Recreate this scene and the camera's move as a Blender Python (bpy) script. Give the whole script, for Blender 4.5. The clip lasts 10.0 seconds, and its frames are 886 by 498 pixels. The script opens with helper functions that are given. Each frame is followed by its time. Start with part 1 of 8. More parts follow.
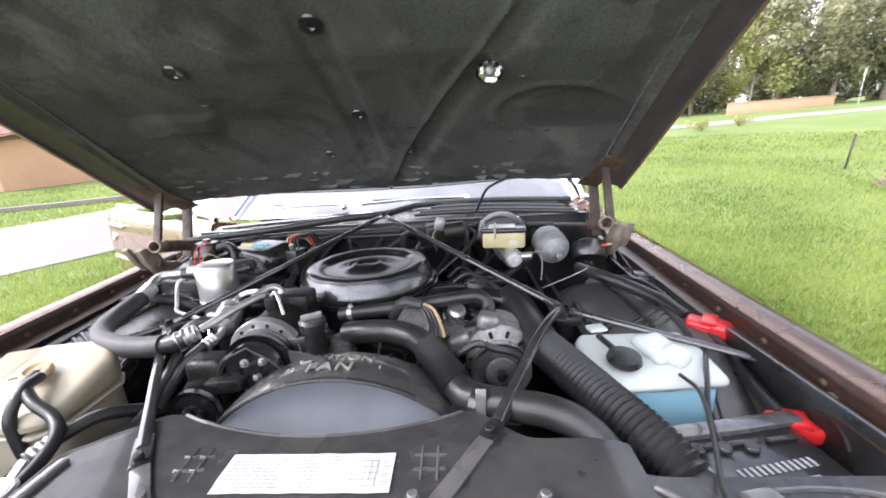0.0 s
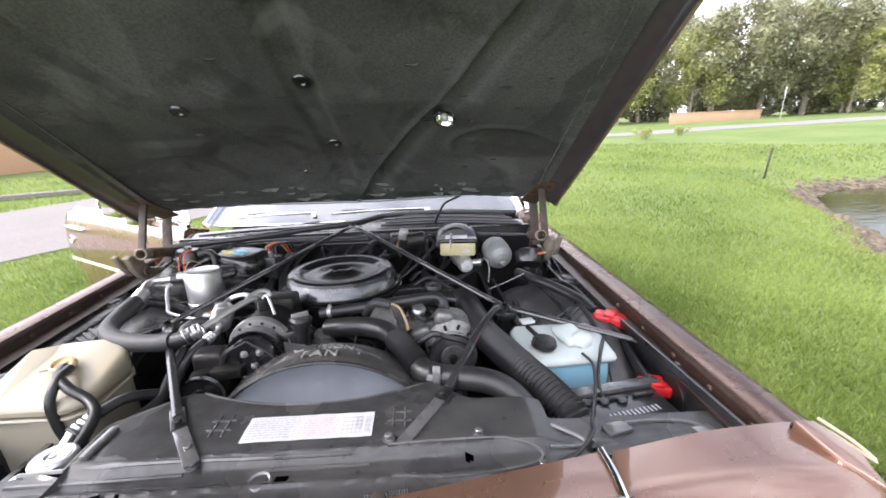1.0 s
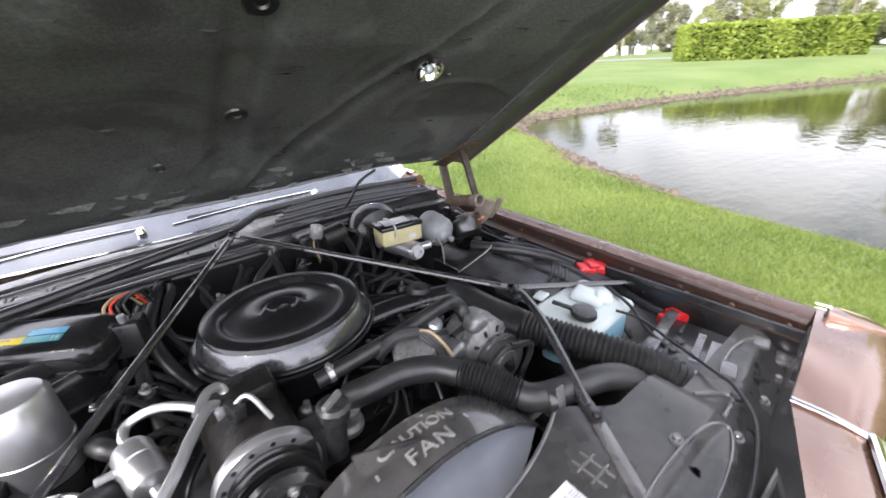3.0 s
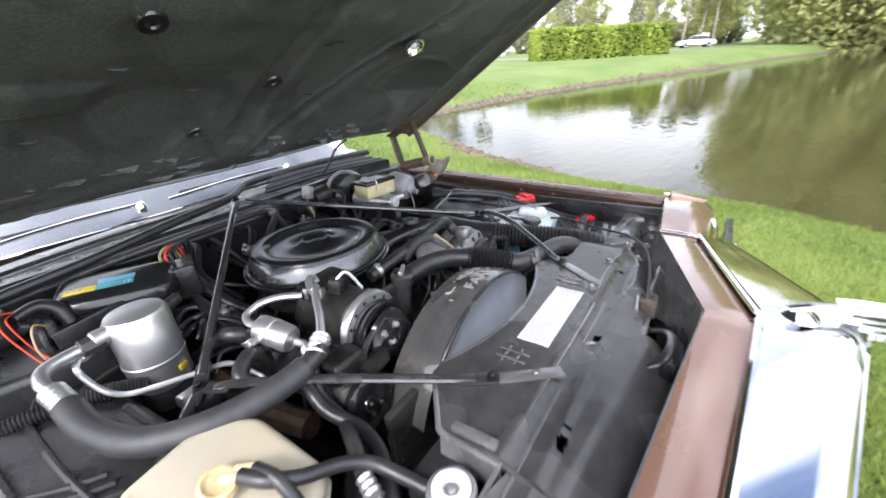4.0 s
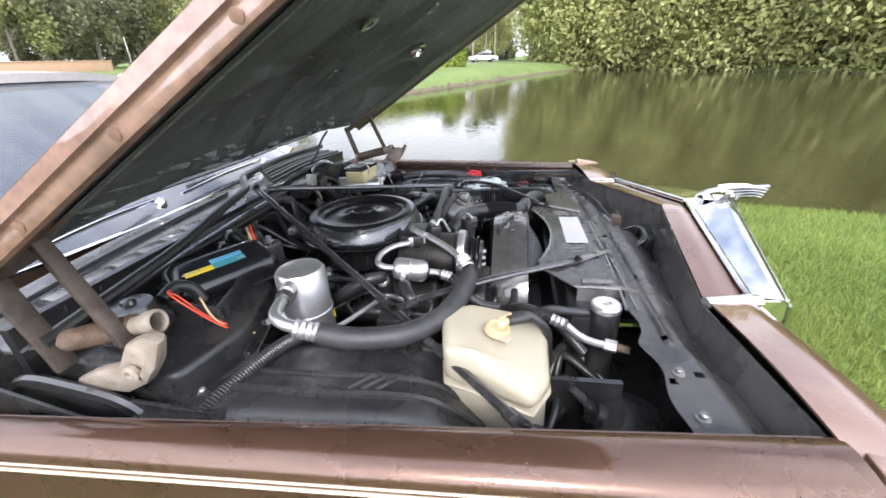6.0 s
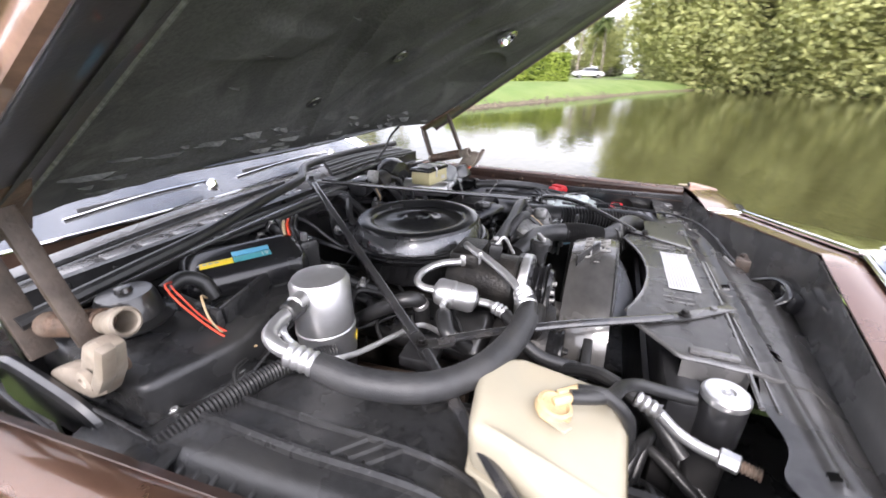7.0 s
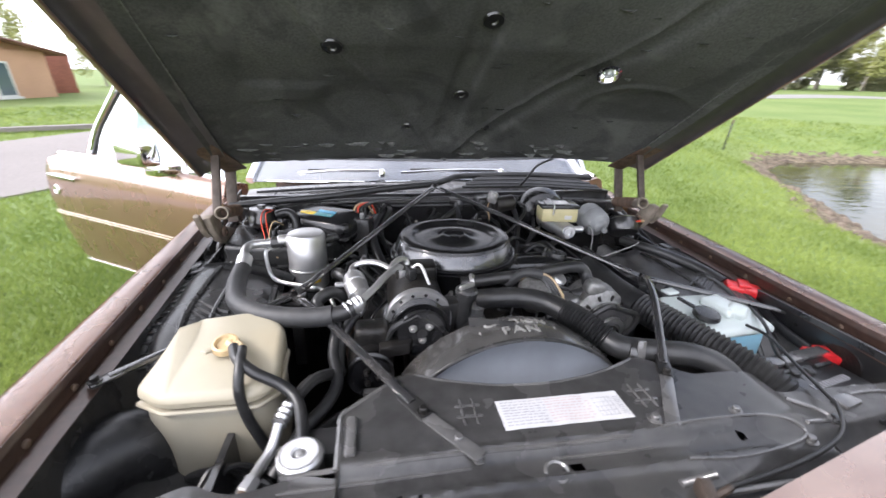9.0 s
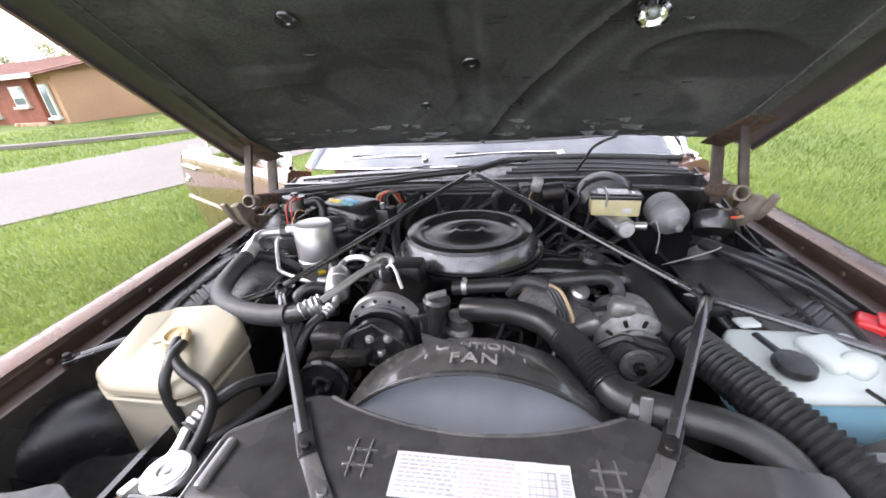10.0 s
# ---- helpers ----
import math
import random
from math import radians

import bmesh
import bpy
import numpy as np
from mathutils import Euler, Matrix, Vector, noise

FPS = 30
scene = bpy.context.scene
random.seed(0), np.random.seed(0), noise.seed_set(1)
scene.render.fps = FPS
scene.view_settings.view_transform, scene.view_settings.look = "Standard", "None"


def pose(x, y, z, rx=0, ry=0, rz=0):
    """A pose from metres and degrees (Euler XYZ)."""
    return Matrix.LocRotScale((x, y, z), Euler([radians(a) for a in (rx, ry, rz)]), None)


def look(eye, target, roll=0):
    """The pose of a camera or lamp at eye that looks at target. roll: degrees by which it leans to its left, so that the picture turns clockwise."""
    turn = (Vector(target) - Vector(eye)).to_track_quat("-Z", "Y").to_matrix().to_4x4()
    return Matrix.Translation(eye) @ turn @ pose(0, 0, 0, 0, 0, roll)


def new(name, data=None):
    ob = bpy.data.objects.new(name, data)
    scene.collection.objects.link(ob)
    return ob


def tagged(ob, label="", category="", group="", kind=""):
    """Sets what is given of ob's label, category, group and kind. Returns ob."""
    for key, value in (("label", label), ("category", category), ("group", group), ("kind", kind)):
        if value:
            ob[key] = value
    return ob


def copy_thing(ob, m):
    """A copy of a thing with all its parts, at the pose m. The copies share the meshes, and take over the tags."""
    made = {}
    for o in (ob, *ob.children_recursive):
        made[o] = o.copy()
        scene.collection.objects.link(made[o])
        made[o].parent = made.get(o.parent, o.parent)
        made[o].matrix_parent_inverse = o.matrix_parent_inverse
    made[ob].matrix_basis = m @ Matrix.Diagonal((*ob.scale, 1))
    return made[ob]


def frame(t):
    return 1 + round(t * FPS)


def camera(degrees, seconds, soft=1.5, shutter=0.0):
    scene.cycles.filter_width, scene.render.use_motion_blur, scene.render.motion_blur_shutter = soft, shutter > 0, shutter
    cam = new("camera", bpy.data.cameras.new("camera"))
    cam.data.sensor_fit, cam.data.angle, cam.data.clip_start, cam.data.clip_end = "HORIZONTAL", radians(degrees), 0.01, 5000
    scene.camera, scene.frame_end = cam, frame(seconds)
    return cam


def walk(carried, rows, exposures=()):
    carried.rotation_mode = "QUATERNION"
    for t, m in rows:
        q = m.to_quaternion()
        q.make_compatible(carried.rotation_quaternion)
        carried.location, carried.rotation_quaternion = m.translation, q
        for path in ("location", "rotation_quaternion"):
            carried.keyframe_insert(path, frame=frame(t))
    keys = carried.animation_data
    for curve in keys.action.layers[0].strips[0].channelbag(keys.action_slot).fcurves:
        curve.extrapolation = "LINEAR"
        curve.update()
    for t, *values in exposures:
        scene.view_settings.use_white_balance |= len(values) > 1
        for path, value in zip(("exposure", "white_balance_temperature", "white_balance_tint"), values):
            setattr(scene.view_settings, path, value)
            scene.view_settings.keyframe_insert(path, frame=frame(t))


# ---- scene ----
cam = camera(97.1, 10.0, 1.6, 0.35)
# The car stands slightly out of level on the lawn.
_up = Vector((-0.0098, -0.0411, 1)).normalized()
_x = Vector((1, 0, 0)) - _up * _up.x
_x.normalize()
CAR = Matrix((_x, _up.cross(_x), _up)).to_4x4()
PATH = [
    (0, (0.2740, -0.0849, 1.3345), (0.1800, 1.8442, 0.8149), -3.63),
    (0.5, (0.2863, -0.1912, 1.4073), (0.2915, 1.7517, 0.9327), -3.43),
    (1, (0.2743, -0.2886, 1.4231), (0.3824, 1.6358, 0.8894), -1.92),
    (1.5, (0.2161, -0.2157, 1.4122), (0.5467, 1.6481, 0.7663), 0.82),
    (2, (0.0799, -0.0864, 1.4833), (0.6746, 1.6669, 0.7271), 0.21),
    (2.2, (0.0456, 0.0158, 1.4975), (0.7523, 1.7177, 0.7201), -1.17),
    (3.3, (-0.3203, 0.1595, 1.4607), (0.9066, 1.5099, 0.6413), -4.04),
    (3.5, (-0.4206, 0.1199, 1.4565), (0.8711, 1.3997, 0.6238), -4.12),
    (4, (-0.6423, 0.0980, 1.4196), (0.8232, 1.1753, 0.5878), -5.09),
    (4.5, (-0.8537, 0.1802, 1.4362), (0.7788, 0.9678, 0.5908), -5.20),
    (5, (-1.0779, 0.2890, 1.4276), (0.6548, 0.8295, 0.5877), -4.43),
    (5.5, (-1.2304, 0.4081, 1.4507), (0.5450, 0.7858, 0.6109), -3.68),
    (5.7, (-1.2248, 0.4683, 1.4477), (0.5537, 0.7961, 0.5937), -3.30),
    (6.8, (-1.0131, 0.5906, 1.3836), (0.7233, 1.1497, 0.5636), -1.36),
    (7, (-0.9802, 0.5336, 1.3692), (0.7106, 1.2484, 0.5753), -0.79),
    (7.5, (-0.8951, 0.3708, 1.3979), (0.5747, 1.4904, 0.6323), -0.87),
    (8, (-0.6512, 0.1974, 1.3929), (0.4136, 1.7610, 0.7437), -1.85),
    (8.5, (-0.4645, -0.0415, 1.3944), (0.2022, 1.7210, 0.7243), 0.60),
    (9, (-0.2510, -0.1508, 1.4248), (0.0753, 1.6813, 0.6921), 1.42),
    (9.5, (0.0083, -0.0439, 1.4071), (-0.0761, 1.8140, 0.6714), -0.08),
    (10, (0.0776, -0.0064, 1.3957), (-0.2084, 1.8052, 0.5981), -3.50),
]
walk(cam, [(t, CAR @ look(eye, target, roll)) for t, eye, target, roll in PATH],
     [(0.0, 1.52, 6600, 18.0), (1.0, 1.30, 6600, 17.0), (2.0, 1.12, 6600, 18.0), (3.5, 1.42, 6550, 17.0), (4.5, 1.24, 6350, 14.0), (5.0, 1.24, 6350, 14.0), (5.5, 1.14, 6350, 14.0), (7.0, 1.40, 6600, 19.0), (8.0, 1.38, 6600, 16.0), (9.0, 1.20, 6550, 16.0), (10.0, 1.33, 6600, 18.0)])

# ---- world and sun ----
world = bpy.data.worlds.new("sky")
scene.world = world
world.use_nodes = True
_n = world.node_tree.nodes
_l = world.node_tree.links
_bg = _n["Background"]
_sky = _n.new("ShaderNodeTexSky")
_sky.sky_type, _sky.sun_disc = "NISHITA", False
_sky.sun_elevation, _sky.sun_rotation = radians(41), radians(260)
_sky.air_density, _sky.dust_density = 1.0, 2.5
_tc = _n.new("ShaderNodeTexCoord")
_mp = _n.new("ShaderNodeMapping")
_mp.inputs["Scale"].default_value = (1.0, 1.0, 2.2)
_cl = _n.new("ShaderNodeTexNoise")
_cl.inputs["Scale"].default_value, _cl.inputs["Detail"].default_value = 2.1, 7.0
_rp = _n.new("ShaderNodeValToRGB")
_rp.color_ramp.elements[0].position, _rp.color_ramp.elements[1].position = 0.16, 0.42
_mx = _n.new("ShaderNodeMix")
_mx.data_type = "RGBA"
_mx.inputs["B"].default_value = (9.2, 9.7, 10.5, 1)
_l.new(_tc.outputs["Generated"], _mp.inputs["Vector"])
_l.new(_mp.outputs["Vector"], _cl.inputs["Vector"])
# thin cloud: thick towards the horizon and the sun, open blue overhead and opposite
_sp = _n.new("ShaderNodeSeparateXYZ")
_lo = _n.new("ShaderNodeMath")
_lo.operation = "MULTIPLY_ADD"
_lo.inputs[1].default_value = -0.26
_dt = _n.new("ShaderNodeVectorMath")
_dt.operation = "DOT_PRODUCT"
_dt.inputs[1].default_value = Vector((-9, -1.5, 8)).normalized()
_su = _n.new("ShaderNodeMath")
_su.operation = "MULTIPLY_ADD"
_su.inputs[1].default_value = 0.12
_gl = _n.new("ShaderNodeMapRange")
_gl.inputs["From Min"].default_value, _gl.inputs["To Min"].default_value, _gl.inputs["To Max"].default_value = -0.5, 0.62, 1.50
_sc = _n.new("ShaderNodeVectorMath")
_sc.operation = "SCALE"
_l.new(_tc.outputs["Generated"], _sp.inputs["Vector"])
_l.new(_sp.outputs["Z"], _lo.inputs[0])
_l.new(_cl.outputs["Fac"], _lo.inputs[2])
_l.new(_tc.outputs["Generated"], _dt.inputs[0])
_l.new(_dt.outputs["Value"], _su.inputs[0])
_l.new(_lo.outputs["Value"], _su.inputs[2])
_l.new(_su.outputs["Value"], _rp.inputs["Fac"])
_l.new(_dt.outputs["Value"], _gl.inputs["Value"])
_l.new(_mx.outputs["Result"], _sc.inputs[0])
_iv = _n.new("ShaderNodeMath")
_iv.operation, _iv.use_clamp = "SUBTRACT", True
_iv.inputs[0].default_value = 1.0
_pw = _n.new("ShaderNodeMath")
_pw.operation = "POWER"
_pw.inputs[1].default_value = 4.0
_hz = _n.new("ShaderNodeMath")
_hz.operation = "MULTIPLY_ADD"
_hz.inputs[1].default_value = 0.45
_l.new(_sp.outputs["Z"], _iv.inputs[1])
_l.new(_iv.outputs["Value"], _pw.inputs[0])
_l.new(_pw.outputs["Value"], _hz.inputs[0])
_l.new(_gl.outputs["Result"], _hz.inputs[2])
_l.new(_hz.outputs["Value"], _sc.inputs["Scale"])
_l.new(_sc.outputs["Vector"], _bg.inputs["Color"])
_l.new(_rp.outputs["Color"], _mx.inputs["Factor"])
_l.new(_sky.outputs["Color"], _mx.inputs["A"])
_bg.inputs["Strength"].default_value = 0.13
sun = new("sun", bpy.data.lights.new("sun", "SUN"))
sun.data.energy, sun.data.angle, sun.data.color = 1.5, radians(14), (1.0, 0.975, 0.94)
sun.matrix_world = look((-9, -1.5, 8), (0, 0, 0))


# ---- materials ----
def mat(name, color, rough=0.5, metal=0.0, var=0.15, scale=40.0, bump=0.0, bump_scale=None, coat=0.0, dirt=None, dirt_scale=6.0, dirt_amt=0.0, spec=0.5, tint=None, obj_random=0.0):
    """A surface with grain (scale per metre), broad mottling, stains and fine relief."""
    m = bpy.data.materials.new(name)
    m.use_nodes = True
    nt = m.node_tree
    b = nt.nodes["Principled BSDF"]
    tc = nt.nodes.new("ShaderNodeTexCoord")
    n1 = nt.nodes.new("ShaderNodeTexNoise")
    n1.inputs["Scale"].default_value, n1.inputs["Detail"].default_value = scale, 6
    n2 = nt.nodes.new("ShaderNodeTexNoise")
    n2.inputs["Scale"].default_value, n2.inputs["Detail"].default_value = dirt_scale, 5
    nt.links.new(tc.outputs["Object"], n1.inputs["Vector"])
    nt.links.new(tc.outputs["Object"], n2.inputs["Vector"])
    c = Vector(color[:3])
    lo, hi = [max(0, v * (1 - var)) for v in c], [min(1, v * (1 + var)) for v in c]
    if tint:
        hi = list(tint)
    mix = nt.nodes.new("ShaderNodeMix")
    mix.data_type = "RGBA"
    mix.inputs["A"].default_value, mix.inputs["B"].default_value = (*lo, 1), (*hi, 1)
    r1 = nt.nodes.new("ShaderNodeMapRange")
    r1.inputs["From Min"].default_value, r1.inputs["From Max"].default_value = 0.3, 0.7
    nt.links.new(n1.outputs["Fac"], r1.inputs["Value"])
    nt.links.new(r1.outputs["Result"], mix.inputs["Factor"])
    out = mix.outputs["Result"]
    if dirt:
        r2 = nt.nodes.new("ShaderNodeMapRange")
        r2.inputs["From Min"].default_value, r2.inputs["From Max"].default_value = 0.48, 0.72
        r2.inputs["To Max"].default_value = dirt_amt
        nt.links.new(n2.outputs["Fac"], r2.inputs["Value"])
        mx2 = nt.nodes.new("ShaderNodeMix")
        mx2.data_type = "RGBA"
        mx2.inputs["B"].default_value = (*dirt, 1)
        nt.links.new(r2.outputs["Result"], mx2.inputs["Factor"])
        nt.links.new(out, mx2.inputs["A"])
        out = mx2.outputs["Result"]
    if obj_random:
        oi = nt.nodes.new("ShaderNodeObjectInfo")
        rr = nt.nodes.new("ShaderNodeMapRange")
        rr.inputs["To Min"].default_value, rr.inputs["To Max"].default_value = 1 - obj_random, 1 + obj_random
        nt.links.new(oi.outputs["Random"], rr.inputs["Value"])
        hs = nt.nodes.new("ShaderNodeHueSaturation")
        nt.links.new(rr.outputs["Result"], hs.inputs["Value"])
        nt.links.new(out, hs.inputs["Color"])
        out = hs.outputs["Color"]
    nt.links.new(out, b.inputs["Base Color"])
    r3 = nt.nodes.new("ShaderNodeMapRange")
    r3.inputs["To Min"].default_value, r3.inputs["To Max"].default_value = max(0.02, rough * 0.75), min(1, rough * 1.25)
    nt.links.new(n2.outputs["Fac"], r3.inputs["Value"])
    nt.links.new(r3.outputs["Result"], b.inputs["Roughness"])
    b.inputs["Metallic"].default_value, b.inputs["Coat Weight"].default_value = metal, coat
    b.inputs["Coat Roughness"].default_value = 0.035
    b.inputs["Coat IOR"].default_value = 2.05
    b.inputs["Specular IOR Level"].default_value = spec
    if bump:
        bp = nt.nodes.new("ShaderNodeBump")
        bp.inputs["Strength"].default_value, bp.inputs["Distance"].default_value = bump, 0.003
        n3 = n1
        if bump_scale:
            n3 = nt.nodes.new("ShaderNodeTexNoise")
            n3.inputs["Scale"].default_value, n3.inputs["Detail"].default_value = bump_scale, 4
            nt.links.new(tc.outputs["Object"], n3.inputs["Vector"])
        nt.links.new(n3.outputs["Fac"], bp.inputs["Height"])
        nt.links.new(bp.outputs["Normal"], b.inputs["Normal"])
    return m


M = {}
M["paint"] = mat("brown_metallic_paint", (0.250, 0.138, 0.094), 0.28, 0.64, 0.06, 900, 0, None, 1.0, (0.28, 0.17, 0.125), 9, 0.12)
M["paint"].node_tree.nodes["Principled BSDF"].inputs["Coat IOR"].default_value = 1.80
M["paint_flange"] = mat("dull_brown_flange_paint", (0.24, 0.138, 0.10), 0.4, 0.2, 0.25, 60, 0.1, None, 0.6, (0.08, 0.05, 0.038), 14, 0.6)
# roof colour paled to stand for the sky that it reflects
M["roof_sheen"] = mat("pale_roof_sky_sheen", (0.52, 0.50, 0.48), 0.45, 0, 0.08, 60, 0.2, 300, 0, (0.42, 0.40, 0.38), 5, 0.4)
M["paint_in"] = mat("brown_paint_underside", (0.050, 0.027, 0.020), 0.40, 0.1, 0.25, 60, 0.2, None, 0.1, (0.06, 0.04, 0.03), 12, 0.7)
M["chrome"] = mat("chrome", (0.86, 0.86, 0.87), 0.06, 1.0, 0.03, 30, 0, None, 0, (0.5, 0.48, 0.44), 25, 0.15)
M["alu"] = mat("dull_aluminium", (0.58, 0.58, 0.58), 0.42, 0.85, 0.14, 70, 0.15, 300, 0, (0.30, 0.285, 0.265), 18, 0.6)
M["alu_br"] = mat("bright_aluminium", (0.60, 0.60, 0.605), 0.33, 0.85, 0.06, 50, 0.08, 200, 0, (0.48, 0.47, 0.45), 22, 0.4)
M["cast"] = mat("cast_aluminium", (0.32, 0.317, 0.31), 0.45, 0.7, 0.25, 90, 0.5, 400, 0, (0.15, 0.145, 0.135), 14, 0.7)
M["black"] = mat("satin_black_steel", (0.016, 0.016, 0.017), 0.30, 0.0, 0.3, 45, 0.10, 260, 0.3, (0.050, 0.048, 0.045), 9, 0.45)
M["black_dusty"] = mat("dusty_black_steel", (0.082, 0.081, 0.081), 0.27, 0.0, 0.22, 30, 0.08, 300, 0.4, (0.175, 0.168, 0.158), 6, 0.55)
M["gloss"] = mat("gloss_black_enamel", (0.012, 0.012, 0.013), 0.20, 0.0, 0.2, 60, 0, None, 0.05, (0.05, 0.05, 0.048), 10, 0.25)
M["plastic"] = mat("black_plastic", (0.022, 0.0223, 0.023), 0.27, 0, 0.25, 60, 0.2, 500, 0, (0.062, 0.060, 0.056), 8, 0.42)
M["liner"] = mat("dusty_wheelhouse_liner", (0.050, 0.049, 0.048), 0.36, 0, 0.25, 60, 0.25, 400, 0, (0.190, 0.180, 0.165), 4, 0.75)
M["rubber"] = mat("black_rubber", (0.020, 0.0202, 0.021), 0.33, 0, 0.25, 50, 0.2, 300, 0, (0.050, 0.048, 0.045), 13, 0.4)
M["foam"] = mat("dark_grey_foam_sleeve", (0.028, 0.0285, 0.030), 0.52, 0, 0.2, 60, 0.25, 400, 0, (0.085, 0.080, 0.074), 10, 0.40)
M["grease"] = mat("greasy_dark_iron", (0.014, 0.013, 0.0125), 0.40, 0.3, 0.4, 40, 0.6, 160, 0, (0.048, 0.042, 0.035), 16, 0.7)
M["rust"] = mat("rusty_brown_steel", (0.10, 0.062, 0.042), 0.6, 0.2, 0.4, 50, 0.5, 200, 0, (0.20, 0.16, 0.125), 22, 0.6)
M["arm"] = mat("dark_brown_steel_arm", (0.075, 0.058, 0.047), 0.5, 0.3, 0.3, 50, 0.3, 200, 0, (0.05, 0.035, 0.028), 20, 0.6)
M["dusty_arm"] = mat("dusty_tan_steel", (0.27, 0.23, 0.185), 0.6, 0.1, 0.25, 50, 0.3, 200, 0, (0.10, 0.07, 0.05), 25, 0.6)
M["tank"] = mat("yellowed_translucent_plastic", (0.40, 0.362, 0.275), 0.38, 0, 0.07, 9, 0.06, 120, 0, (0.46, 0.37, 0.23), 6, 0.55)
M["tank_low"] = mat("yellowed_plastic_with_coolant", (0.33, 0.305, 0.24), 0.38, 0, 0.07, 9, 0.06, 120, 0, (0.30, 0.24, 0.15), 9, 0.4)
M["white_pl"] = mat("milky_white_plastic", (0.58, 0.635, 0.61), 0.35, 0, 0.05, 12, 0.06, 120, 0, (0.55, 0.56, 0.50), 10, 0.3)
M["blue_pl"] = mat("milky_plastic_with_blue_washer_fluid", (0.30, 0.58, 0.72), 0.35, 0, 0.06, 9, 0.05, 120, 0, (0.38, 0.55, 0.62), 8, 0.3)
M["amber"] = mat("stained_amber_plastic", (0.55, 0.41, 0.23), 0.4, 0, 0.2, 50, 0.1, None, 0, (0.30, 0.16, 0.06), 30, 0.5)
M["red"] = mat("red_plastic", (0.62, 0.02, 0.025), 0.35, 0, 0.12, 40, 0.05, None, 0.1, (0.35, 0.02, 0.02), 15, 0.3)
M["orange_wire"] = mat("orange_red_wire", (0.62, 0.055, 0.022), 0.4, 0, 0.1, 40)
M["tan_wire"] = mat("tan_wire", (0.42, 0.30, 0.17), 0.45, 0, 0.1, 40)
M["white"] = mat("white_sticker_paper", (0.50, 0.50, 0.515), 0.5, 0, 0.04, 30, 0, None, 0, (0.48, 0.46, 0.42), 14, 0.4)
M["ink"] = mat("grey_print", (0.34, 0.34, 0.36), 0.55, 0, 0.1, 60)
M["ink_red"] = mat("red_print", (0.45, 0.37, 0.37), 0.55, 0, 0.1, 60)
M["yellow"] = mat("yellow_label", (0.80, 0.58, 0.04), 0.4, 0, 0.06, 30)
M["teal"] = mat("teal_label", (0.06, 0.30, 0.33), 0.4, 0, 0.08, 30)
M["blue"] = mat("blue_label", (0.12, 0.42, 0.62), 0.4, 0, 0.08, 30)
M["cream"] = mat("cream_pinstripe", (0.52, 0.44, 0.32), 0.3, 0, 0.04, 40, 0, None, 0.5)
M["beige_pl"] = mat("aged_beige_nylon", (0.50, 0.45, 0.25), 0.4, 0, 0.1, 20, 0.05, 100, 0, (0.24, 0.20, 0.10), 12, 0.5)
M["grey_can"] = mat("grey_painted_canister", (0.30, 0.31, 0.315), 0.45, 0.2, 0.1, 30, 0.1, 200, 0, (0.14, 0.13, 0.12), 12, 0.5)
M["text"] = mat("worn_raised_lettering", (0.24, 0.236, 0.225), 0.5, 0, 0.2, 60)
M["lamp_glass"] = mat("lamp_lens", (0.62, 0.66, 0.68), 0.08, 0.2, 0.05, 20)
M["vinyl"] = mat("brown_vinyl", (0.16, 0.09, 0.06), 0.5, 0, 0.2, 30, 0.2, 200)
M["tyre"] = mat("tyre_rubber", (0.02, 0.02, 0.02), 0.7, 0, 0.2, 40, 0.3)


def glass(name, color=(1, 1, 1), rough=0.0):
    m = bpy.data.materials.new(name)
    m.use_nodes = True
    b = m.node_tree.nodes["Principled BSDF"]
    b.inputs["Base Color"].default_value = (*color, 1)
    b.inputs["Transmission Weight"].default_value, b.inputs["Roughness"].default_value = 1.0, rough
    b.inputs["IOR"].default_value = 1.95
    return m


M["glass"] = glass("tinted_window_glass", (0.42, 0.52, 0.54))
# cyan specular tint puts a bluer sky's reflection into the door glass
_g = M["glass"].node_tree.nodes["Principled BSDF"].inputs
_g["IOR"].default_value, _g["Specular Tint"].default_value = 1.70, (0.72, 0.90, 0.95, 1)
# part-opaque grey-blue: sky reflection put into the glass colour, with some dust
M["screen"] = glass("dusty_sky_sheen_glass", (0.25, 0.265, 0.295))
M["screen"].node_tree.nodes["Principled BSDF"].inputs["Transmission Weight"].default_value = 0.60


# ---- mesh tools ----
OFF = {}


def thing(name, label, category, at=(0, 0, 0), group="", kind="", m=None, moved=(0, 0, 0)):
    """An empty at the base of a thing; its parts are given in the car's (or the world's) metres. moved: sets the whole thing over."""
    ob = new(name)
    ob.empty_display_size = 0.05
    ob.matrix_basis = (CAR if m is None else m) @ Matrix.Translation(Vector(at) + Vector(moved))
    OFF[ob.name] = Vector(at)
    return tagged(ob, label, category, group, kind)


def finish(me, material, smooth=35):
    for one in material if isinstance(material, (list, tuple)) else [material]:
        me.materials.append(one)
    if smooth:
        me.shade_smooth()
        me.set_sharp_from_angle(angle=radians(smooth))


def part(name, bm, material, parent, label="", smooth=35):
    me = bpy.data.meshes.new(name)
    off = OFF[parent.name]
    bm.transform(Matrix.Translation(-off))
    bm.normal_update()
    bm.to_mesh(me)
    bm.free()
    finish(me, material, smooth)
    ob = new(name, me)
    ob.parent = parent
    OFF[ob.name] = off
    return tagged(ob, label)


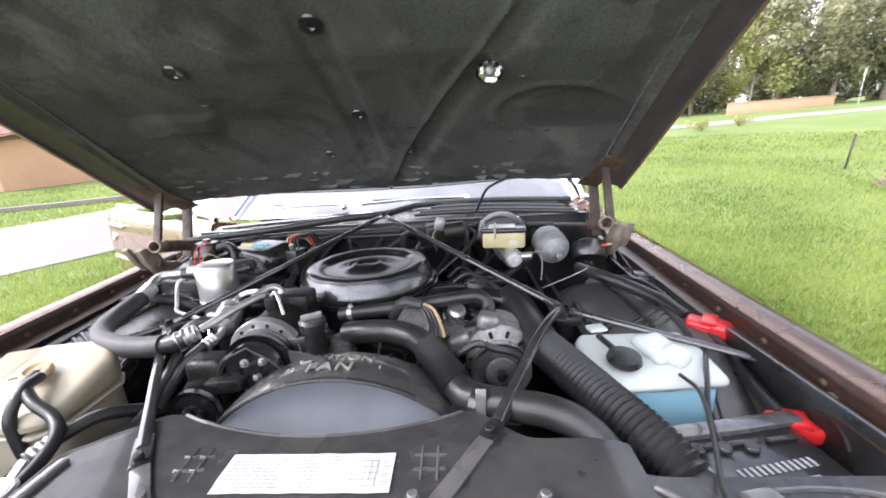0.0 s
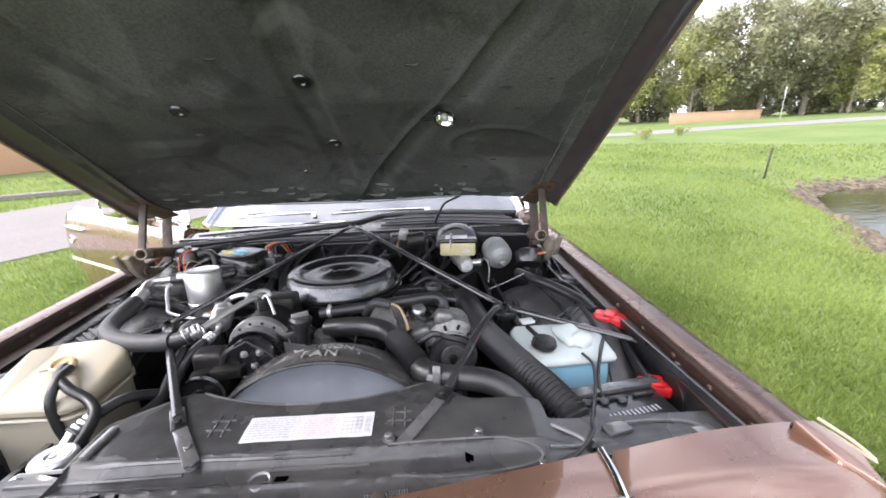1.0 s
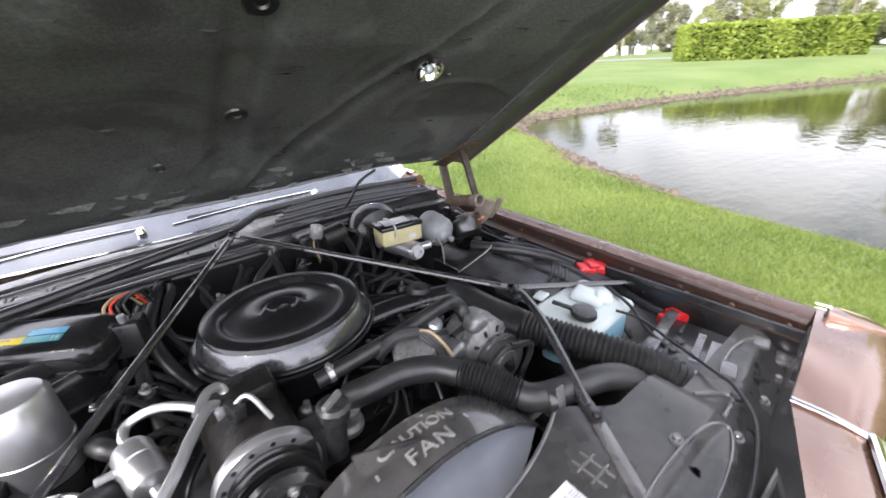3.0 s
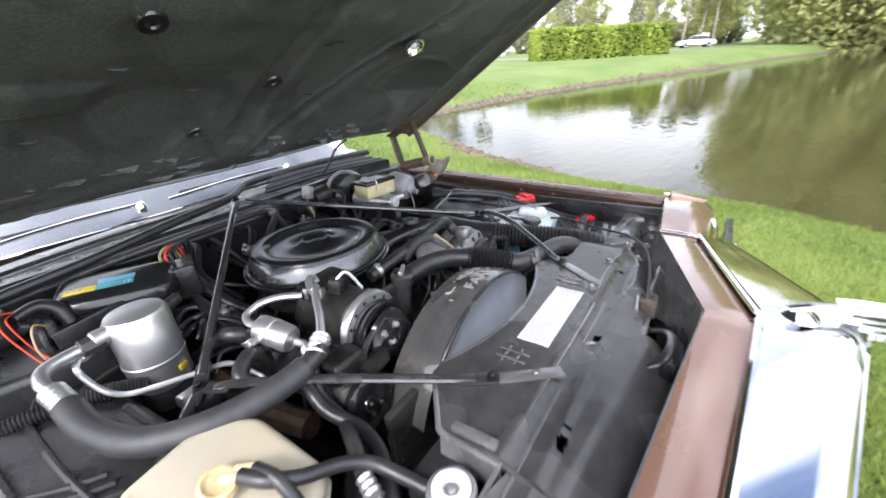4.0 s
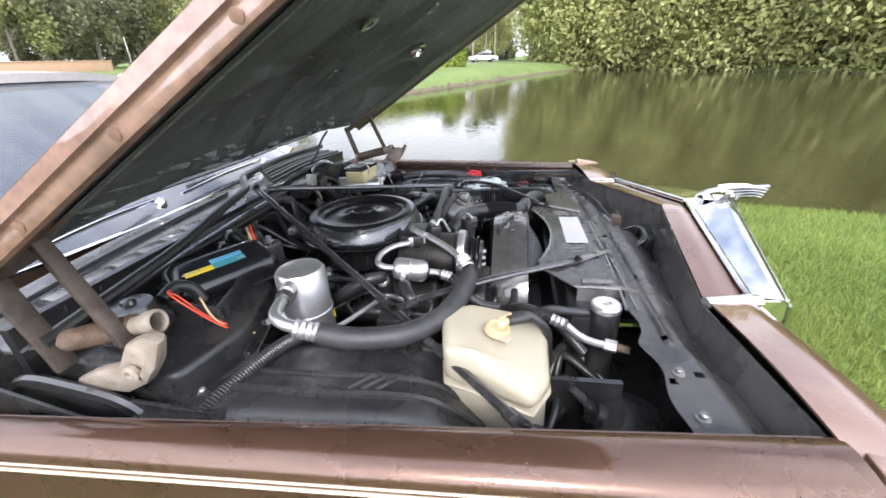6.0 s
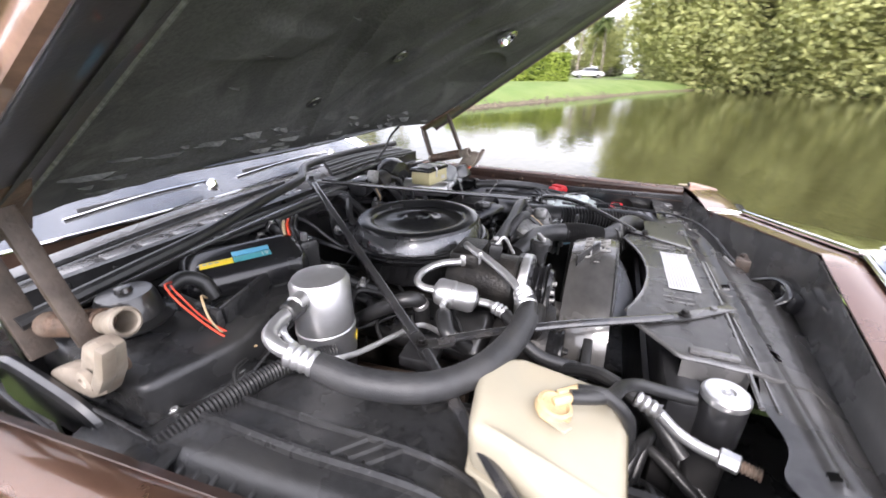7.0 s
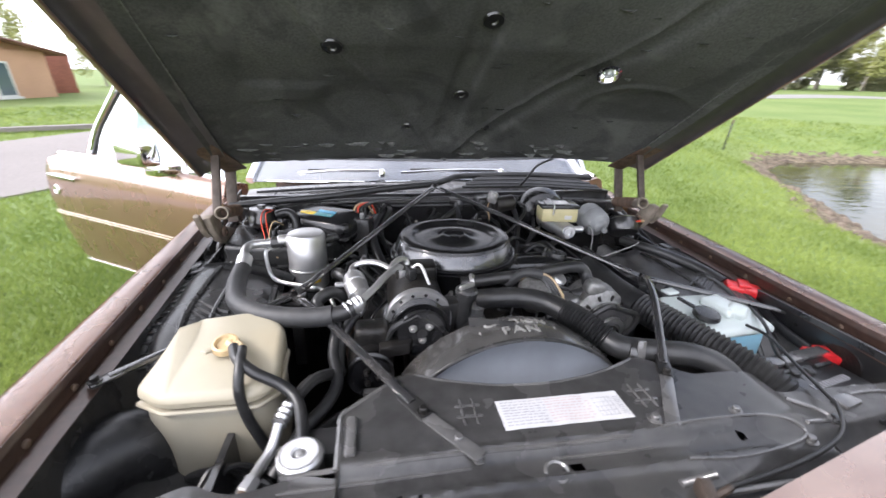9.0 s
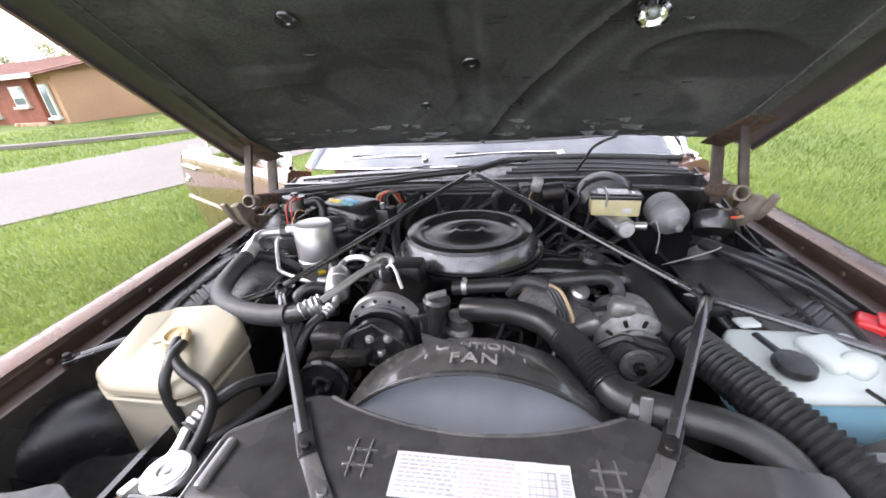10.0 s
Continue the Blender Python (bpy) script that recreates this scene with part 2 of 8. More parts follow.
def single(name, bm, material, label, category, at=(0, 0, 0), group="", kind="", m=None, smooth=35):
    """A thing of one mesh."""
    me = bpy.data.meshes.new(name)
    bm.transform(Matrix.Translation(-Vector(at)))
    bm.normal_update()
    bm.to_mesh(me)
    bm.free()
    finish(me, material, smooth)
    ob = new(name, me)
    ob.matrix_basis = (CAR if m is None else m) @ Matrix.Translation(at)
    OFF[ob.name] = Vector(at)
    return tagged(ob, label, category, group, kind)


def frame_of(d):
    d = Vector(d).normalized()
    return d.to_track_quat("Z", "Y").to_matrix().to_4x4()


def box(bm, size, at=(0, 0, 0), rot=(0, 0, 0), bevel=0.0, seg=2):
    r = bmesh.ops.create_cube(bm, size=1.0)
    vs = r["verts"]
    bmesh.ops.scale(bm, vec=size, verts=vs)
    if bevel:
        es = list({e for v in vs for e in v.link_edges})
        b = bmesh.ops.bevel(bm, geom=es, offset=bevel, segments=seg, affect="EDGES", profile=0.5)
        vs = list({v for f in b["faces"] for v in f.verts} | {v for v in vs if v.is_valid})
    bmesh.ops.transform(bm, matrix=pose(*at, *rot), verts=vs)
    return bm


def lathe(bm, profile, at=(0, 0, 0), axis=(0, 0, 1), seg=32, cap=True):
    """Turns (radius, height) pairs round an axis."""
    m = Matrix.Translation(at) @ frame_of(axis)
    rings = []
    for r, h in profile:
        if r < 1e-5:
            rings.append([bm.verts.new(m @ Vector((0, 0, h)))])
        else:
            rings.append([bm.verts.new(m @ Vector((r * math.cos(2 * math.pi * i / seg), r * math.sin(2 * math.pi * i / seg), h))) for i in range(seg)])
    for a, b in zip(rings, rings[1:]):
        for i in range(seg):
            j = (i + 1) % seg
            if len(a) == 1 and len(b) > 1:
                bm.faces.new((a[0], b[j], b[i])[::-1])
            elif len(b) == 1 and len(a) > 1:
                bm.faces.new((a[i], a[j], b[0]))
            elif len(a) > 1:
                bm.faces.new((a[i], a[j], b[j], b[i]))
    if cap:
        for ring, flip in ((rings[0], True), (rings[-1], False)):
            if len(ring) > 2:
                bm.faces.new(ring[::-1] if flip else ring)
    return bm


def cyl(bm, p0, p1, r, seg=20, bevel=0.0, r2=None):
    p0, p1 = Vector(p0), Vector(p1)
    h = (p1 - p0).length
    r2 = r if r2 is None else r2
    b = bevel
    prof = [(0, 0), (r - b, 0), (r, b), (r2, h - b), (r2 - b, h), (0, h)] if b else [(0, 0), (r, 0), (r2, h), (0, h)]
    return lathe(bm, prof, p0, p1 - p0, seg, False)


def smooth_path(pts, n=8):
    """A Catmull-Rom line through the points."""
    p = [Vector(q) for q in pts]
    if len(p) == 2:
        return [p[0].lerp(p[1], i / 3) for i in range(4)]
    p = [2 * p[0] - p[1]] + p + [2 * p[-1] - p[-2]]
    out = []
    for a, b, c, d in zip(p, p[1:], p[2:], p[3:]):
        for i in range(n):
            t = i / n
            out.append(0.5 * ((2 * b) + (c - a) * t + (2 * a - 5 * b + 4 * c - d) * t * t + (3 * b - a - 3 * c + d) * t**3))
    return out + [p[-2]]


def tube(bm, pts, r, seg=12, n=8, straight=False, flat=1.0, radius=None, cap=True):
    """A hose along points; radius(s) may vary it along its length in metres."""
    path = [Vector(q) for q in pts] if straight else smooth_path(pts, n)
    up = Vector((0.013, 0.021, 1))
    rings, s, last = [], 0.0, None
    for i, q in enumerate(path):
        d = (path[min(i + 1, len(path) - 1)] - path[max(i - 1, 0)]).normalized()
        side = d.cross(up)
        if side.length < 1e-3:
            side = d.cross(Vector((1, 0, 0)))
        side.normalize()
        if last is not None and side.dot(last) < 0:
            side = -side
        last = side
        top = side.cross(d)
        if i:
            s += (q - path[i - 1]).length
        rr = radius(s) if radius else r
        rings.append([bm.verts.new(q + side * rr * math.cos(2 * math.pi * k / seg) + top * rr * flat * math.sin(2 * math.pi * k / seg)) for k in range(seg)])
    for a, b in zip(rings, rings[1:]):
        for k in range(seg):
            j = (k + 1) % seg
            bm.faces.new((a[k], a[j], b[j], b[k]))
    if cap:
        bm.faces.new(rings[0][::-1])
        bm.faces.new(rings[-1])
    bmesh.ops.recalc_face_normals(bm, faces=bm.faces)
    return bm


def resample(pts, step, n=10):
    path = smooth_path(pts, n)
    out, left = [path[0]], step
    for a, b in zip(path, path[1:]):
        d = (b - a).length
        while d >= left and d > 1e-9:
            a = a.lerp(b, left / d)
            d = (b - a).length
            out.append(a)
            left = step
        left -= d
    return out


def ribbed(bm, pts, r, pitch=0.01, depth=0.12, seg=16):
    """A corrugated hose."""
    path = resample(pts, pitch / 4)
    return tube(bm, path, r, seg, straight=True, radius=lambda s: r * (1 + depth * math.sin(2 * math.pi * s / pitch)))


def prism(bm, poly, z0, z1, bevel=0.0, seg=2, top=None):
    """An upright body on a plan outline; top gives the heights of its upper corners."""
    lo = [bm.verts.new((x, y, z0)) for x, y in poly]
    hi = [bm.verts.new((x, y, top[i] if top else z1)) for i, (x, y) in enumerate(poly)]
    fs = [bm.faces.new(lo[::-1]), bm.faces.new(hi)]
    n = len(poly)
    for i in range(n):
        fs.append(bm.faces.new((lo[i], lo[(i + 1) % n], hi[(i + 1) % n], hi[i])))
    bmesh.ops.recalc_face_normals(bm, faces=fs)
    if bevel:
        bmesh.ops.bevel(bm, geom=list({e for f in fs for e in f.edges}), offset=bevel, segments=seg, affect="EDGES", profile=0.5)
    return bm


def sheet(bm, nu, nv, f, thick=0.0):
    """A surface f(u, v), u and v from 0 to 1, with thickness downwards along its normal."""
    g = [[bm.verts.new(f(i / nu, j / nv)) for j in range(nv + 1)] for i in range(nu + 1)]
    fs = []
    for i in range(nu):
        for j in range(nv):
            fs.append(bm.faces.new((g[i][j], g[i + 1][j], g[i + 1][j + 1], g[i][j + 1])))
    if thick:
        bm.normal_update()
        bmesh.ops.solidify(bm, geom=fs, thickness=thick)
    return bm


def B():
    return bmesh.new()


def bolt(parent, at, axis=(0, 0, 1), r=0.009, material=None, washer=1.6, name="bolt"):
    bm = lathe(B(), [(0, 0), (r * washer, 0), (r * washer, 0.002), (r, 0.0025), (r, 0.009), (r * 0.8, 0.0105), (0, 0.0105)], at, axis, 12 if washer > 1.7 else 6 * 2, False)
    return part(name, bm, material or M["alu"], parent)


def mesh_arrays(name, verts, faces, material, smooth=0):
    """A mesh from number arrays; all faces have the same count of corners."""
    me = bpy.data.meshes.new(name)
    verts, faces = np.asarray(verts, np.float32), np.asarray(faces, np.int32)
    me.vertices.add(len(verts))
    me.vertices.foreach_set("co", verts.ravel())
    k = faces.shape[1]
    me.loops.add(faces.size)
    me.loops.foreach_set("vertex_index", faces.ravel())
    me.polygons.add(len(faces))
    me.polygons.foreach_set("loop_start", np.arange(0, faces.size, k, dtype=np.int32))
    me.polygons.foreach_set("loop_total", np.full(len(faces), k, np.int32))
    me.update(calc_edges=True)
    me.validate()
    finish(me, material, smooth)
    return me


# ---- ground, pond, roads ----
WATER = -0.60
POND = [(3.6, -6.5), (4.3, -4.1), (4.7, -2.4), (5.45, -0.6), (6.1, 2.2), (6.7, 4.3), (7.8, 5.6), (8.3, 6.9), (9.7, 8.7), (11.5, 9.3), (14.4, 8.9), (18.7, 8.2),
        (23.0, 6.9), (29.4, 4.75), (39.5, 1.0), (52.0, -3.0), (64.0, -9.0), (64.0, -17.0), (57.0, -25.0), (46.0, -33.0), (32.0, -42.0), (16.0, -42.0), (6.0, -28.0), (3.0, -14.0)]


def pond_distance(x, y):
    """Metres from the pond's edge, negative inside."""
    x, y = np.asarray(x, float), np.asarray(y, float)
    best, inside = np.full(x.shape, 1e9), np.zeros(x.shape, bool)
    for (ax, ay), (bx, by) in zip(POND, POND[1:] + POND[:1]):
        dx, dy = bx - ax, by - ay
        t = np.clip(((x - ax) * dx + (y - ay) * dy) / (dx * dx + dy * dy), 0, 1)
        best = np.minimum(best, np.hypot(x - ax - t * dx, y - ay - t * dy))
        with np.errstate(divide="ignore", invalid="ignore"):
            cross = ((ay > y) != (by > y)) & (x < (bx - ax) * (y - ay) / (by - ay + 1e-12) + ax)
        inside ^= cross
    return np.where(inside, -best, best)


def rise(v):
    v = np.clip(v, 0, 1)
    return v * v * (3 - 2 * v)


def ground_z(x, y):
    x, y = np.asarray(x, float), np.asarray(y, float)
    d = pond_distance(x, y)
    d = d + 0.16 * np.sin(1.7 * x + 0.6 * y) * np.sin(0.9 * y - 1.1 * x)
    land = 0.42 * rise((x - 12) / 22) + 0.25 * rise((y - 14) / 14) * rise((x + 4) / 10) + 0.10 * rise((-x - 12.5) / 6)
    land = land + 0.03 * np.sin(0.5 * x + 1) * np.sin(0.43 * y) * rise((np.hypot(x, y - 2) - 4) / 5)
    land = land - (0.0411 * y + 0.0098 * x) * (1 - rise((np.hypot(x, y - 2) - 4.5) / 6))
    bank = np.where(x > 13, 1 - np.exp(-np.maximum(d, 0) / 1.3), 1 - np.exp(-np.maximum(d, 0) / 1.7))
    out = WATER + 0.06 + (land - WATER - 0.06) * bank
    return np.where(d > 0, out, WATER + 0.06 + np.maximum(d * 0.35, -0.9))


def ground_sheet():
    u = np.linspace(-1, 1, 321)
    ax = 9.0 + np.sinh(u * 5.2) / np.sinh(5.2) * 900 * 0.55 + u * 14
    ay = 3.0 + np.sinh(u * 5.2) / np.sinh(5.2) * 900 * 0.55 + u * 14
    gx, gy = np.meshgrid(ax, ay, indexing="ij")
    gz = ground_z(gx, gy)
    n = len(u)
    idx = np.arange(n * n).reshape(n, n)
    f = np.stack([idx[:-1, :-1], idx[1:, :-1], idx[1:, 1:], idx[:-1, 1:]], -1).reshape(-1, 4)
    return np.stack([gx, gy, gz], -1).reshape(-1, 3), f


def lawn_material():
    m = bpy.data.materials.new("lawn")
    m.use_nodes = True
    nt = m.node_tree
    b = nt.nodes["Principled BSDF"]
    geo = nt.nodes.new("ShaderNodeNewGeometry")

    def noisy(scale, detail=5):
        n = nt.nodes.new("ShaderNodeTexNoise")
        n.inputs["Scale"].default_value, n.inputs["Detail"].default_value = scale, detail
        nt.links.new(geo.outputs["Position"], n.inputs["Vector"])
        return n.outputs["Fac"]

    def ramp(src, a, c, lo, hi):
        r = nt.nodes.new("ShaderNodeValToRGB")
        r.color_ramp.elements[0].position, r.color_ramp.elements[1].position = a, c
        r.color_ramp.elements[0].color, r.color_ramp.elements[1].color = (*lo, 1), (*hi, 1)
        nt.links.new(src, r.inputs["Fac"])
        return r.outputs["Color"]

    def mix(fac, a, c, kind="MIX"):
        x = nt.nodes.new("ShaderNodeMix")
        x.data_type, x.blend_type = "RGBA", kind
        if isinstance(fac, float):
            x.inputs["Factor"].default_value = fac
        else:
            nt.links.new(fac, x.inputs["Factor"])
        nt.links.new(a, x.inputs["A"])
        nt.links.new(c, x.inputs["B"])
        return x.outputs["Result"]

    fine = ramp(noisy(38, 8), 0.32, 0.68, (0.095, 0.140, 0.036), (0.200, 0.255, 0.082))
    broad = ramp(noisy(0.35, 4), 0.35, 0.65, (0.105, 0.168, 0.048), (0.195, 0.240, 0.090))
    col = mix(0.55, fine, broad)
    sep = nt.nodes.new("ShaderNodeSeparateXYZ")
    nt.links.new(geo.outputs["Position"], sep.inputs["Vector"])
    add = nt.nodes.new("ShaderNodeMath")
    add.operation = "MULTIPLY_ADD"
    add.inputs[1].default_value, add.inputs[2].default_value = 0.16, -0.08
    nt.links.new(noisy(3.0), add.inputs[0])
    s2 = nt.nodes.new("ShaderNodeMath")
    nt.links.new(add.outputs[0], s2.inputs[0])
    nt.links.new(sep.outputs["Z"], s2.inputs[1])
    mr = nt.nodes.new("ShaderNodeMapRange")
    mr.inputs["From Min"].default_value, mr.inputs["From Max"].default_value = WATER + 0.12, WATER + 0.17
    nt.links.new(s2.outputs[0], mr.inputs["Value"])
    mud = ramp(noisy(11, 8), 0.35, 0.65, (0.045, 0.034, 0.022), (0.22, 0.18, 0.125))
    col = mix(mr.outputs["Result"], mud, col)
    nt.links.new(col, b.inputs["Base Color"])
    b.inputs["Roughness"].default_value, b.inputs["Specular IOR Level"].default_value = 0.8, 0.2
    bp = nt.nodes.new("ShaderNodeBump")
    bp.inputs["Strength"].default_value, bp.inputs["Distance"].default_value = 0.2, 0.03
    nt.links.new(noisy(30, 8), bp.inputs["Height"])
    nt.links.new(bp.outputs["Normal"], b.inputs["Normal"])
    return m


M["lawn"] = lawn_material()
_v, _f = ground_sheet()
tagged(new("ground", mesh_arrays("ground", _v, _f, M["lawn"], 180)), "green mown lawn sloping down to a muddy pond bank", "lawn", "", "structure")


def water_material():
    m = bpy.data.materials.new("pond_water")
    m.use_nodes = True
    nt = m.node_tree
    b = nt.nodes["Principled BSDF"]
    b.inputs["Base Color"].default_value = (0.038, 0.036, 0.014, 1)
    b.inputs["Roughness"].default_value, b.inputs["IOR"].default_value = 0.035, 1.42
    b.inputs["Specular IOR Level"].default_value = 0.62
    geo = nt.nodes.new("ShaderNodeNewGeometry")
    mp = nt.nodes.new("ShaderNodeMapping")
    mp.inputs["Rotation"].default_value, mp.inputs["Scale"].default_value = (0, 0, 0.5), (1.0, 2.6, 1.0)
    nt.links.new(geo.outputs["Position"], mp.inputs["Vector"])
    n1 = nt.nodes.new("ShaderNodeTexNoise")
    n1.inputs["Scale"].default_value, n1.inputs["Detail"].default_value = 2.6, 3
    n2 = nt.nodes.new("ShaderNodeTexNoise")
    n2.inputs["Scale"].default_value, n2.inputs["Detail"].default_value = 0.35, 2
    mu = nt.nodes.new("ShaderNodeMath")
    mu.operation = "MULTIPLY"
    nt.links.new(mp.outputs["Vector"], n1.inputs["Vector"])
    nt.links.new(geo.outputs["Position"], n2.inputs["Vector"])
    nt.links.new(n1.outputs["Fac"], mu.inputs[0])
    nt.links.new(n2.outputs["Fac"], mu.inputs[1])
    bp = nt.nodes.new("ShaderNodeBump")
    bp.inputs["Strength"].default_value, bp.inputs["Distance"].default_value = 0.22, 0.05
    nt.links.new(mu.outputs[0], bp.inputs["Height"])
    nt.links.new(bp.outputs["Normal"], b.inputs["Normal"])
    return m


M["water"] = water_material()
_bm = B()
_bm.faces.new([_bm.verts.new((x, y, WATER)) for x, y in ((1.5, -46), (68, -46), (68, 12), (1.5, 12))])
single("water", _bm, M["water"], "rippled brown-green pond water reflecting trees", "pond", kind="structure", m=Matrix(), smooth=0)

M["bank_stone"] = mat("muddy_bank_stone", (0.135, 0.105, 0.078), 0.85, 0, 0.5, 6, 0.6, 30, 0, (0.07, 0.055, 0.042), 2, 0.6, spec=0.4)


def bank_stones():
    """Loose stones and mud lumps along the water's edge at the head of the pond."""
    rng = np.random.default_rng(77)
    line = POND[4:15]
    verts, faces = [], []
    for (ax, ay), (bx, by) in zip(line, line[1:]):
        L = math.hypot(bx - ax, by - ay)
        for _ in range(int(L * 16)):
            t, off = rng.random(), rng.normal() * 0.20 + 0.14
            x = ax + (bx - ax) * t - (by - ay) / L * off
            y = ay + (by - ay) * t + (bx - ax) / L * off
            r = 0.03 + 0.075 * rng.random() ** 2
            z = float(ground_z(x, y)) + r * 0.15
            n0 = len(verts)
            a0 = rng.random() * 6.3
            for k in range(6):
                a = a0 + k * 1.047
                q = r * (0.75 + 0.5 * rng.random())
                verts.append((x + q * math.cos(a), y + q * math.sin(a), z - r * 0.3))
            for k in range(3):
                a = a0 + k * 2.09
                q = r * (0.35 + 0.3 * rng.random())
                verts.append((x + q * math.cos(a), y + q * math.sin(a), z + r * (0.3 + 0.35 * rng.random())))
            for k in range(3):
                faces += [(n0 + 2 * k, n0 + 2 * k + 1, n0 + 6 + k), (n0 + 2 * k + 1, n0 + (2 * k + 2) % 6, n0 + 6 + (k + 1) % 3), (n0 + 2 * k + 1, n0 + 6 + (k + 1) % 3, n0 + 6 + k)]
            faces.append((n0 + 6, n0 + 7, n0 + 8))
    ob = new("bank_stones", mesh_arrays("bank_stones", np.array(verts), np.array(faces), M["bank_stone"]))
    tagged(ob, "brown muddy stones along the pond's edge", "stones", "", "stuff")


bank_stones()

M["concrete"] = mat("worn_concrete_road", (0.20, 0.178, 0.167), 0.85, 0, 0.12, 25, 0.3, 60, 0, (0.195, 0.175, 0.165), 0.8, 0.5)
M["asphalt"] = mat("light_old_asphalt", (0.24, 0.23, 0.22), 0.9, 0, 0.15, 30, 0.3, 80, 0, (0.22, 0.21, 0.2), 0.5, 0.5)


def strip(name, line, width, material, label, category, lift=0.02, step=1.0):
    """A road laid on the ground along a line."""
    path = resample([(x, y, 0) for x, y in line], step)
    bm, rows = B(), []
    for i, q in enumerate(path):
        d = (path[min(i + 1, len(path) - 1)] - path[max(i - 1, 0)]).normalized()
        s = Vector((d.y, -d.x, 0))
        row = []
        for k in (-0.5, -0.25, 0, 0.25, 0.5):
            w = q + s * width * k
            row.append(bm.verts.new((w.x, w.y, float(ground_z(w.x, w.y)) + lift)))
        rows.append(row)
    for a, b in zip(rows, rows[1:]):
        for k in range(4):
            bm.faces.new((a[k], a[k + 1], b[k + 1], b[k]))
    bmesh.ops.recalc_face_normals(bm, faces=bm.faces)
    bmesh.ops.solidify(bm, geom=bm.faces[:], thickness=0.1)
    return single(name, bm, material, label, category, kind="structure", m=Matrix(), smooth=30)


STREET = Vector((-6.7, 7.0)), Vector((0.47, 0.883)), 4.1   # a point on its middle line, its direction, its width


def street_side(x, y):
    """Metres from the street's middle line."""
    c, d, w = STREET
    return np.abs((x - c.x) * d.y - (y - c.y) * d.x)


strip("road", [tuple(STREET[0] + STREET[1] * k) for k in (-80, -40, -10, 0, 10, 20)], STREET[2], M["concrete"], "pale worn concrete street beside the lawn", "road")
strip("pavement", [(-17.6, 8.0), (-13.0, 9.5), (-9.4, 10.7), (-6.6, 11.6)], 0.28, M["concrete"], "narrow pale concrete footpath in the grass", "footpath", 0.03)
strip("road", [(-14, 25.8), (-6, 25.9), (10, 26), (24, 25.6), (34, 24), (44, 20), (56, 12), (66, 4), (76, -6), (90, -22)], 3.2, M["asphalt"], "light grey road behind the far lawn", "road", step=2.0)


# ---- trees ----
def leaf_material(name, dark, light):
    m = bpy.data.materials.new(name)
    m.use_nodes = True
    nt = m.node_tree
    b = nt.nodes["Principled BSDF"]
    geo = nt.nodes.new("ShaderNodeNewGeometry")
    n = nt.nodes.new("ShaderNodeTexNoise")
    n.inputs["Scale"].default_value, n.inputs["Detail"].default_value = 0.5, 3
    nt.links.new(geo.outputs["Position"], n.inputs["Vector"])
    ad = nt.nodes.new("ShaderNodeMath")
    nt.links.new(n.outputs["Fac"], ad.inputs[0])
    mu = nt.nodes.new("ShaderNodeMath")
    mu.operation = "MULTIPLY_ADD"
    mu.inputs[1].default_value, mu.inputs[2].default_value = 0.38, -0.17
    nt.links.new(geo.outputs["Random Per Island"], mu.inputs[0])
    nt.links.new(mu.outputs[0], ad.inputs[1])
    r = nt.nodes.new("ShaderNodeValToRGB")
    r.color_ramp.elements[0].position, r.color_ramp.elements[1].position = 0.3, 0.75
    r.color_ramp.elements[0].color, r.color_ramp.elements[1].color = (*dark, 1), (*light, 1)
    nt.links.new(ad.outputs[0], r.inputs["Fac"])
    nt.links.new(r.outputs["Color"], b.inputs["Base Color"])
    b.inputs["Roughness"].default_value = 0.55
    b.inputs["Specular IOR Level"].default_value = 0.3
    tr = nt.nodes.new("ShaderNodeBsdfTranslucent")
    nt.links.new(r.outputs["Color"], tr.inputs["Color"])
    ms = nt.nodes.new("ShaderNodeMixShader")
    ms.inputs["Fac"].default_value = 0.45
    nt.links.new(b.outputs["BSDF"], ms.inputs[1])
    nt.links.new(tr.outputs["BSDF"], ms.inputs[2])
    nt.links.new(ms.outputs["Shader"], nt.nodes["Material Output"].inputs["Surface"])
    return m


# far foliage colours, paled and greyed with the haze of distance put into them
M["leaf"] = leaf_material("hazed_broad_leaves", (0.185, 0.195, 0.118), (0.45, 0.445, 0.275))
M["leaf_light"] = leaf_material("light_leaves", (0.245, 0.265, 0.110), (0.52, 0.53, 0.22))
M["hedge"] = leaf_material("hedge_leaves", (0.19, 0.265, 0.040), (0.48, 0.56, 0.13))
M["palm"] = leaf_material("palm_leaves", (0.05, 0.08, 0.02), (0.20, 0.24, 0.09))
M["bark"] = mat("grey_brown_bark", (0.29, 0.25, 0.21), 0.9, 0, 0.35, 12, 0.8, 30, 0, (0.10, 0.08, 0.06), 3, 0.6)
M["blade"] = leaf_material("grass_blades", (0.128, 0.190, 0.040), (0.325, 0.395, 0.110))


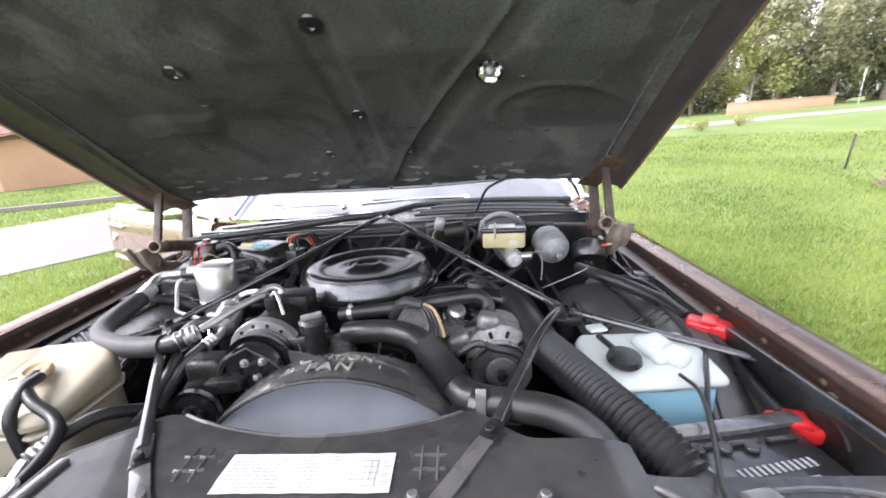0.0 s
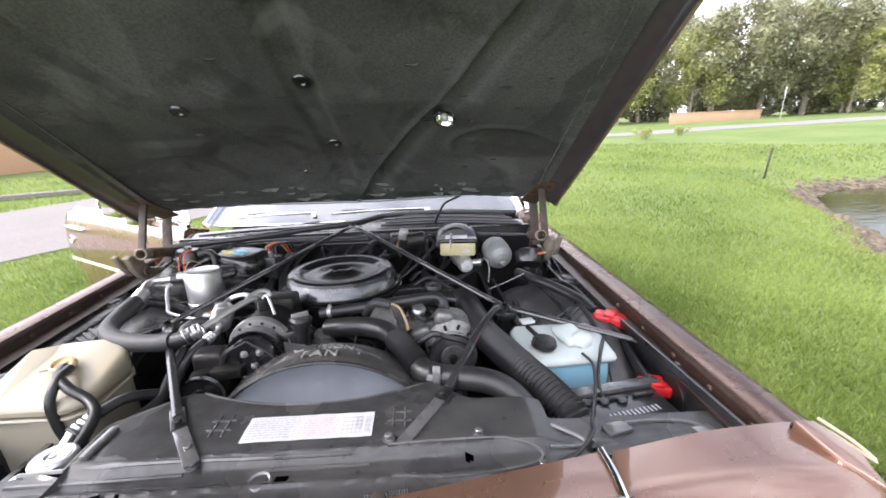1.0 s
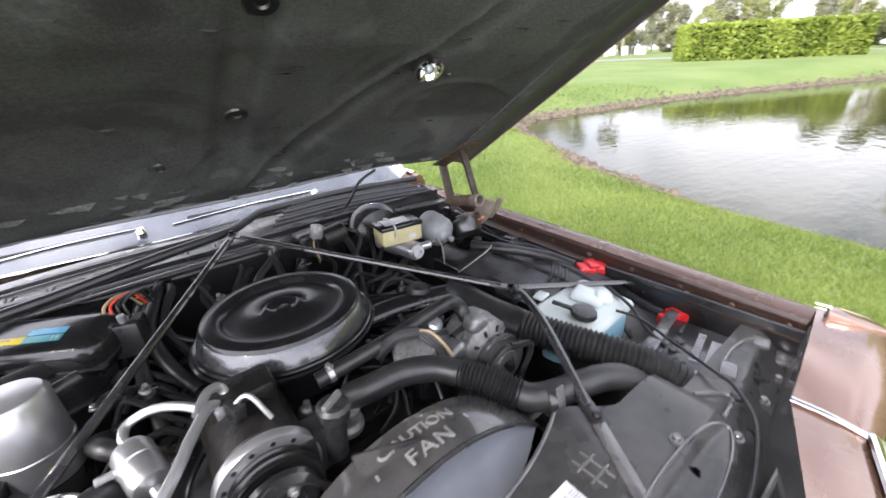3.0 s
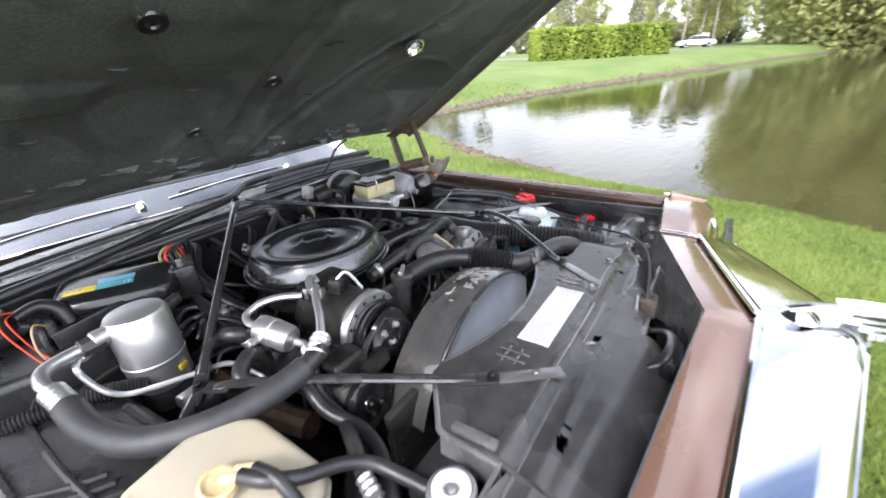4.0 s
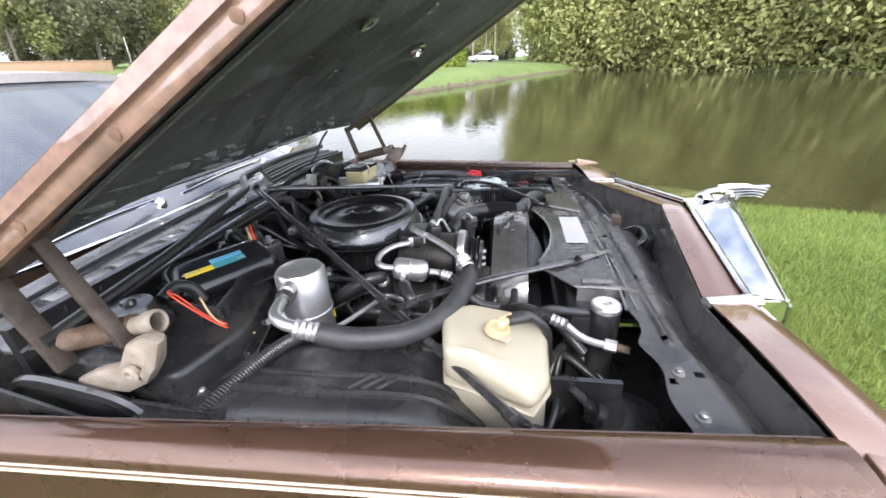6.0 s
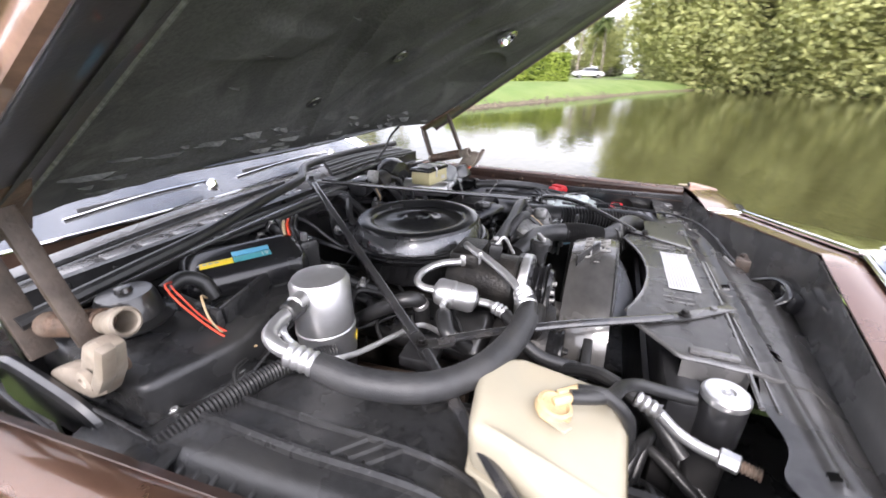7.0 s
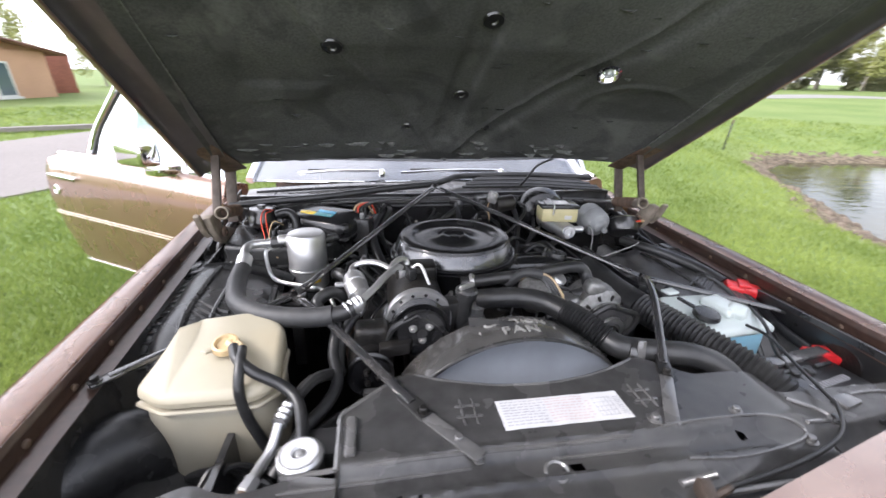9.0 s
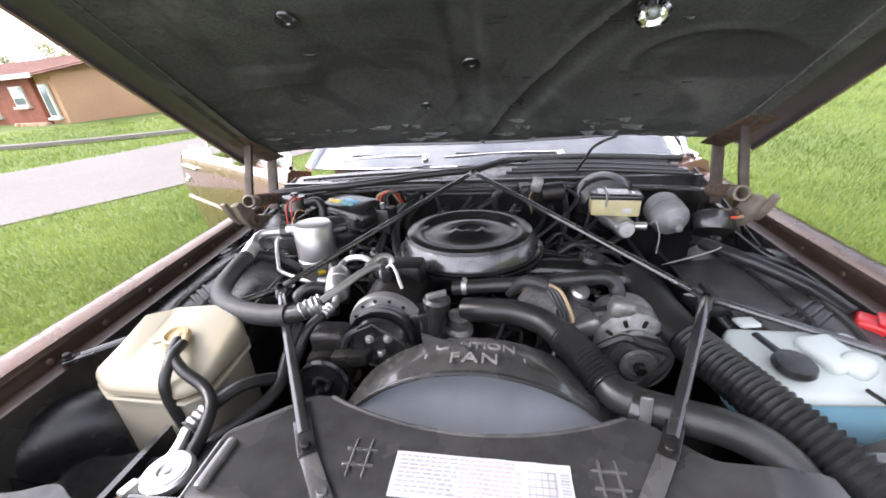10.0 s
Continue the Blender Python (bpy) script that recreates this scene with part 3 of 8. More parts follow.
def leaves(rng, centres, radii, count, size, droop=0.0):
    """Leaf quads scattered through ellipsoid clumps."""
    k = len(centres)
    which = rng.integers(0, k, count)
    d = rng.normal(size=(count, 3))
    d /= np.linalg.norm(d, axis=1, keepdims=True)
    rad = rng.random((count, 1)) ** 0.45
    p = centres[which] + d * rad * radii[which]
    p[:, 2] -= droop * rng.random(count) ** 2
    n = d + rng.normal(size=(count, 3)) * 0.6 + (0, 0, 0.4)
    n /= np.linalg.norm(n, axis=1, keepdims=True)
    a = np.cross(n, rng.normal(size=(count, 3)))
    a /= np.linalg.norm(a, axis=1, keepdims=True)
    b = np.cross(n, a)
    s = size * (0.6 + 0.8 * rng.random((count, 1)))
    quads = np.stack([p - a * s, p - b * s * 0.5, p + a * s, p + b * s * 0.5], 1)
    return quads.reshape(-1, 3)


def tree(seed, height, spread, trunk_r, clumps, count, size, low=0.3, material=None, droop=0.0, label=""):
    """A broadleaf tree: tapered trunk, limbs and a crown of leaf clumps."""
    rng = np.random.default_rng(seed)
    ob = thing("tree", label, "tree", m=Matrix())
    bm = B()
    lean = rng.normal(size=2) * 0.05 * height
    top = Vector((lean[0], lean[1], height * 0.72))
    mid = Vector((lean[0] * 0.3 + rng.normal() * 0.15, lean[1] * 0.3, height * 0.35))
    tube(bm, [(0, 0, -0.3), (0, 0, 0.4), mid, top], trunk_r, 9, 6, radius=lambda s: max(0.03, trunk_r * (1.25 - s / height * 1.35)))
    c, r = [], []
    for i in range(clumps):
        ang = i * 2.4 + rng.random()
        h = height * (low + (1 - low) * 0.92 * ((i + 0.5) / clumps))
        out = spread * (1 - 0.75 * abs((h / height - (low + 1) / 2) / (1 - low)) ** 1.4 * 1.3) * (0.35 + 0.65 * rng.random())
        q = Vector((lean[0] * h / height + math.cos(ang) * out, lean[1] * h / height + math.sin(ang) * out, h))
        c.append(q)
        rr = spread * (0.26 + 0.2 * rng.random())
        r.append((rr, rr, rr * 0.8))
        if i % 2 == 0:
            k = max(0.2, (h - out * 0.6) / height)
            b0 = Vector((0, 0, 0)).lerp(top, min(1, k / 0.72))
            tube(bm, [b0, b0.lerp(q, 0.5) + Vector((0, 0, 0.15 * out)), q], 0.06, 6, 4, radius=lambda s: max(0.015, trunk_r * 0.42 - s * 0.028))
    part("trunk", bm, M["bark"], ob)
    v = leaves(rng, np.array(c), np.array(r), count, size, droop)
    cr = new("crown", mesh_arrays("crown", v, np.arange(len(v)).reshape(-1, 4), material or M["leaf"]))
    cr.parent = ob
    OFF[cr.name] = Vector()
    return ob


def place(ob, x, y, turn, size):
    ob.matrix_basis = pose(x, y, float(ground_z(x, y)), 0, 0, turn) @ Matrix.Scale(size, 4)


oak = tree(3, 14, 5.6, 0.30, 34, 9000, 0.26, 0.26, M["leaf"], 0.6, "tall spreading green broadleaf tree beyond the road")
oak_b = tree(8, 15, 4.6, 0.26, 32, 8600, 0.25, 0.22, M["leaf"], 0.9, "tall dense olive-green tree behind the low wall")
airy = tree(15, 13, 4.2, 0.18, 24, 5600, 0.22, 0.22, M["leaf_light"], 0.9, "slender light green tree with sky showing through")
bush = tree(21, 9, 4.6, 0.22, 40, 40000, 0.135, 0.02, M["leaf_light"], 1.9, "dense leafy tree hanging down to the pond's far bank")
under = tree(33, 4.2, 3.0, 0.12, 22, 5200, 0.19, 0.02, M["leaf"], 0.4, "broad dark green thicket under the tall trees")


def spots(ob, rows):
    for i, (x, y, turn, size) in enumerate(rows):
        c = ob if i == 0 else copy_thing(ob, Matrix())
        place(c, x, y, turn, size)


spots(oak, [(33, 44, 0, 0.82), (46, 46, 70, 0.9), (58, 50, 150, 0.8), (76, 48, 210, 0.62), (98, 32, 90, 0.9), (18, 52, 40, 0.8), (108, 6, 10, 0.9), (70, 57, 130, 1.0)])
spots(oak_b, [(26, 46, 0, 0.72), (39.5, 45, 120, 0.85), (52, 47, 200, 0.78), (13, 50, 60, 0.7), (64, 52, 20, 0.85), (87, 42, 75, 0.62), (104, 20, 75, 0.75), (107, -6, 40, 0.75), (35, 53, 250, 0.9), (80, 52, 150, 0.62), (100, 44, 20, 0.62)])
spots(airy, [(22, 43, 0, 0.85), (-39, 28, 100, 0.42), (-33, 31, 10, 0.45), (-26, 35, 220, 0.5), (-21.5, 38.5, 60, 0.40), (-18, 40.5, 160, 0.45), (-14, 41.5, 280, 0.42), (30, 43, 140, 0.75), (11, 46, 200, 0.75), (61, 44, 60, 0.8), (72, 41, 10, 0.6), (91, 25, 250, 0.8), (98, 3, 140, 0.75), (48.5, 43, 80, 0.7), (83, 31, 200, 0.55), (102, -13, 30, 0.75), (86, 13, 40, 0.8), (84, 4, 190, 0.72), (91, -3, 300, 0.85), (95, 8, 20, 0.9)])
spots(under, [(20, 47, 0, 1.0), (28, 48, 70, 1.1), (36, 48, 150, 1.0), (43, 49, 220, 1.1), (50, 50, 20, 1.0), (57, 51, 100, 1.1), (64, 46, 310, 1.0), (70, 46, 40, 1.1), (77, 41, 180, 1.0), (84, 36, 260, 1.1), (90, 31, 60, 1.0), (95, 26, 140, 1.1), (99, 18, 230, 1.0), (102, 11, 320, 1.1), (103, 3, 30, 1.0), (104, -6, 210, 1.1), (14, 52, 250, 1.1), (104, -16, 110, 1.1), (103, -26, 20, 1.2), (94, 12, 60, 0.9), (-20.5, 42, 20, 0.7), (-16.5, 43.5, 130, 0.75), (-12.5, 44, 240, 0.7)])
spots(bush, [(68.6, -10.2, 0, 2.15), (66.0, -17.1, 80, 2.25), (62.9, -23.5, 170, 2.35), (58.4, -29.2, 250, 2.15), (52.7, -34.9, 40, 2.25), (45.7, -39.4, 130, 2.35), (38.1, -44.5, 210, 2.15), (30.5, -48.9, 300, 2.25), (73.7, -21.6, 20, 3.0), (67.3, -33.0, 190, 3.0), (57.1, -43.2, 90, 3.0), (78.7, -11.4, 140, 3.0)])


def palm_tree(seed, height):
    rng = np.random.default_rng(seed)
    ob = thing("palm_tree", "tall palm with a bare grey trunk beside the far road", "palm tree", m=Matrix())
    lean = rng.normal() * 0.8
    bm = tube(B(), [(0, 0, -0.3), (lean * 0.3, 0, height * 0.5), (lean, 0.1, height)], 0.16, 8, 8, radius=lambda s: 0.19 - 0.008 * s)
    part("trunk", bm, M["bark"], ob)
    bm = B()
    for i in range(26):
        a, up = i * 2.4, 0.9 - 1.6 * (i / 26)
        d = Vector((math.cos(a), math.sin(a), 0))
        c = Vector((lean, 0.1, height))
        L = 2.3
        rows = []
        for k in range(7):
            t = k / 6
            q = c + d * L * t * (1 - 0.25 * t) + Vector((0, 0, up * L * t * 0.8 - 1.3 * t * t))
            w = 0.42 * math.sin(math.pi * min(1, 0.12 + t * 0.88)) + 0.01
            s = Vector((-d.y, d.x, 0))
            rows.append([bm.verts.new(q - s * w - Vector((0, 0, w * 0.6))), bm.verts.new(q), bm.verts.new(q + s * w - Vector((0, 0, w * 0.6)))])
        for r0, r1 in zip(rows, rows[1:]):
            for j in (0, 1):
                bm.faces.new((r0[j], r0[j + 1], r1[j + 1], r1[j]))
    part("crown", bm, M["palm"], ob)
    return ob


palm = palm_tree(4, 9.0)
spots(palm, [(76, 12, 0, 1.0), (78, 8, 60, 1.08), (82, 6, 130, 0.95), (50, 33, 200, 0.9), (56, 31, 260, 1.0), (90, -6, 20, 1.1), (80, 4, 280, 1.0)])


def hedge():
    rng = np.random.default_rng(5)
    a, b = np.array((36.0, 15.2)), np.array((44.0, 6.3))
    L = float(np.hypot(*(b - a)))
    along, across = (b - a) / L, np.array((-(b - a)[1], (b - a)[0])) / L
    ob = thing("hedge", "thick clipped bright green hedge on the far lawn", "hedge", m=Matrix())
    z0 = float(ground_z(40, 10.8)) - 0.1
    bm = B()
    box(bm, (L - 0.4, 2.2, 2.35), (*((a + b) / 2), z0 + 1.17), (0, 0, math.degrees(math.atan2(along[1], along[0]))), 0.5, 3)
    # dark green filler stands in for the shade deep among the leaves
    part("core", bm, mat("hedge_inside_shade", (0.03, 0.055, 0.010), 0.9, 0, 0.4, 8, 0.8), ob)
    n = 26000
    u, v, w = rng.random(n) * L, (rng.random(n) - 0.5) * 2.6, rng.random(n) * 2.55
    face = rng.integers(0, 3, n)
    v = np.where(face == 0, np.sign(v) * (1.15 + 0.2 * rng.random(n)), v)
    w = np.where(face == 1, 2.38 + 0.22 * rng.random(n), w)
    u = np.where(face == 2, np.where(rng.random(n) < 0.5, 0.05 * rng.random(n), L - 0.15 * rng.random(n)), u)
    p = a + np.outer(u, along) + np.outer(v, across)
    c = np.column_stack([p, z0 + w])
    q = leaves(rng, c, np.full((n, 3), 0.08), n, 0.15)
    cr = new("leaves", mesh_arrays("hedge_leaves", q, np.arange(len(q)).reshape(-1, 4), M["hedge"]))
    cr.parent = ob
    tagged(cr, "", "", "", "stuff")


hedge()


def low_shrub(seed):
    rng = np.random.default_rng(seed)
    ob = thing("shrub", "low round light green shrub in a roadside bed", "shrub", m=Matrix())
    c = np.array([(rng.normal() * 0.25, rng.normal() * 0.25, 0.3 + 0.3 * rng.random()) for _ in range(8)])
    bm = B()
    for q in c:
        tube(bm, [(0, 0, -0.1), tuple(q)], 0.012, 5)
    part("stem", bm, M["bark"], ob)
    v = leaves(rng, c, np.full((8, 3), 0.33), 900, 0.06)
    cr = new("leaves", mesh_arrays("shrub_leaves", v, np.arange(len(v)).reshape(-1, 4), M["leaf_light"]))
    cr.parent = ob
    return ob


_sh = low_shrub(2)
spots(_sh, [(12.7, 21.1, 0, 0.75), (15.4, 22.4, 160, 0.7)])

# a white saloon parked on the far road
M["white_paint"] = mat("white_car_paint", (0.78, 0.78, 0.78), 0.25, 0, 0.03, 20, 0, None, 0.8)
M["dark_glass"] = mat("dark_car_glass", (0.03, 0.035, 0.04), 0.05, 0, 0.1, 4)


def parked_car(x, y, turn):
    m = pose(x, y, float(ground_z(x, y)) + 0.03, 0, 0, turn)
    ob = thing("parked_car", "white modern saloon car parked on the far road", "car", m=m)

    def hull(side, w):
        bm = B()
        a = [bm.verts.new((-w, yy, zz)) for yy, zz in side]
        b = [bm.verts.new((w, yy, zz)) for yy, zz in side]
        n = len(side)
        bm.faces.new(a)
        bm.faces.new(b[::-1])
        for i in range(n):
            bm.faces.new((a[i], b[i], b[(i + 1) % n], a[(i + 1) % n]))
        bmesh.ops.recalc_face_normals(bm, faces=bm.faces)
        bmesh.ops.bevel(bm, geom=bm.edges[:], offset=0.07, segments=3, affect="EDGES", profile=0.5)
        return bm

    part("body", hull([(-2.3, 0.35), (-2.3, 0.75), (-2.1, 0.92), (-1.0, 1.0), (1.2, 1.0), (2.1, 0.86), (2.3, 0.7), (2.3, 0.35)], 0.9), M["white_paint"], ob)
    part("cabin", hull([(-1.75, 0.95), (-1.0, 1.42), (0.35, 1.46), (1.25, 0.98)], 0.76), M["dark_glass"], ob, "dark windows")
    part("roof", hull([(-1.05, 1.38), (-0.95, 1.47), (0.25, 1.51), (0.45, 1.40)], 0.70), M["white_paint"], ob)
    for sx in (0.86, -0.86):
        for sy in (-1.4, 1.4):
            w = part("wheel", lathe(B(), [(0, -0.1), (0.30, -0.1), (0.33, -0.06), (0.33, 0.06), (0.30, 0.1), (0, 0.1)], (sx, sy, 0.33), (1, 0, 0), 24, False), M["tyre"], ob)
            part("rim", lathe(B(), [(0, 0.09), (0.20, 0.105), (0.21, 0.09)], (sx, sy, 0.33), (math.copysign(1, sx), 0, 0), 18, False), M["alu"], w)


parked_car(69.5, 5.5, 20)

# low garden wall, sign, post
M["stucco"] = mat("beige_stucco", (0.45, 0.29, 0.19), 0.85, 0, 0.08, 20, 0.3, 60, 0, (0.36, 0.24, 0.16), 1.5, 0.4)
_w = thing("garden_wall", "long low beige stucco wall beyond the road", "wall", (24, 35.5, 0), m=Matrix())
_z0 = float(ground_z(27.3, 35.5))
part("wall", box(B(), (7.5, 0.25, 1.0), (27.3, 35.5, _z0 + 0.3), (0, 0, -12), 0.02), M["stucco"], _w)
part("coping", box(B(), (7.6, 0.34, 0.08), (27.3, 35.5, _z0 + 0.82), (0, 0, -12), 0.015), M["stucco"], _w)

M["galv"] = mat("galvanised_steel", (0.45, 0.46, 0.46), 0.5, 0.6, 0.1, 30)
M["sign_white"] = mat("white_sign_face", (0.72, 0.75, 0.74), 0.5, 0, 0.03, 10)
_z0 = float(ground_z(31.7, 33.4))
_s = thing("road_sign", "tall narrow white road sign on a thin metal post", "sign", (31.7, 33.4, _z0), m=Matrix())
part("post", box(B(), (0.06, 0.06, 2.6), (31.7, 33.4, _z0 + 1.2), (0, 1.5, 40), 0.01), M["galv"], _s)
part("panel", box(B(), (0.45, 0.025, 0.95), (31.69, 33.36, _z0 + 2.1), (0, 1.5, 40), 0.01), M["sign_white"], _s)
_z0 = float(ground_z(9.4, 9.6))
_s = thing("marker_post", "short dark metal post standing in the lawn", "post", (9.4, 9.6, _z0), m=Matrix())
part("post", box(B(), (0.045, 0.03, 0.95), (9.4, 9.6, _z0 + 0.32), (2, 3, 20), 0.004), M["black"], _s)
part("cap", box(B(), (0.055, 0.04, 0.10), (9.425, 9.59, _z0 + 0.75), (2, 3, 20), 0.004), M["rust"], _s)


def white_fence():
    """A run of white panels beyond the far road."""
    d = Vector((0.86, -0.51, 0))
    ob = thing("fence", "white panel fence standing beyond the far road", "fence", (50, 32, 0), m=Matrix())
    for k, h in enumerate((0.95, 1.15, 1.05, 1.0)):
        q = Vector((50.6, 31.8, 0)) + d * k * 2.1
        z0 = float(ground_z(q.x, q.y))
        part("panel", box(B(), (1.55 if k != 2 else 0.9, 0.06, h), (q.x, q.y, z0 + h / 2 + 0.1), (0, -6 if k < 3 else 2, math.degrees(math.atan2(d.y, d.x))), 0.015), M["sign_white"], ob)
        part("post", box(B(), (0.09, 0.09, h + 0.25), (q.x + d.x * 0.95, q.y + d.y * 0.95, z0 + h / 2), (0, 0, 0), 0.01), M["galv"], ob)


white_fence()


# ---- house across the street ----
M["house_wall"] = mat("peach_stucco", (0.60, 0.36, 0.24), 0.9, 0, 0.06, 15, 0.3, 50, 0, (0.52, 0.31, 0.21), 0.8, 0.5)
M["house_brick"] = mat("red_brown_brick", (0.30, 0.105, 0.07), 0.9, 0, 0.25, 14, 0.5, 40, 0, (0.20, 0.08, 0.06), 2, 0.5)
M["roof"] = mat("red_brown_shingle", (0.25, 0.125, 0.10), 0.9, 0, 0.25, 9, 0.6, 16, 0, (0.18, 0.10, 0.085), 1.2, 0.5)
M["trim"] = mat("white_window_trim", (0.72, 0.72, 0.70), 0.6, 0, 0.05, 10)
M["pane"] = mat("dark_window_pane", (0.10, 0.14, 0.16), 0.06, 0, 0.1, 2, spec=0.8)


def house():
    """A plain gable end faces the street; a brick front with windows runs back from its corner."""
    z0, W = 0.02, 9.0
    m = Matrix.Translation((-17.9, 15.1, z0)) @ Matrix.Rotation(math.radians(-13.9), 4, "Z")
    ob = thing("house", "single-storey peach stucco house with a red shingle roof", "house", m=m)
    # local x is level with the gable end and falls along the front, y runs along the gable end
    part("wall", box(B(), (14.0, W, 2.5), (-7.0, W / 2, 0.97), (0, 0, 0), 0.02), M["house_wall"], ob, "plain peach stucco wall")
    part("wall", box(B(), (12.6, 0.2, 2.2), (-7.5, -0.09, 0.85), (0, 0, 0), 0.01), M["house_brick"], ob, "red-brown brick front wall")
    part("wall", box(B(), (4.5, 3.2, 2.4), (-4.2, W + 1.55, 0.9), (0, 0, 0), 0.01), M["house_brick"], ob, "red-brown brick end wall set back")
    bm = B()
    for sy in (-0.75, W + 0.75):
        bm.faces.new([bm.verts.new(p) for p in ((0.35, sy, 2.05), (-14.4, sy, 2.05), (-14.4, W / 2, 3.05), (0.35, W / 2, 3.05))])
    bmesh.ops.remove_doubles(bm, verts=bm.verts, dist=0.001)
    bmesh.ops.recalc_face_normals(bm, faces=bm.faces)
    bmesh.ops.solidify(bm, geom=bm.faces[:], thickness=0.14)
    roof = part("roof", bm, M["roof"], ob)
    for k in range(9):
        y = -0.7 + k * 0.57
        part("shingle_course", box(B(), (14.7, 0.05, 0.03), (-7.0, y, 2.085 + (y + 0.75) * 0.1905), (10.8, 0, 0)), M["roof"], roof)
    part("fascia", box(B(), (14.8, 0.05, 0.17), (-7.0, -0.79, 1.98)), M["trim"], ob)
    for sy, e in ((-0.78, 1), (W + 0.78, -1)):
        bm = B()
        tube(bm, [(0.38, sy, 1.97), (0.38, W / 2, 2.98)], 0.085, 4, straight=True, flat=0.4)
        part("bargeboard", bm, M["roof"], ob)
    bm = B()
    bm.faces.new([bm.verts.new(p) for p in ((0.0, 0.0, 2.05), (0.0, W, 2.05), (0.0, W / 2, 3.0))])
    bmesh.ops.solidify(bm, geom=bm.faces[:], thickness=0.1)
    part("gable", bm, M["house_wall"], ob)

    def window(x, y, w, zb, h, turned, rows):
        side = Matrix.Translation((x, y, 0)) @ Matrix.Rotation(math.radians(90 if turned else 0), 4, "Z")

        def put(bm):
            bm.transform(side)
            return bm
        win = part("window", put(box(B(), (w, 0.1, h), (0, -0.03, zb + h / 2), (0, 0, 0), 0.01)), M["trim"], ob, "white framed window")
        for k in range(rows):
            part("pane", put(box(B(), (w - 0.2, 0.04, h / rows - 0.14), (0, -0.075, zb + h * (k + 0.5) / rows))), M["pane"], win)
        part("sill", put(box(B(), (w + 0.16, 0.2, 0.1), (0, -0.08, zb - 0.05), (0, 0, 0), 0.01)), M["trim"], win)

    window(-0.62, -0.06, 0.62, 0.35, 1.3, False, 1)
    window(-2.35, -0.2, 0.95, 0.85, 0.8, False, 2)
    window(-5.2, -0.2, 1.15, 0.45, 1.25, False, 2)
    window(0.04, 6.7, 0.8, 0.15, 1.45, True, 1)
    for k in range(5):
        rng = random.Random(k)
        st = box(B(), (0.42, 0.3, 0.26), (-0.7 - k * 0.5, -0.55, 0.08), (0, 0, rng.uniform(-25, 25)), 0.09, 3)
        part("edging_stone", st, M["stucco"], ob)


house()


# ---- the car's body ----
car = thing("car", "brown metallic vintage sedan parked on grass with its bonnet open", "car", (0, 1.8, 0))


def rail(y, s=1):
    """Half the width of the bonnet opening at y; the car stands a little askew to its axis."""
    return 0.844 + 0.015 * y if s > 0 else 0.736 + 0.097 * y


def top_z(y, s):
    return 0.937 + 0.029 * y if s > 0 else 0.960 + 0.012 * y


def wing_x(y, x, s):
    """Across the wing from the rail outwards; the left wing's top narrows towards the door."""
    k = 1.0 if s > 0 else (0.100 - 0.030 * y) / 0.085
    return rail(y, s) + min(x, 0.085) * k + max(0.0, x - 0.085)


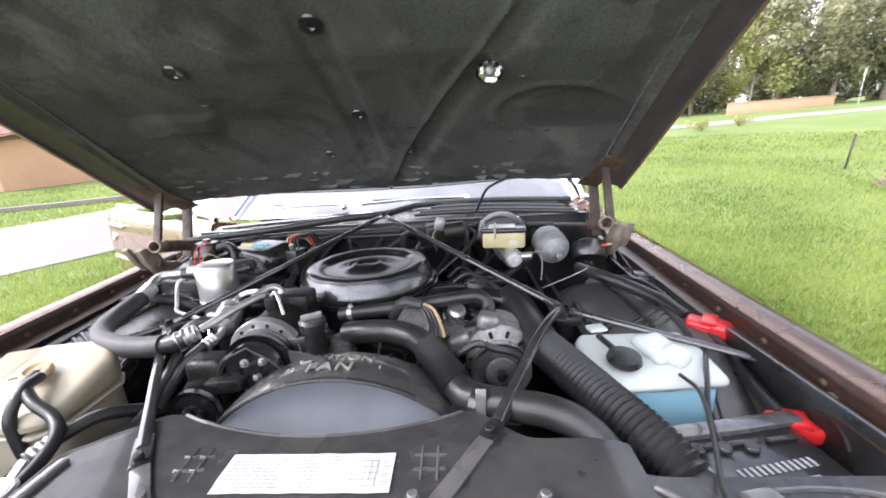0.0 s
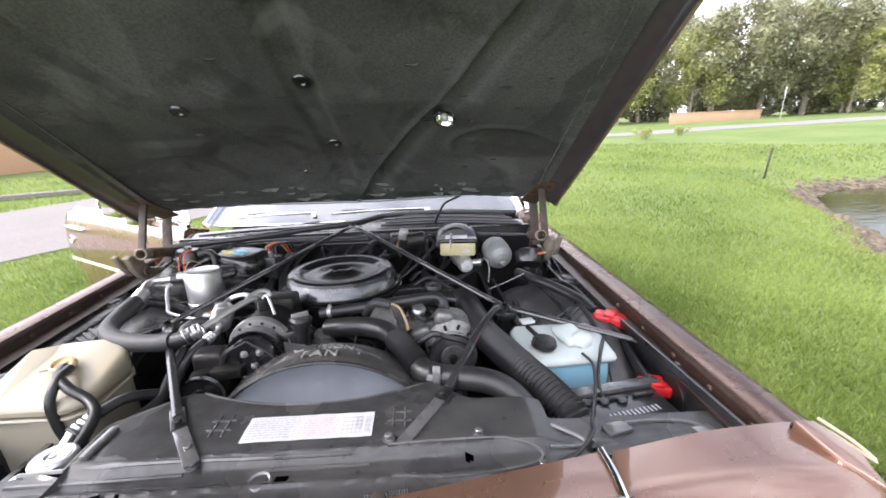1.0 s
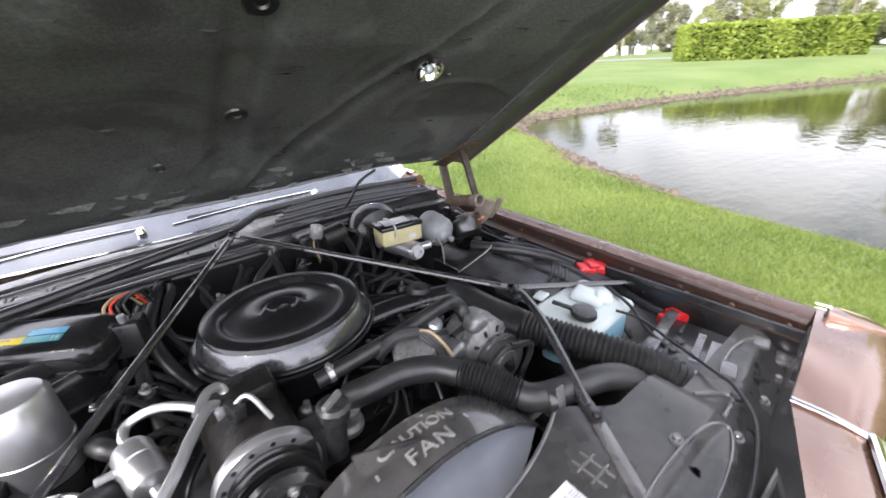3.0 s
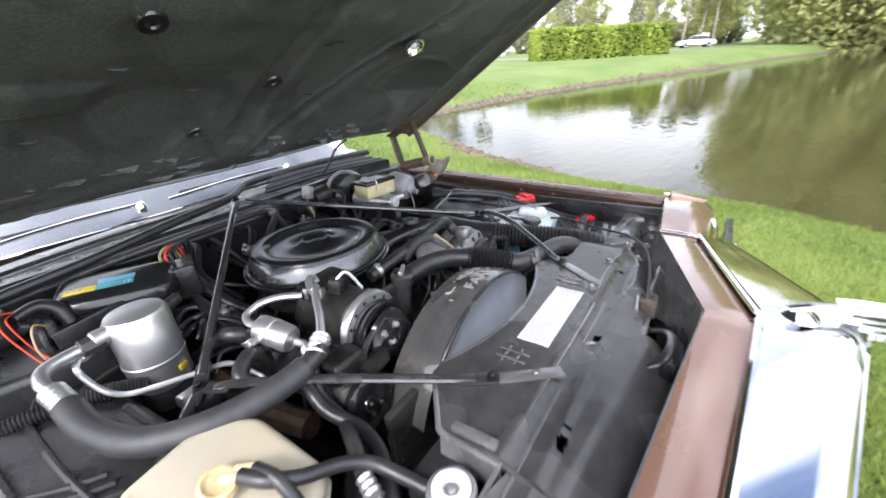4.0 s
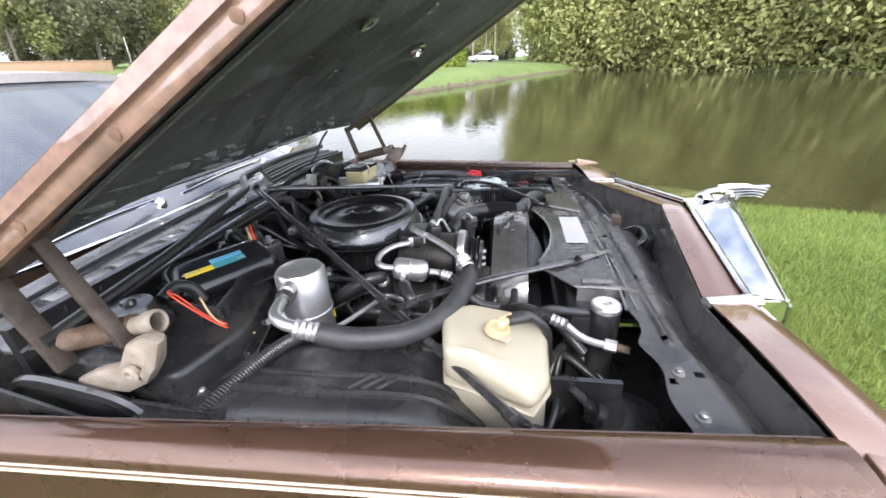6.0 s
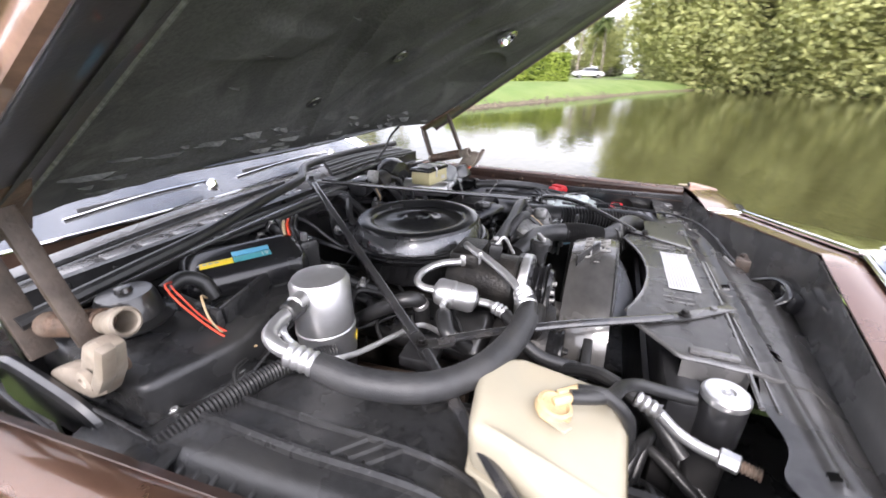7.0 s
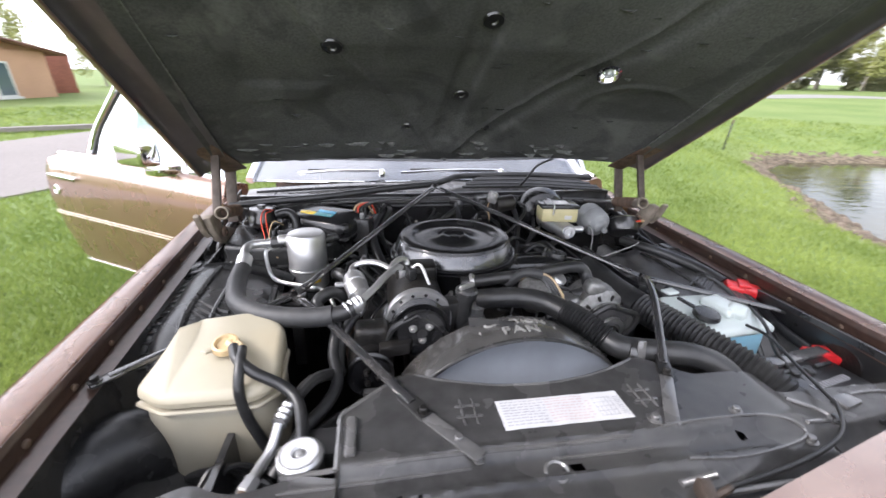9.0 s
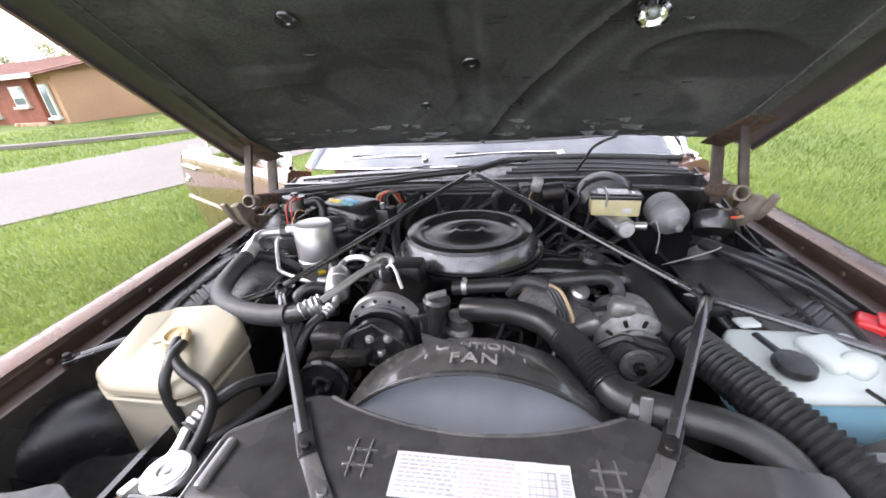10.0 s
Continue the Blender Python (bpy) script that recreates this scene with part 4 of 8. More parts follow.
def fender(s):
    """A front wing: inner flange, top, rolled shoulder and side, swept along the car."""
    prof = [(0.0, -0.004), (0.004, -0.001), (0.018, 0.003), (0.032, 0.0045), (0.052, 0.003), (0.068, -0.0008), (0.078, -0.006), (0.083, -0.013), (0.086, -0.026), (0.090, -0.06), (0.104, -0.13), (0.118, -0.21), (0.120, -0.31), (0.112, -0.41), (0.10, -0.49)]
    ys = [0.23 if s > 0 else 0.094] + [0.30 + 0.1 * k for k in range(15)]
    bm, rows = B(), []
    for y in ys:
        rows.append([bm.verts.new((s * wing_x(y, x, s), y, z + top_z(y, s))) for x, z in prof])
    for a, b in zip(rows, rows[1:]):
        for i in range(len(prof) - 1):
            bm.faces.new((a[i], a[i + 1], b[i + 1], b[i]) if s > 0 else (a[i], b[i], b[i + 1], a[i + 1]))
    bmesh.ops.solidify(bm, geom=bm.faces[:], thickness=0.004)
    f = part("fender", bm, M["paint"], car, "brown metallic front wing")
    lip = [(0.001, -0.001), (-0.003, -0.012), (-0.001, -0.022), (-0.001, -0.038), (-0.014, -0.042), (-0.030, -0.046)]

    def flange(u, v):
        k = u * (len(lip) - 1)
        i = min(int(k), len(lip) - 2)
        t, y = k - i, (0.232 if s > 0 else 0.117) + (1.155 if s > 0 else 1.27) * v
        x, z = (lip[i][j] + (lip[i + 1][j] - lip[i][j]) * t for j in (0, 1))
        return (s * (rail(y, s) + x), y, top_z(y, s) + z + 0.0015 * noise.noise(Vector((0, y * 9, s))) * u)

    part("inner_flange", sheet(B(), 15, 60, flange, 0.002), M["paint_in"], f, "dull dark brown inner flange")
    for dz, r in ((0.0, 0.0020), (-0.010, 0.0032)):
        part("pinstripe", tube(B(), [(s * (wing_x(y, 0.0858, s) + 0.0005 - dz * 0.12), y, -0.026 + dz + top_z(y, s)) for y in (0.235 if s > 0 else 0.12, 0.35, 0.8, 1.3, 1.72)], r, 6, 3), M["cream"], f)
    for y in (0.26, 0.37, 0.49, 0.62, 0.76, 0.9, 1.04, 1.18):
        part("flange_bolt", lathe(B(), [(0, 0), (0.007, 0), (0.007, 0.003), (0.004, 0.005), (0, 0.005)], (s * (rail(y, s) - 0.002), y, top_z(y, s) - 0.028), (-s, 0, 0), 10, False), M["rust"], f)
    # nose of the wing in front of the engine bay
    def top(u, v):
        """From the header (u = 0) out to the shoulder, from the bay (v = 0) to the rolled front edge."""
        if s > 0:
            xi, xo, yi, yf = 0.556 - 0.066 * v, 0.928 - 0.014 * v**4, 0.197 + 0.036 * u, 0.093 - 0.017 * u + 0.02 * u**10
            zi, zo = 0.948 + 0.006 * v, 0.946
        else:
            xi, xo, yi, yf = 0.405 - 0.010 * v, 0.838 - 0.022 * v**4, 0.126 - 0.033 * u, 0.002 - 0.036 * u**1.2 + 0.020 * u**10
            zi, zo = 0.962 - 0.006 * v, 0.953
        z = zi + (zo - zi) * u + 0.012 * math.sin(math.pi * min(1, u * 1.02)) * (1 - 0.4 * v)
        z -= 0.020 * max(0.0, (v - 0.55) / 0.45) ** 2 + 0.010 * max(0.0, (u - 0.93) / 0.07) ** 2
        return (s * (xi + (xo - xi) * u), yi + (yf - yi) * v, z)

    bm = sheet(B(), 28, 18, top)
    bmesh.ops.recalc_face_normals(bm, faces=bm.faces)
    if sum(q.normal.z for q in bm.faces) < 0:
        bmesh.ops.reverse_faces(bm, faces=bm.faces)
    bmesh.ops.solidify(bm, geom=bm.faces[:], thickness=0.004)
    part("fender_nose", bm, M["paint"], f)
    edge = [top(1, v / 8) for v in range(9)] + [top(1 - k / 16, 1) for k in range(1, 17)]
    bm, g = B(), []
    for x, y, z in edge:
        d = Vector((x, (y - 0.3) * 0.6, 0)).normalized()
        g.append([bm.verts.new((x + d.x * o, y + d.y * o, zz)) for zz, o in ((z, 0), (z - 0.008, 0.005), (z - 0.022, 0.009), (z - 0.05, 0.012), (0.80, 0.024), (0.66, 0.03), (0.52, 0.02))])
    for p, q in zip(g, g[1:]):
        for i in range(6):
            bm.faces.new((p[i], q[i], q[i + 1], p[i + 1]))
    bmesh.ops.recalc_face_normals(bm, faces=bm.faces)
    part("fender_front", bm, M["paint"], f)
    part("bezel_trim", tube(B(), [(x + s * 0.012 * (i < 10), y - 0.016, z - 0.055) for i, (x, y, z) in enumerate(edge[1:])], 0.010, 8, 4), M["chrome"], f)
    part("stripe_tip", tube(B(), [(s * (x + (0.075 if s > 0 else 0.0)), y + (0.098 if s > 0 else -0.02), z) for x, y, z in ((0.862, 0.14, 0.944), (0.868, 0.09, 0.942), (0.862, 0.05, 0.940), (0.866, 0.10, 0.934), (0.862, 0.14, 0.932))], 0.003, 6, 4), M["cream"], f)
    # lamp monitor housing on top
    mon = part("lamp_monitor", prism(B(), [(s * (x + (0.072 if s > 0 else -0.012)), y + (0.105 if s > 0 else -0.015)) for x, y in ((0.786, 0.105), (0.824, 0.105), (0.838, 0.040), (0.826, -0.004), (0.800, 0.035))], 0.930, 0.972, 0.005, 2, [q - 0.010 for q in (0.982, 0.979, 0.968, 0.955, 0.968)]), M["paint"], f, "small lamp monitor housing")
    for i in range(3):
        part("lens", box(B(), (0.009, 0.004, 0.012), (s * (0.793 + 0.011 * i + (0.072 if s > 0 else -0.012)), 0.1075 + (0.105 if s > 0 else -0.015), 0.957), (0, 0, 0), 0.001), M["gloss"], mon)


for _s in (1, -1):
    fender(_s)


# the nose stands askew to the engine bay
NOSE = Matrix.Translation((0.070, 0, -0.010)) @ Matrix.Rotation(radians(4.2), 4, "Z") @ Matrix.Diagonal((1.12, 1, 1, 1))


def nosed(bm):
    bm.transform(NOSE)
    return bm


def header():
    """The painted cap behind the grille, peaked along its middle."""
    bm = B()

    def f(u, v):
        x = -0.425 + 0.85 * u
        a = abs(x) / 0.425
        yr, yf = 0.071 + 0.089 * a, -0.017 + 0.070 * a
        z = 1.016 - 0.054 * a
        return (x, yr + (yf - yr) * v, z - 0.006 * v + 0.004 * math.sin(math.pi * v))

    sheet(bm, 24, 5, f)
    bmesh.ops.recalc_face_normals(bm, faces=bm.faces)
    if sum(q.normal.z for q in bm.faces) < 0:
        bmesh.ops.reverse_faces(bm, faces=bm.faces)
    bmesh.ops.solidify(bm, geom=bm.faces[:], thickness=0.004)
    h = part("header_panel", nosed(bm), M["paint"], car, "brown painted panel above the grille")
    for s in (1, -1):
        part("bead", nosed(tube(B(), [(s * 0.428, 0.162, 0.966), (s * 0.422, 0.11, 0.968), (s * 0.412, 0.048, 0.962)], 0.014 if s < 0 else 0.005, 12, 4, flat=0.8)), M["chrome"], h)


header()


def grille():
    """The chrome shell with upright bars below it."""
    def shell(u, v):
        a = abs(2 * u - 1)
        yr, yf = 0.072 * a, -0.125 + 0.110 * a
        z = 1.022 - 0.054 * a + 0.022 * (1 - a) * v - 0.010 * v * a - 0.012 * max(0.0, (v - 0.8) / 0.2) ** 2
        return (-0.412 + 0.824 * u, yr + (yf - yr) * v, z)

    def face(u, v):
        x, y, z = shell(u, 1)
        return (x, y - 0.006 * v, z + (0.86 - z) * v)

    g = part("grille", nosed(sheet(B(), 24, 10, shell, 0.004)), M["chrome"], car, "bright chrome grille shell")
    part("grille_face", nosed(sheet(B(), 24, 4, face, 0.006)), M["chrome"], g)
    for s in (1, -1):
        part("shell_bead", nosed(tube(B(), [(s * 0.41 * k, 0.072 * k - 0.004, 1.024 - 0.054 * k) for k in (0.02, 0.35, 0.7, 1.0)], 0.007, 8, 4)), M["chrome"], g)
    for i in range(15):
        x = -0.33 + 0.66 * i / 14
        part("bar", nosed(box(B(), (0.008, 0.03, 0.34), (x, -0.128 + 0.098 * abs(x) / 0.365, 0.70), (0, 0, 0), 0.003)), M["chrome"], g)
    part("backing", nosed(box(B(), (0.70, 0.01, 0.36), (0, -0.03, 0.70))), M["plastic"], g)
    for s in (1, -1):
        part("side", nosed(box(B(), (0.012, 0.088, 0.50), (s * 0.406, 0.028, 0.712), (0, 0, 0), 0.004)), M["chrome"], g)


grille()


M["ornament"] = mat("satin_chrome", (0.55, 0.55, 0.57), 0.18, 1.0, 0.05, 30, 0, None, 0, (0.4, 0.38, 0.35), 25, 0.3)


def ornament():
    o = thing("hood_ornament", "winged chrome bonnet ornament on the grille shell", "ornament", (0, -0.06, 1.05), moved=(0.072, 0.0, -0.012))
    part("body", tube(B(), [(0, -0.035, 1.050), (0, -0.06, 1.060), (0, -0.10, 1.066), (0, -0.16, 1.070), (0, -0.215, 1.074)], 0.010, 12, 6, flat=0.8, radius=lambda s: max(0.0035, 0.010 - 0.03 * abs(s - 0.06))), M["ornament"], o)
    for s in (1, -1):
        for k in range(4):
            # long flat plumes lying over one another
            part("feather", sheet(B(), 4, 10, lambda u, v: (
                s * (0.006 + 0.004 * k + 0.010 * math.sin(math.pi * min(1, 0.2 + v)) + 0.004 * u),
                -0.085 - 0.012 * k - (0.125 - 0.018 * k) * v,
                1.068 - 0.0070 * k + 0.004 * math.sin(math.pi * v) + (u - 0.5) * 0.012 * (1 - v) ** 0.6), 0.0025), M["ornament"], o)
    part("base", lathe(B(), [(0, 0), (0.026, 0), (0.022, 0.006), (0.010, 0.012), (0.008, 0.020), (0, 0.022)], (0, -0.050, 1.040), (0, -0.1, 1), 20, False), M["chrome"], o)


ornament()

# bumper
_b = part("bumper", tube(B(), [(-0.92, 0.25, 0.50), (-0.92, 0.04, 0.50), (-0.86, -0.11, 0.50), (-0.5, -0.15, 0.50), (0, -0.16, 0.50), (0.5, -0.15, 0.50), (0.86, -0.11, 0.50), (0.92, 0.04, 0.50), (0.92, 0.25, 0.50)], 0.07, 14, 6, flat=1.1), M["chrome"], car, "chrome front bumper")
for _s in (1, -1):
    part("bumper_guard", box(B(), (0.09, 0.11, 0.20), (_s * 0.42, -0.19, 0.55), (0, 0, 0), 0.02, 3), M["chrome"], _b)
part("valance", box(B(), (1.5, 0.02, 0.22), (0, 0.0, 0.5)), M["plastic"], car)


# ---- radiator support and inner panels ----
REAR_EDGE = [(-0.84, 0.092, 0.948), (-0.73, 0.100, 0.955), (-0.44, 0.127, 0.956), (-0.405, 0.125, 0.952), (0.070, 0.071, 1.006), (0.545, 0.195, 0.952), (0.80, 0.222, 0.942), (0.92, 0.233, 0.938)]


def rear_edge(x):
    """Where the rear edge of header and wing noses lies at x."""
    for (xa, ya, za), (xb, yb, zb) in zip(REAR_EDGE, REAR_EDGE[1:]):
        if x <= xb:
            break
    t = (x - xa) / (xb - xa)
    return ya + (yb - ya) * t, za + (zb - za) * t


def support_z(x, y):
    """The stamped top of the radiator support: a raised middle, a step and a trough in front."""
    mid = 1 / (1 + math.exp(-(0.43 - abs(x - 0.06)) / 0.012))
    back = 1 / (1 + math.exp(-(y - 0.262) / 0.006))
    d = y - rear_edge(x)[0]
    z = 0.908 - 0.020 * x + 0.016 * mid * back
    z += 0.006 * math.exp(-((y - 0.222) / 0.008) ** 2) * (abs(x) < 0.52)
    z -= 0.030 * (1 / (1 + math.exp(min(40, (d - 0.055) / 0.007))))
    z -= 0.020 * (1 / (1 + math.exp(min(40, (d - 0.022) / 0.008))))
    z += 0.004 * mid * math.exp(-((y - 0.275) / 0.006) ** 2)
    return z


def back_y(x):
    """The support's rear edge, curving forward before the fan shroud."""
    if x < -0.322:
        return 0.264 + 0.005 * math.sin(x * 45) + 0.010 * math.exp(-((x + 0.52) / 0.03) ** 2)
    y = 0.402 + 0.052 * min(1.0, abs(x - 0.035) / 0.228) ** 2 - 0.062 * float(rise((x - 0.27) / 0.10))
    return min(y, 0.372 + 0.82 * (x + 0.322)) if x < -0.22 else y


def trough(u, v):
    """The upright panel that falls from the rear edge of header and wing noses."""
    x = -0.80 + 1.64 * u
    y, z = rear_edge(x)
    return (x, y + 0.002 + 0.024 * v**1.3, z - 0.006 + (0.80 - z) * v)


def radiator_support():
    bm = B()
    nx, ny = 230, 64
    g = {}
    for i in range(nx + 1):
        for j in range(ny + 1):
            x = -0.775 + 1.62 * i / nx
            y = 0.08 + (back_y(x) - 0.08) * j / ny
            g[i, j] = bm.verts.new((x, y, support_z(x, y)))

    def gone(x, y):
        if x > 0.50 and y > 0.20 + 0.35 * max(0, 0.56 - x):
            return y > 0.338
        for hx, hy, w, h in ((0.15, 0.140, 0.060, 0.026), (-0.238, 0.213, 0.013, 0.006), (0.336, 0.252, 0.008, 0.007), (0.033, 0.233, 0.012, 0.006), (-0.208, 0.216, 0.007, 0.006), (0.303, 0.138, 0.018, 0.005), (-0.60, 0.20, 0.008, 0.008), (-0.62, 0.25, 0.006, 0.006), (0.713, 0.263, 0.011, 0.008), (-0.50, 0.225, 0.006, 0.006)):
            if abs(x - hx) < w and abs(y - hy) < h:
                return True
        return False

    for i in range(nx):
        for j in range(ny):
            x = -0.775 + 1.62 * (i + 0.5) / nx
            y = 0.08 + (back_y(x) - 0.08) * (j + 0.5) / ny
            if not gone(x, y):
                bm.faces.new((g[i, j], g[i + 1, j], g[i + 1, j + 1], g[i, j + 1]))
    for v in [v for v in bm.verts if not v.link_faces]:
        bm.verts.remove(v)
    bmesh.ops.solidify(bm, geom=bm.faces[:], thickness=0.004)
    sup = part("radiator_support", bm, M["black_dusty"], car, "dusty black stamped steel radiator support")
    for x in (-0.70, -0.60, -0.14, 0.20, 0.36, 0.46, 0.62, 0.72):
        bolt(sup, (x, 0.235 if abs(x) > 0.4 else 0.292, support_z(x, 0.235 if abs(x) > 0.4 else 0.292) + 0.001), r=0.007, material=M["black_dusty"])
    for x in (-0.122, -0.100, 0.206, 0.228):
        zb = support_z(x, 0.35) + 0.002
        part("bead", box(B(), (0.005, 0.060, 0.005), (x, 0.350, zb - 0.0015), (0, 0, 0), 0.003), M["black_dusty"], sup)
        for y in (0.338, 0.362):
            part("bead", box(B(), (0.024, 0.005, 0.004), (x, y, zb - 0.0012), (0, 0, 0), 0.003), M["black_dusty"], sup)
    part("shroud_lip", tube(B(), [(x, back_y(x), support_z(x, back_y(x)) - 0.003) for x in (0.035 + 0.0285 * k for k in range(-8, 9))], 0.0045, 8, 4), M["black_dusty"], sup)
    # the cover's left side: a folded lip, its flank and a ridge
    side = [(-0.228, 0.446), (-0.262, 0.419), (-0.300, 0.388), (-0.321, 0.368), (-0.322, 0.330), (-0.322, 0.268)]
    part("cover_lip", tube(B(), [(x, y, support_z(x + 0.004, y) - 0.003) for x, y in side], 0.005, 8, 5), M["black_dusty"], sup)
    part("cover_side", sheet(B(), 20, 3, lambda u, v: ((lambda p: (p[0] - 0.004 * v, p[1], support_z(p[0] + 0.004, p[1]) - 0.004 - 0.050 * v))(side[3] if u < 0.01 else (-0.3215, 0.368 - 0.100 * u))), 0.003), M["black_dusty"], sup)
    part("ridge", box(B(), (0.016, 0.075, 0.010), (-0.304, 0.320, support_z(-0.304, 0.320) + 0.003), (0, 0, 0), 0.004), M["black_dusty"], sup)
    part("front_wall", box(B(), (1.06, 0.012, 0.26), (0.20, 0.40, 0.68)), M["black"], sup)
    part("trough_wall", sheet(B(), 60, 6, trough, 0.003), M["black_dusty"], sup)
    for k in range(5):
        part("louvre", box(B(), (0.050, 0.006, 0.010), (0.115 - 0.022 * k, 0.092, 0.842), (0, 0, 60), 0.002), M["black_dusty"], sup)
    def on(x, y, lift=0.001):
        return (x, y, support_z(x, y) + lift)

    # stamped edges of the raised cover, its seam round the square hole, and a grommet
    for name, pts, r in (("cover_edge", ((0.500, 0.318), (0.545, 0.285), (0.540, 0.268), (0.480, 0.262)), 0.004),
                         ("seam", ((0.20, 0.276), (0.30, 0.282), (0.40, 0.276), (0.455, 0.262), (0.460, 0.244), (0.40, 0.226), (0.30, 0.216), (0.21, 0.222)), 0.0028),
                         ("seam", ((-0.40, 0.272), (-0.20, 0.270), (0.0, 0.268), (0.14, 0.268)), 0.004),
                         ("seam", ((-0.40, 0.250), (-0.25, 0.250), (-0.13, 0.252)), 0.003),
                         ("seam", ((0.0, 0.252), (0.10, 0.251), (0.17, 0.252)), 0.003),
                         ("seam", ((0.64, 0.315), (0.70, 0.318), (0.76, 0.310), (0.80, 0.290)), 0.004)):
        part(name, tube(B(), [on(*p) for p in pts], r, 6, 6), M["black_dusty"], sup)
    part("grommet", lathe(B(), [(0, 0), (0.012, 0), (0.010, 0.006), (0, 0.007)], on(0.555, 0.266), (0, 0, 1), 14, False), M["gloss"], sup)
    part("ring", lathe(B(), [(0.014, 0.0), (0.017, 0.003), (0.020, 0.0)], on(-0.002, 0.232, 0.0), (0, 0, 1), 24, False), M["black_dusty"], sup)
    for x, y, w in ((0.62, 0.300, 0.05), (0.78, 0.285, 0.04), (0.80, 0.245, 0.05)):
        part("pressing", box(B(), (w, 0.030, 0.012), on(x, y, 0.003), (0, 0, 12), 0.005), M["black_dusty"], sup)
    part("bead_line", tube(B(), [(0.60, 0.172, 0.888), (0.30, 0.176, 0.890), (-0.03, 0.176, 0.890), (-0.316, 0.180, 0.892), (-0.56, 0.176, 0.890), (-0.70, 0.172, 0.889)], 0.005, 8, 6), M["black_dusty"], sup)
    return sup


support = radiator_support()
part("radiator", box(B(), (0.78, 0.06, 0.46), (0, 0.36, 0.66), (0, 0, 0), 0.01), M["black"], car)
part("crossmember", box(B(), (1.4, 0.9, 0.06), (0, 0.85, 0.36), (0, 0, 0), 0.02), M["grease"], car)
# dark pans added under the bay, standing in for the shade below it
part("added_bay_pan", box(B(), (1.62, 1.30, 0.02), (0, 0.86, 0.42)), M["grease"], car)
for _s in (1, -1):
    part("added_bay_shield", box(B(), (0.80, 0.50, 0.02), (_s * 0.42 + 0.045, 0.22, 0.56), (0, 0, 0), 0.004), M["plastic"], car)
    part("headlamp_panel", box(B(), (0.50, 0.02, 0.34), (_s * 0.62, 0.03, 0.73), (0, 0, 0), 0.004), M["plastic"], car)


def rise_to(u):
    return min(1.0, u / 0.09)


def inner_fender(s):
    """The black wheelhouse, a low crown with pressed ribs."""

    def f(u, v):
        y = 0.16 + 1.28 * v
        x = rail(y, s) - 0.006 - 0.29 * u
        hump = 1 / (1 + (abs(y - 0.88) / 0.31) ** 6)
        z = top_z(y, s) - 0.046 - 0.045 * u**4 - 0.010 * math.exp(-((u - 0.62) / 0.16) ** 2)
        edge = 1 - hump
        z -= (0.33 * edge) * (0.35 + 0.65 * u) * rise_to(u)
        z -= 0.02 * math.exp(-((u - 0.10) / 0.06) ** 2)
        z += 0.004 * noise.noise(Vector((x * 9, y * 9, 3)))
        return (s * x, y, z)

    bm = B()
    sheet(bm, 26, 50, f)
    bmesh.ops.recalc_face_normals(bm, faces=bm.faces)
    if sum(q.normal.z for q in bm.faces) < 0:
        bmesh.ops.reverse_faces(bm, faces=bm.faces)
    bmesh.ops.solidify(bm, geom=bm.faces[:], thickness=0.004)
    w = part("inner_fender", bm, M["liner"] if s > 0 else M["plastic"], car, "dusty black plastic wheelhouse liner")
    for y in (0.765, 0.79, 0.815):
        v = (y - 0.16) / 1.28
        part("rib", tube(B(), [f(0.36, v), f(0.50, v - 0.022), f(0.62, v - 0.03)], 0.006, 6, 4), M["plastic"], w)
        part("rib", tube(B(), [f(0.80, v - 0.02), f(0.90, v - 0.035), f(0.99, v - 0.035)], 0.007, 6, 4), M["plastic"], w)
    part("bead", tube(B(), [f(0.37 - 0.05 * math.sin(math.pi * k / 8), 0.30 + 0.047 * k) for k in range(9)], 0.009, 8, 5), M["plastic"], w)
    part("bead", tube(B(), [f(0.56 - 0.05 * math.sin(math.pi * k / 8), 0.30 + 0.047 * k) for k in range(9)], 0.007, 8, 5), M["plastic"], w)
    part("ridge", tube(B(), [f(0.93, 0.36 + 0.035 * k) for k in range(8)], 0.010, 8, 5), M["plastic"], w)
    if s > 0:
        for y, z in ((0.34, 0.895), (0.47, 0.905), (0.60, 0.905), (0.66, 0.90)):
            bolt(w, (s * (rail(y, s) - 0.006), y, z), (-s, -0.2, 0.25), 0.008, M["alu"])
        part("apron", box(B(), (0.010, 0.50, 0.16), (s * 0.832, 0.44, 0.845), (0, -s * 4, 0), 0.003), M["black"], w)
        part("apron_hole", lathe(B(), [(0, 0), (0.045, 0), (0.050, 0.004), (0.048, 0.008), (0.040, 0.006), (0, 0.002)], (s * 0.828, 0.45, 0.845), (-s, 0, 0.05), 24, False), M["grease"], w)
    for k in range(16):
        q = f(0.12, 0.36 + 0.022 * k)
        part("tooth", box(B(), (0.030, 0.007, 0.008), (q[0], q[1], q[2] + 0.002), (0, s * 14, 0), 0.003), M["plastic"], w)
    part("hump_wall", box(B(), (0.012, 0.60, 0.10), (s * (0.553 if s > 0 else 0.540), 0.88, 0.833), (0, 0, 0 if s > 0 else 5.6), 0.003), M["black"], w)
    part("side_wall", box(B(), (0.012, 1.3, 0.50), (s * 0.535, 0.95, 0.58)), M["black"], w)
    return w


for _s in (1, -1):
    inner_fender(_s)


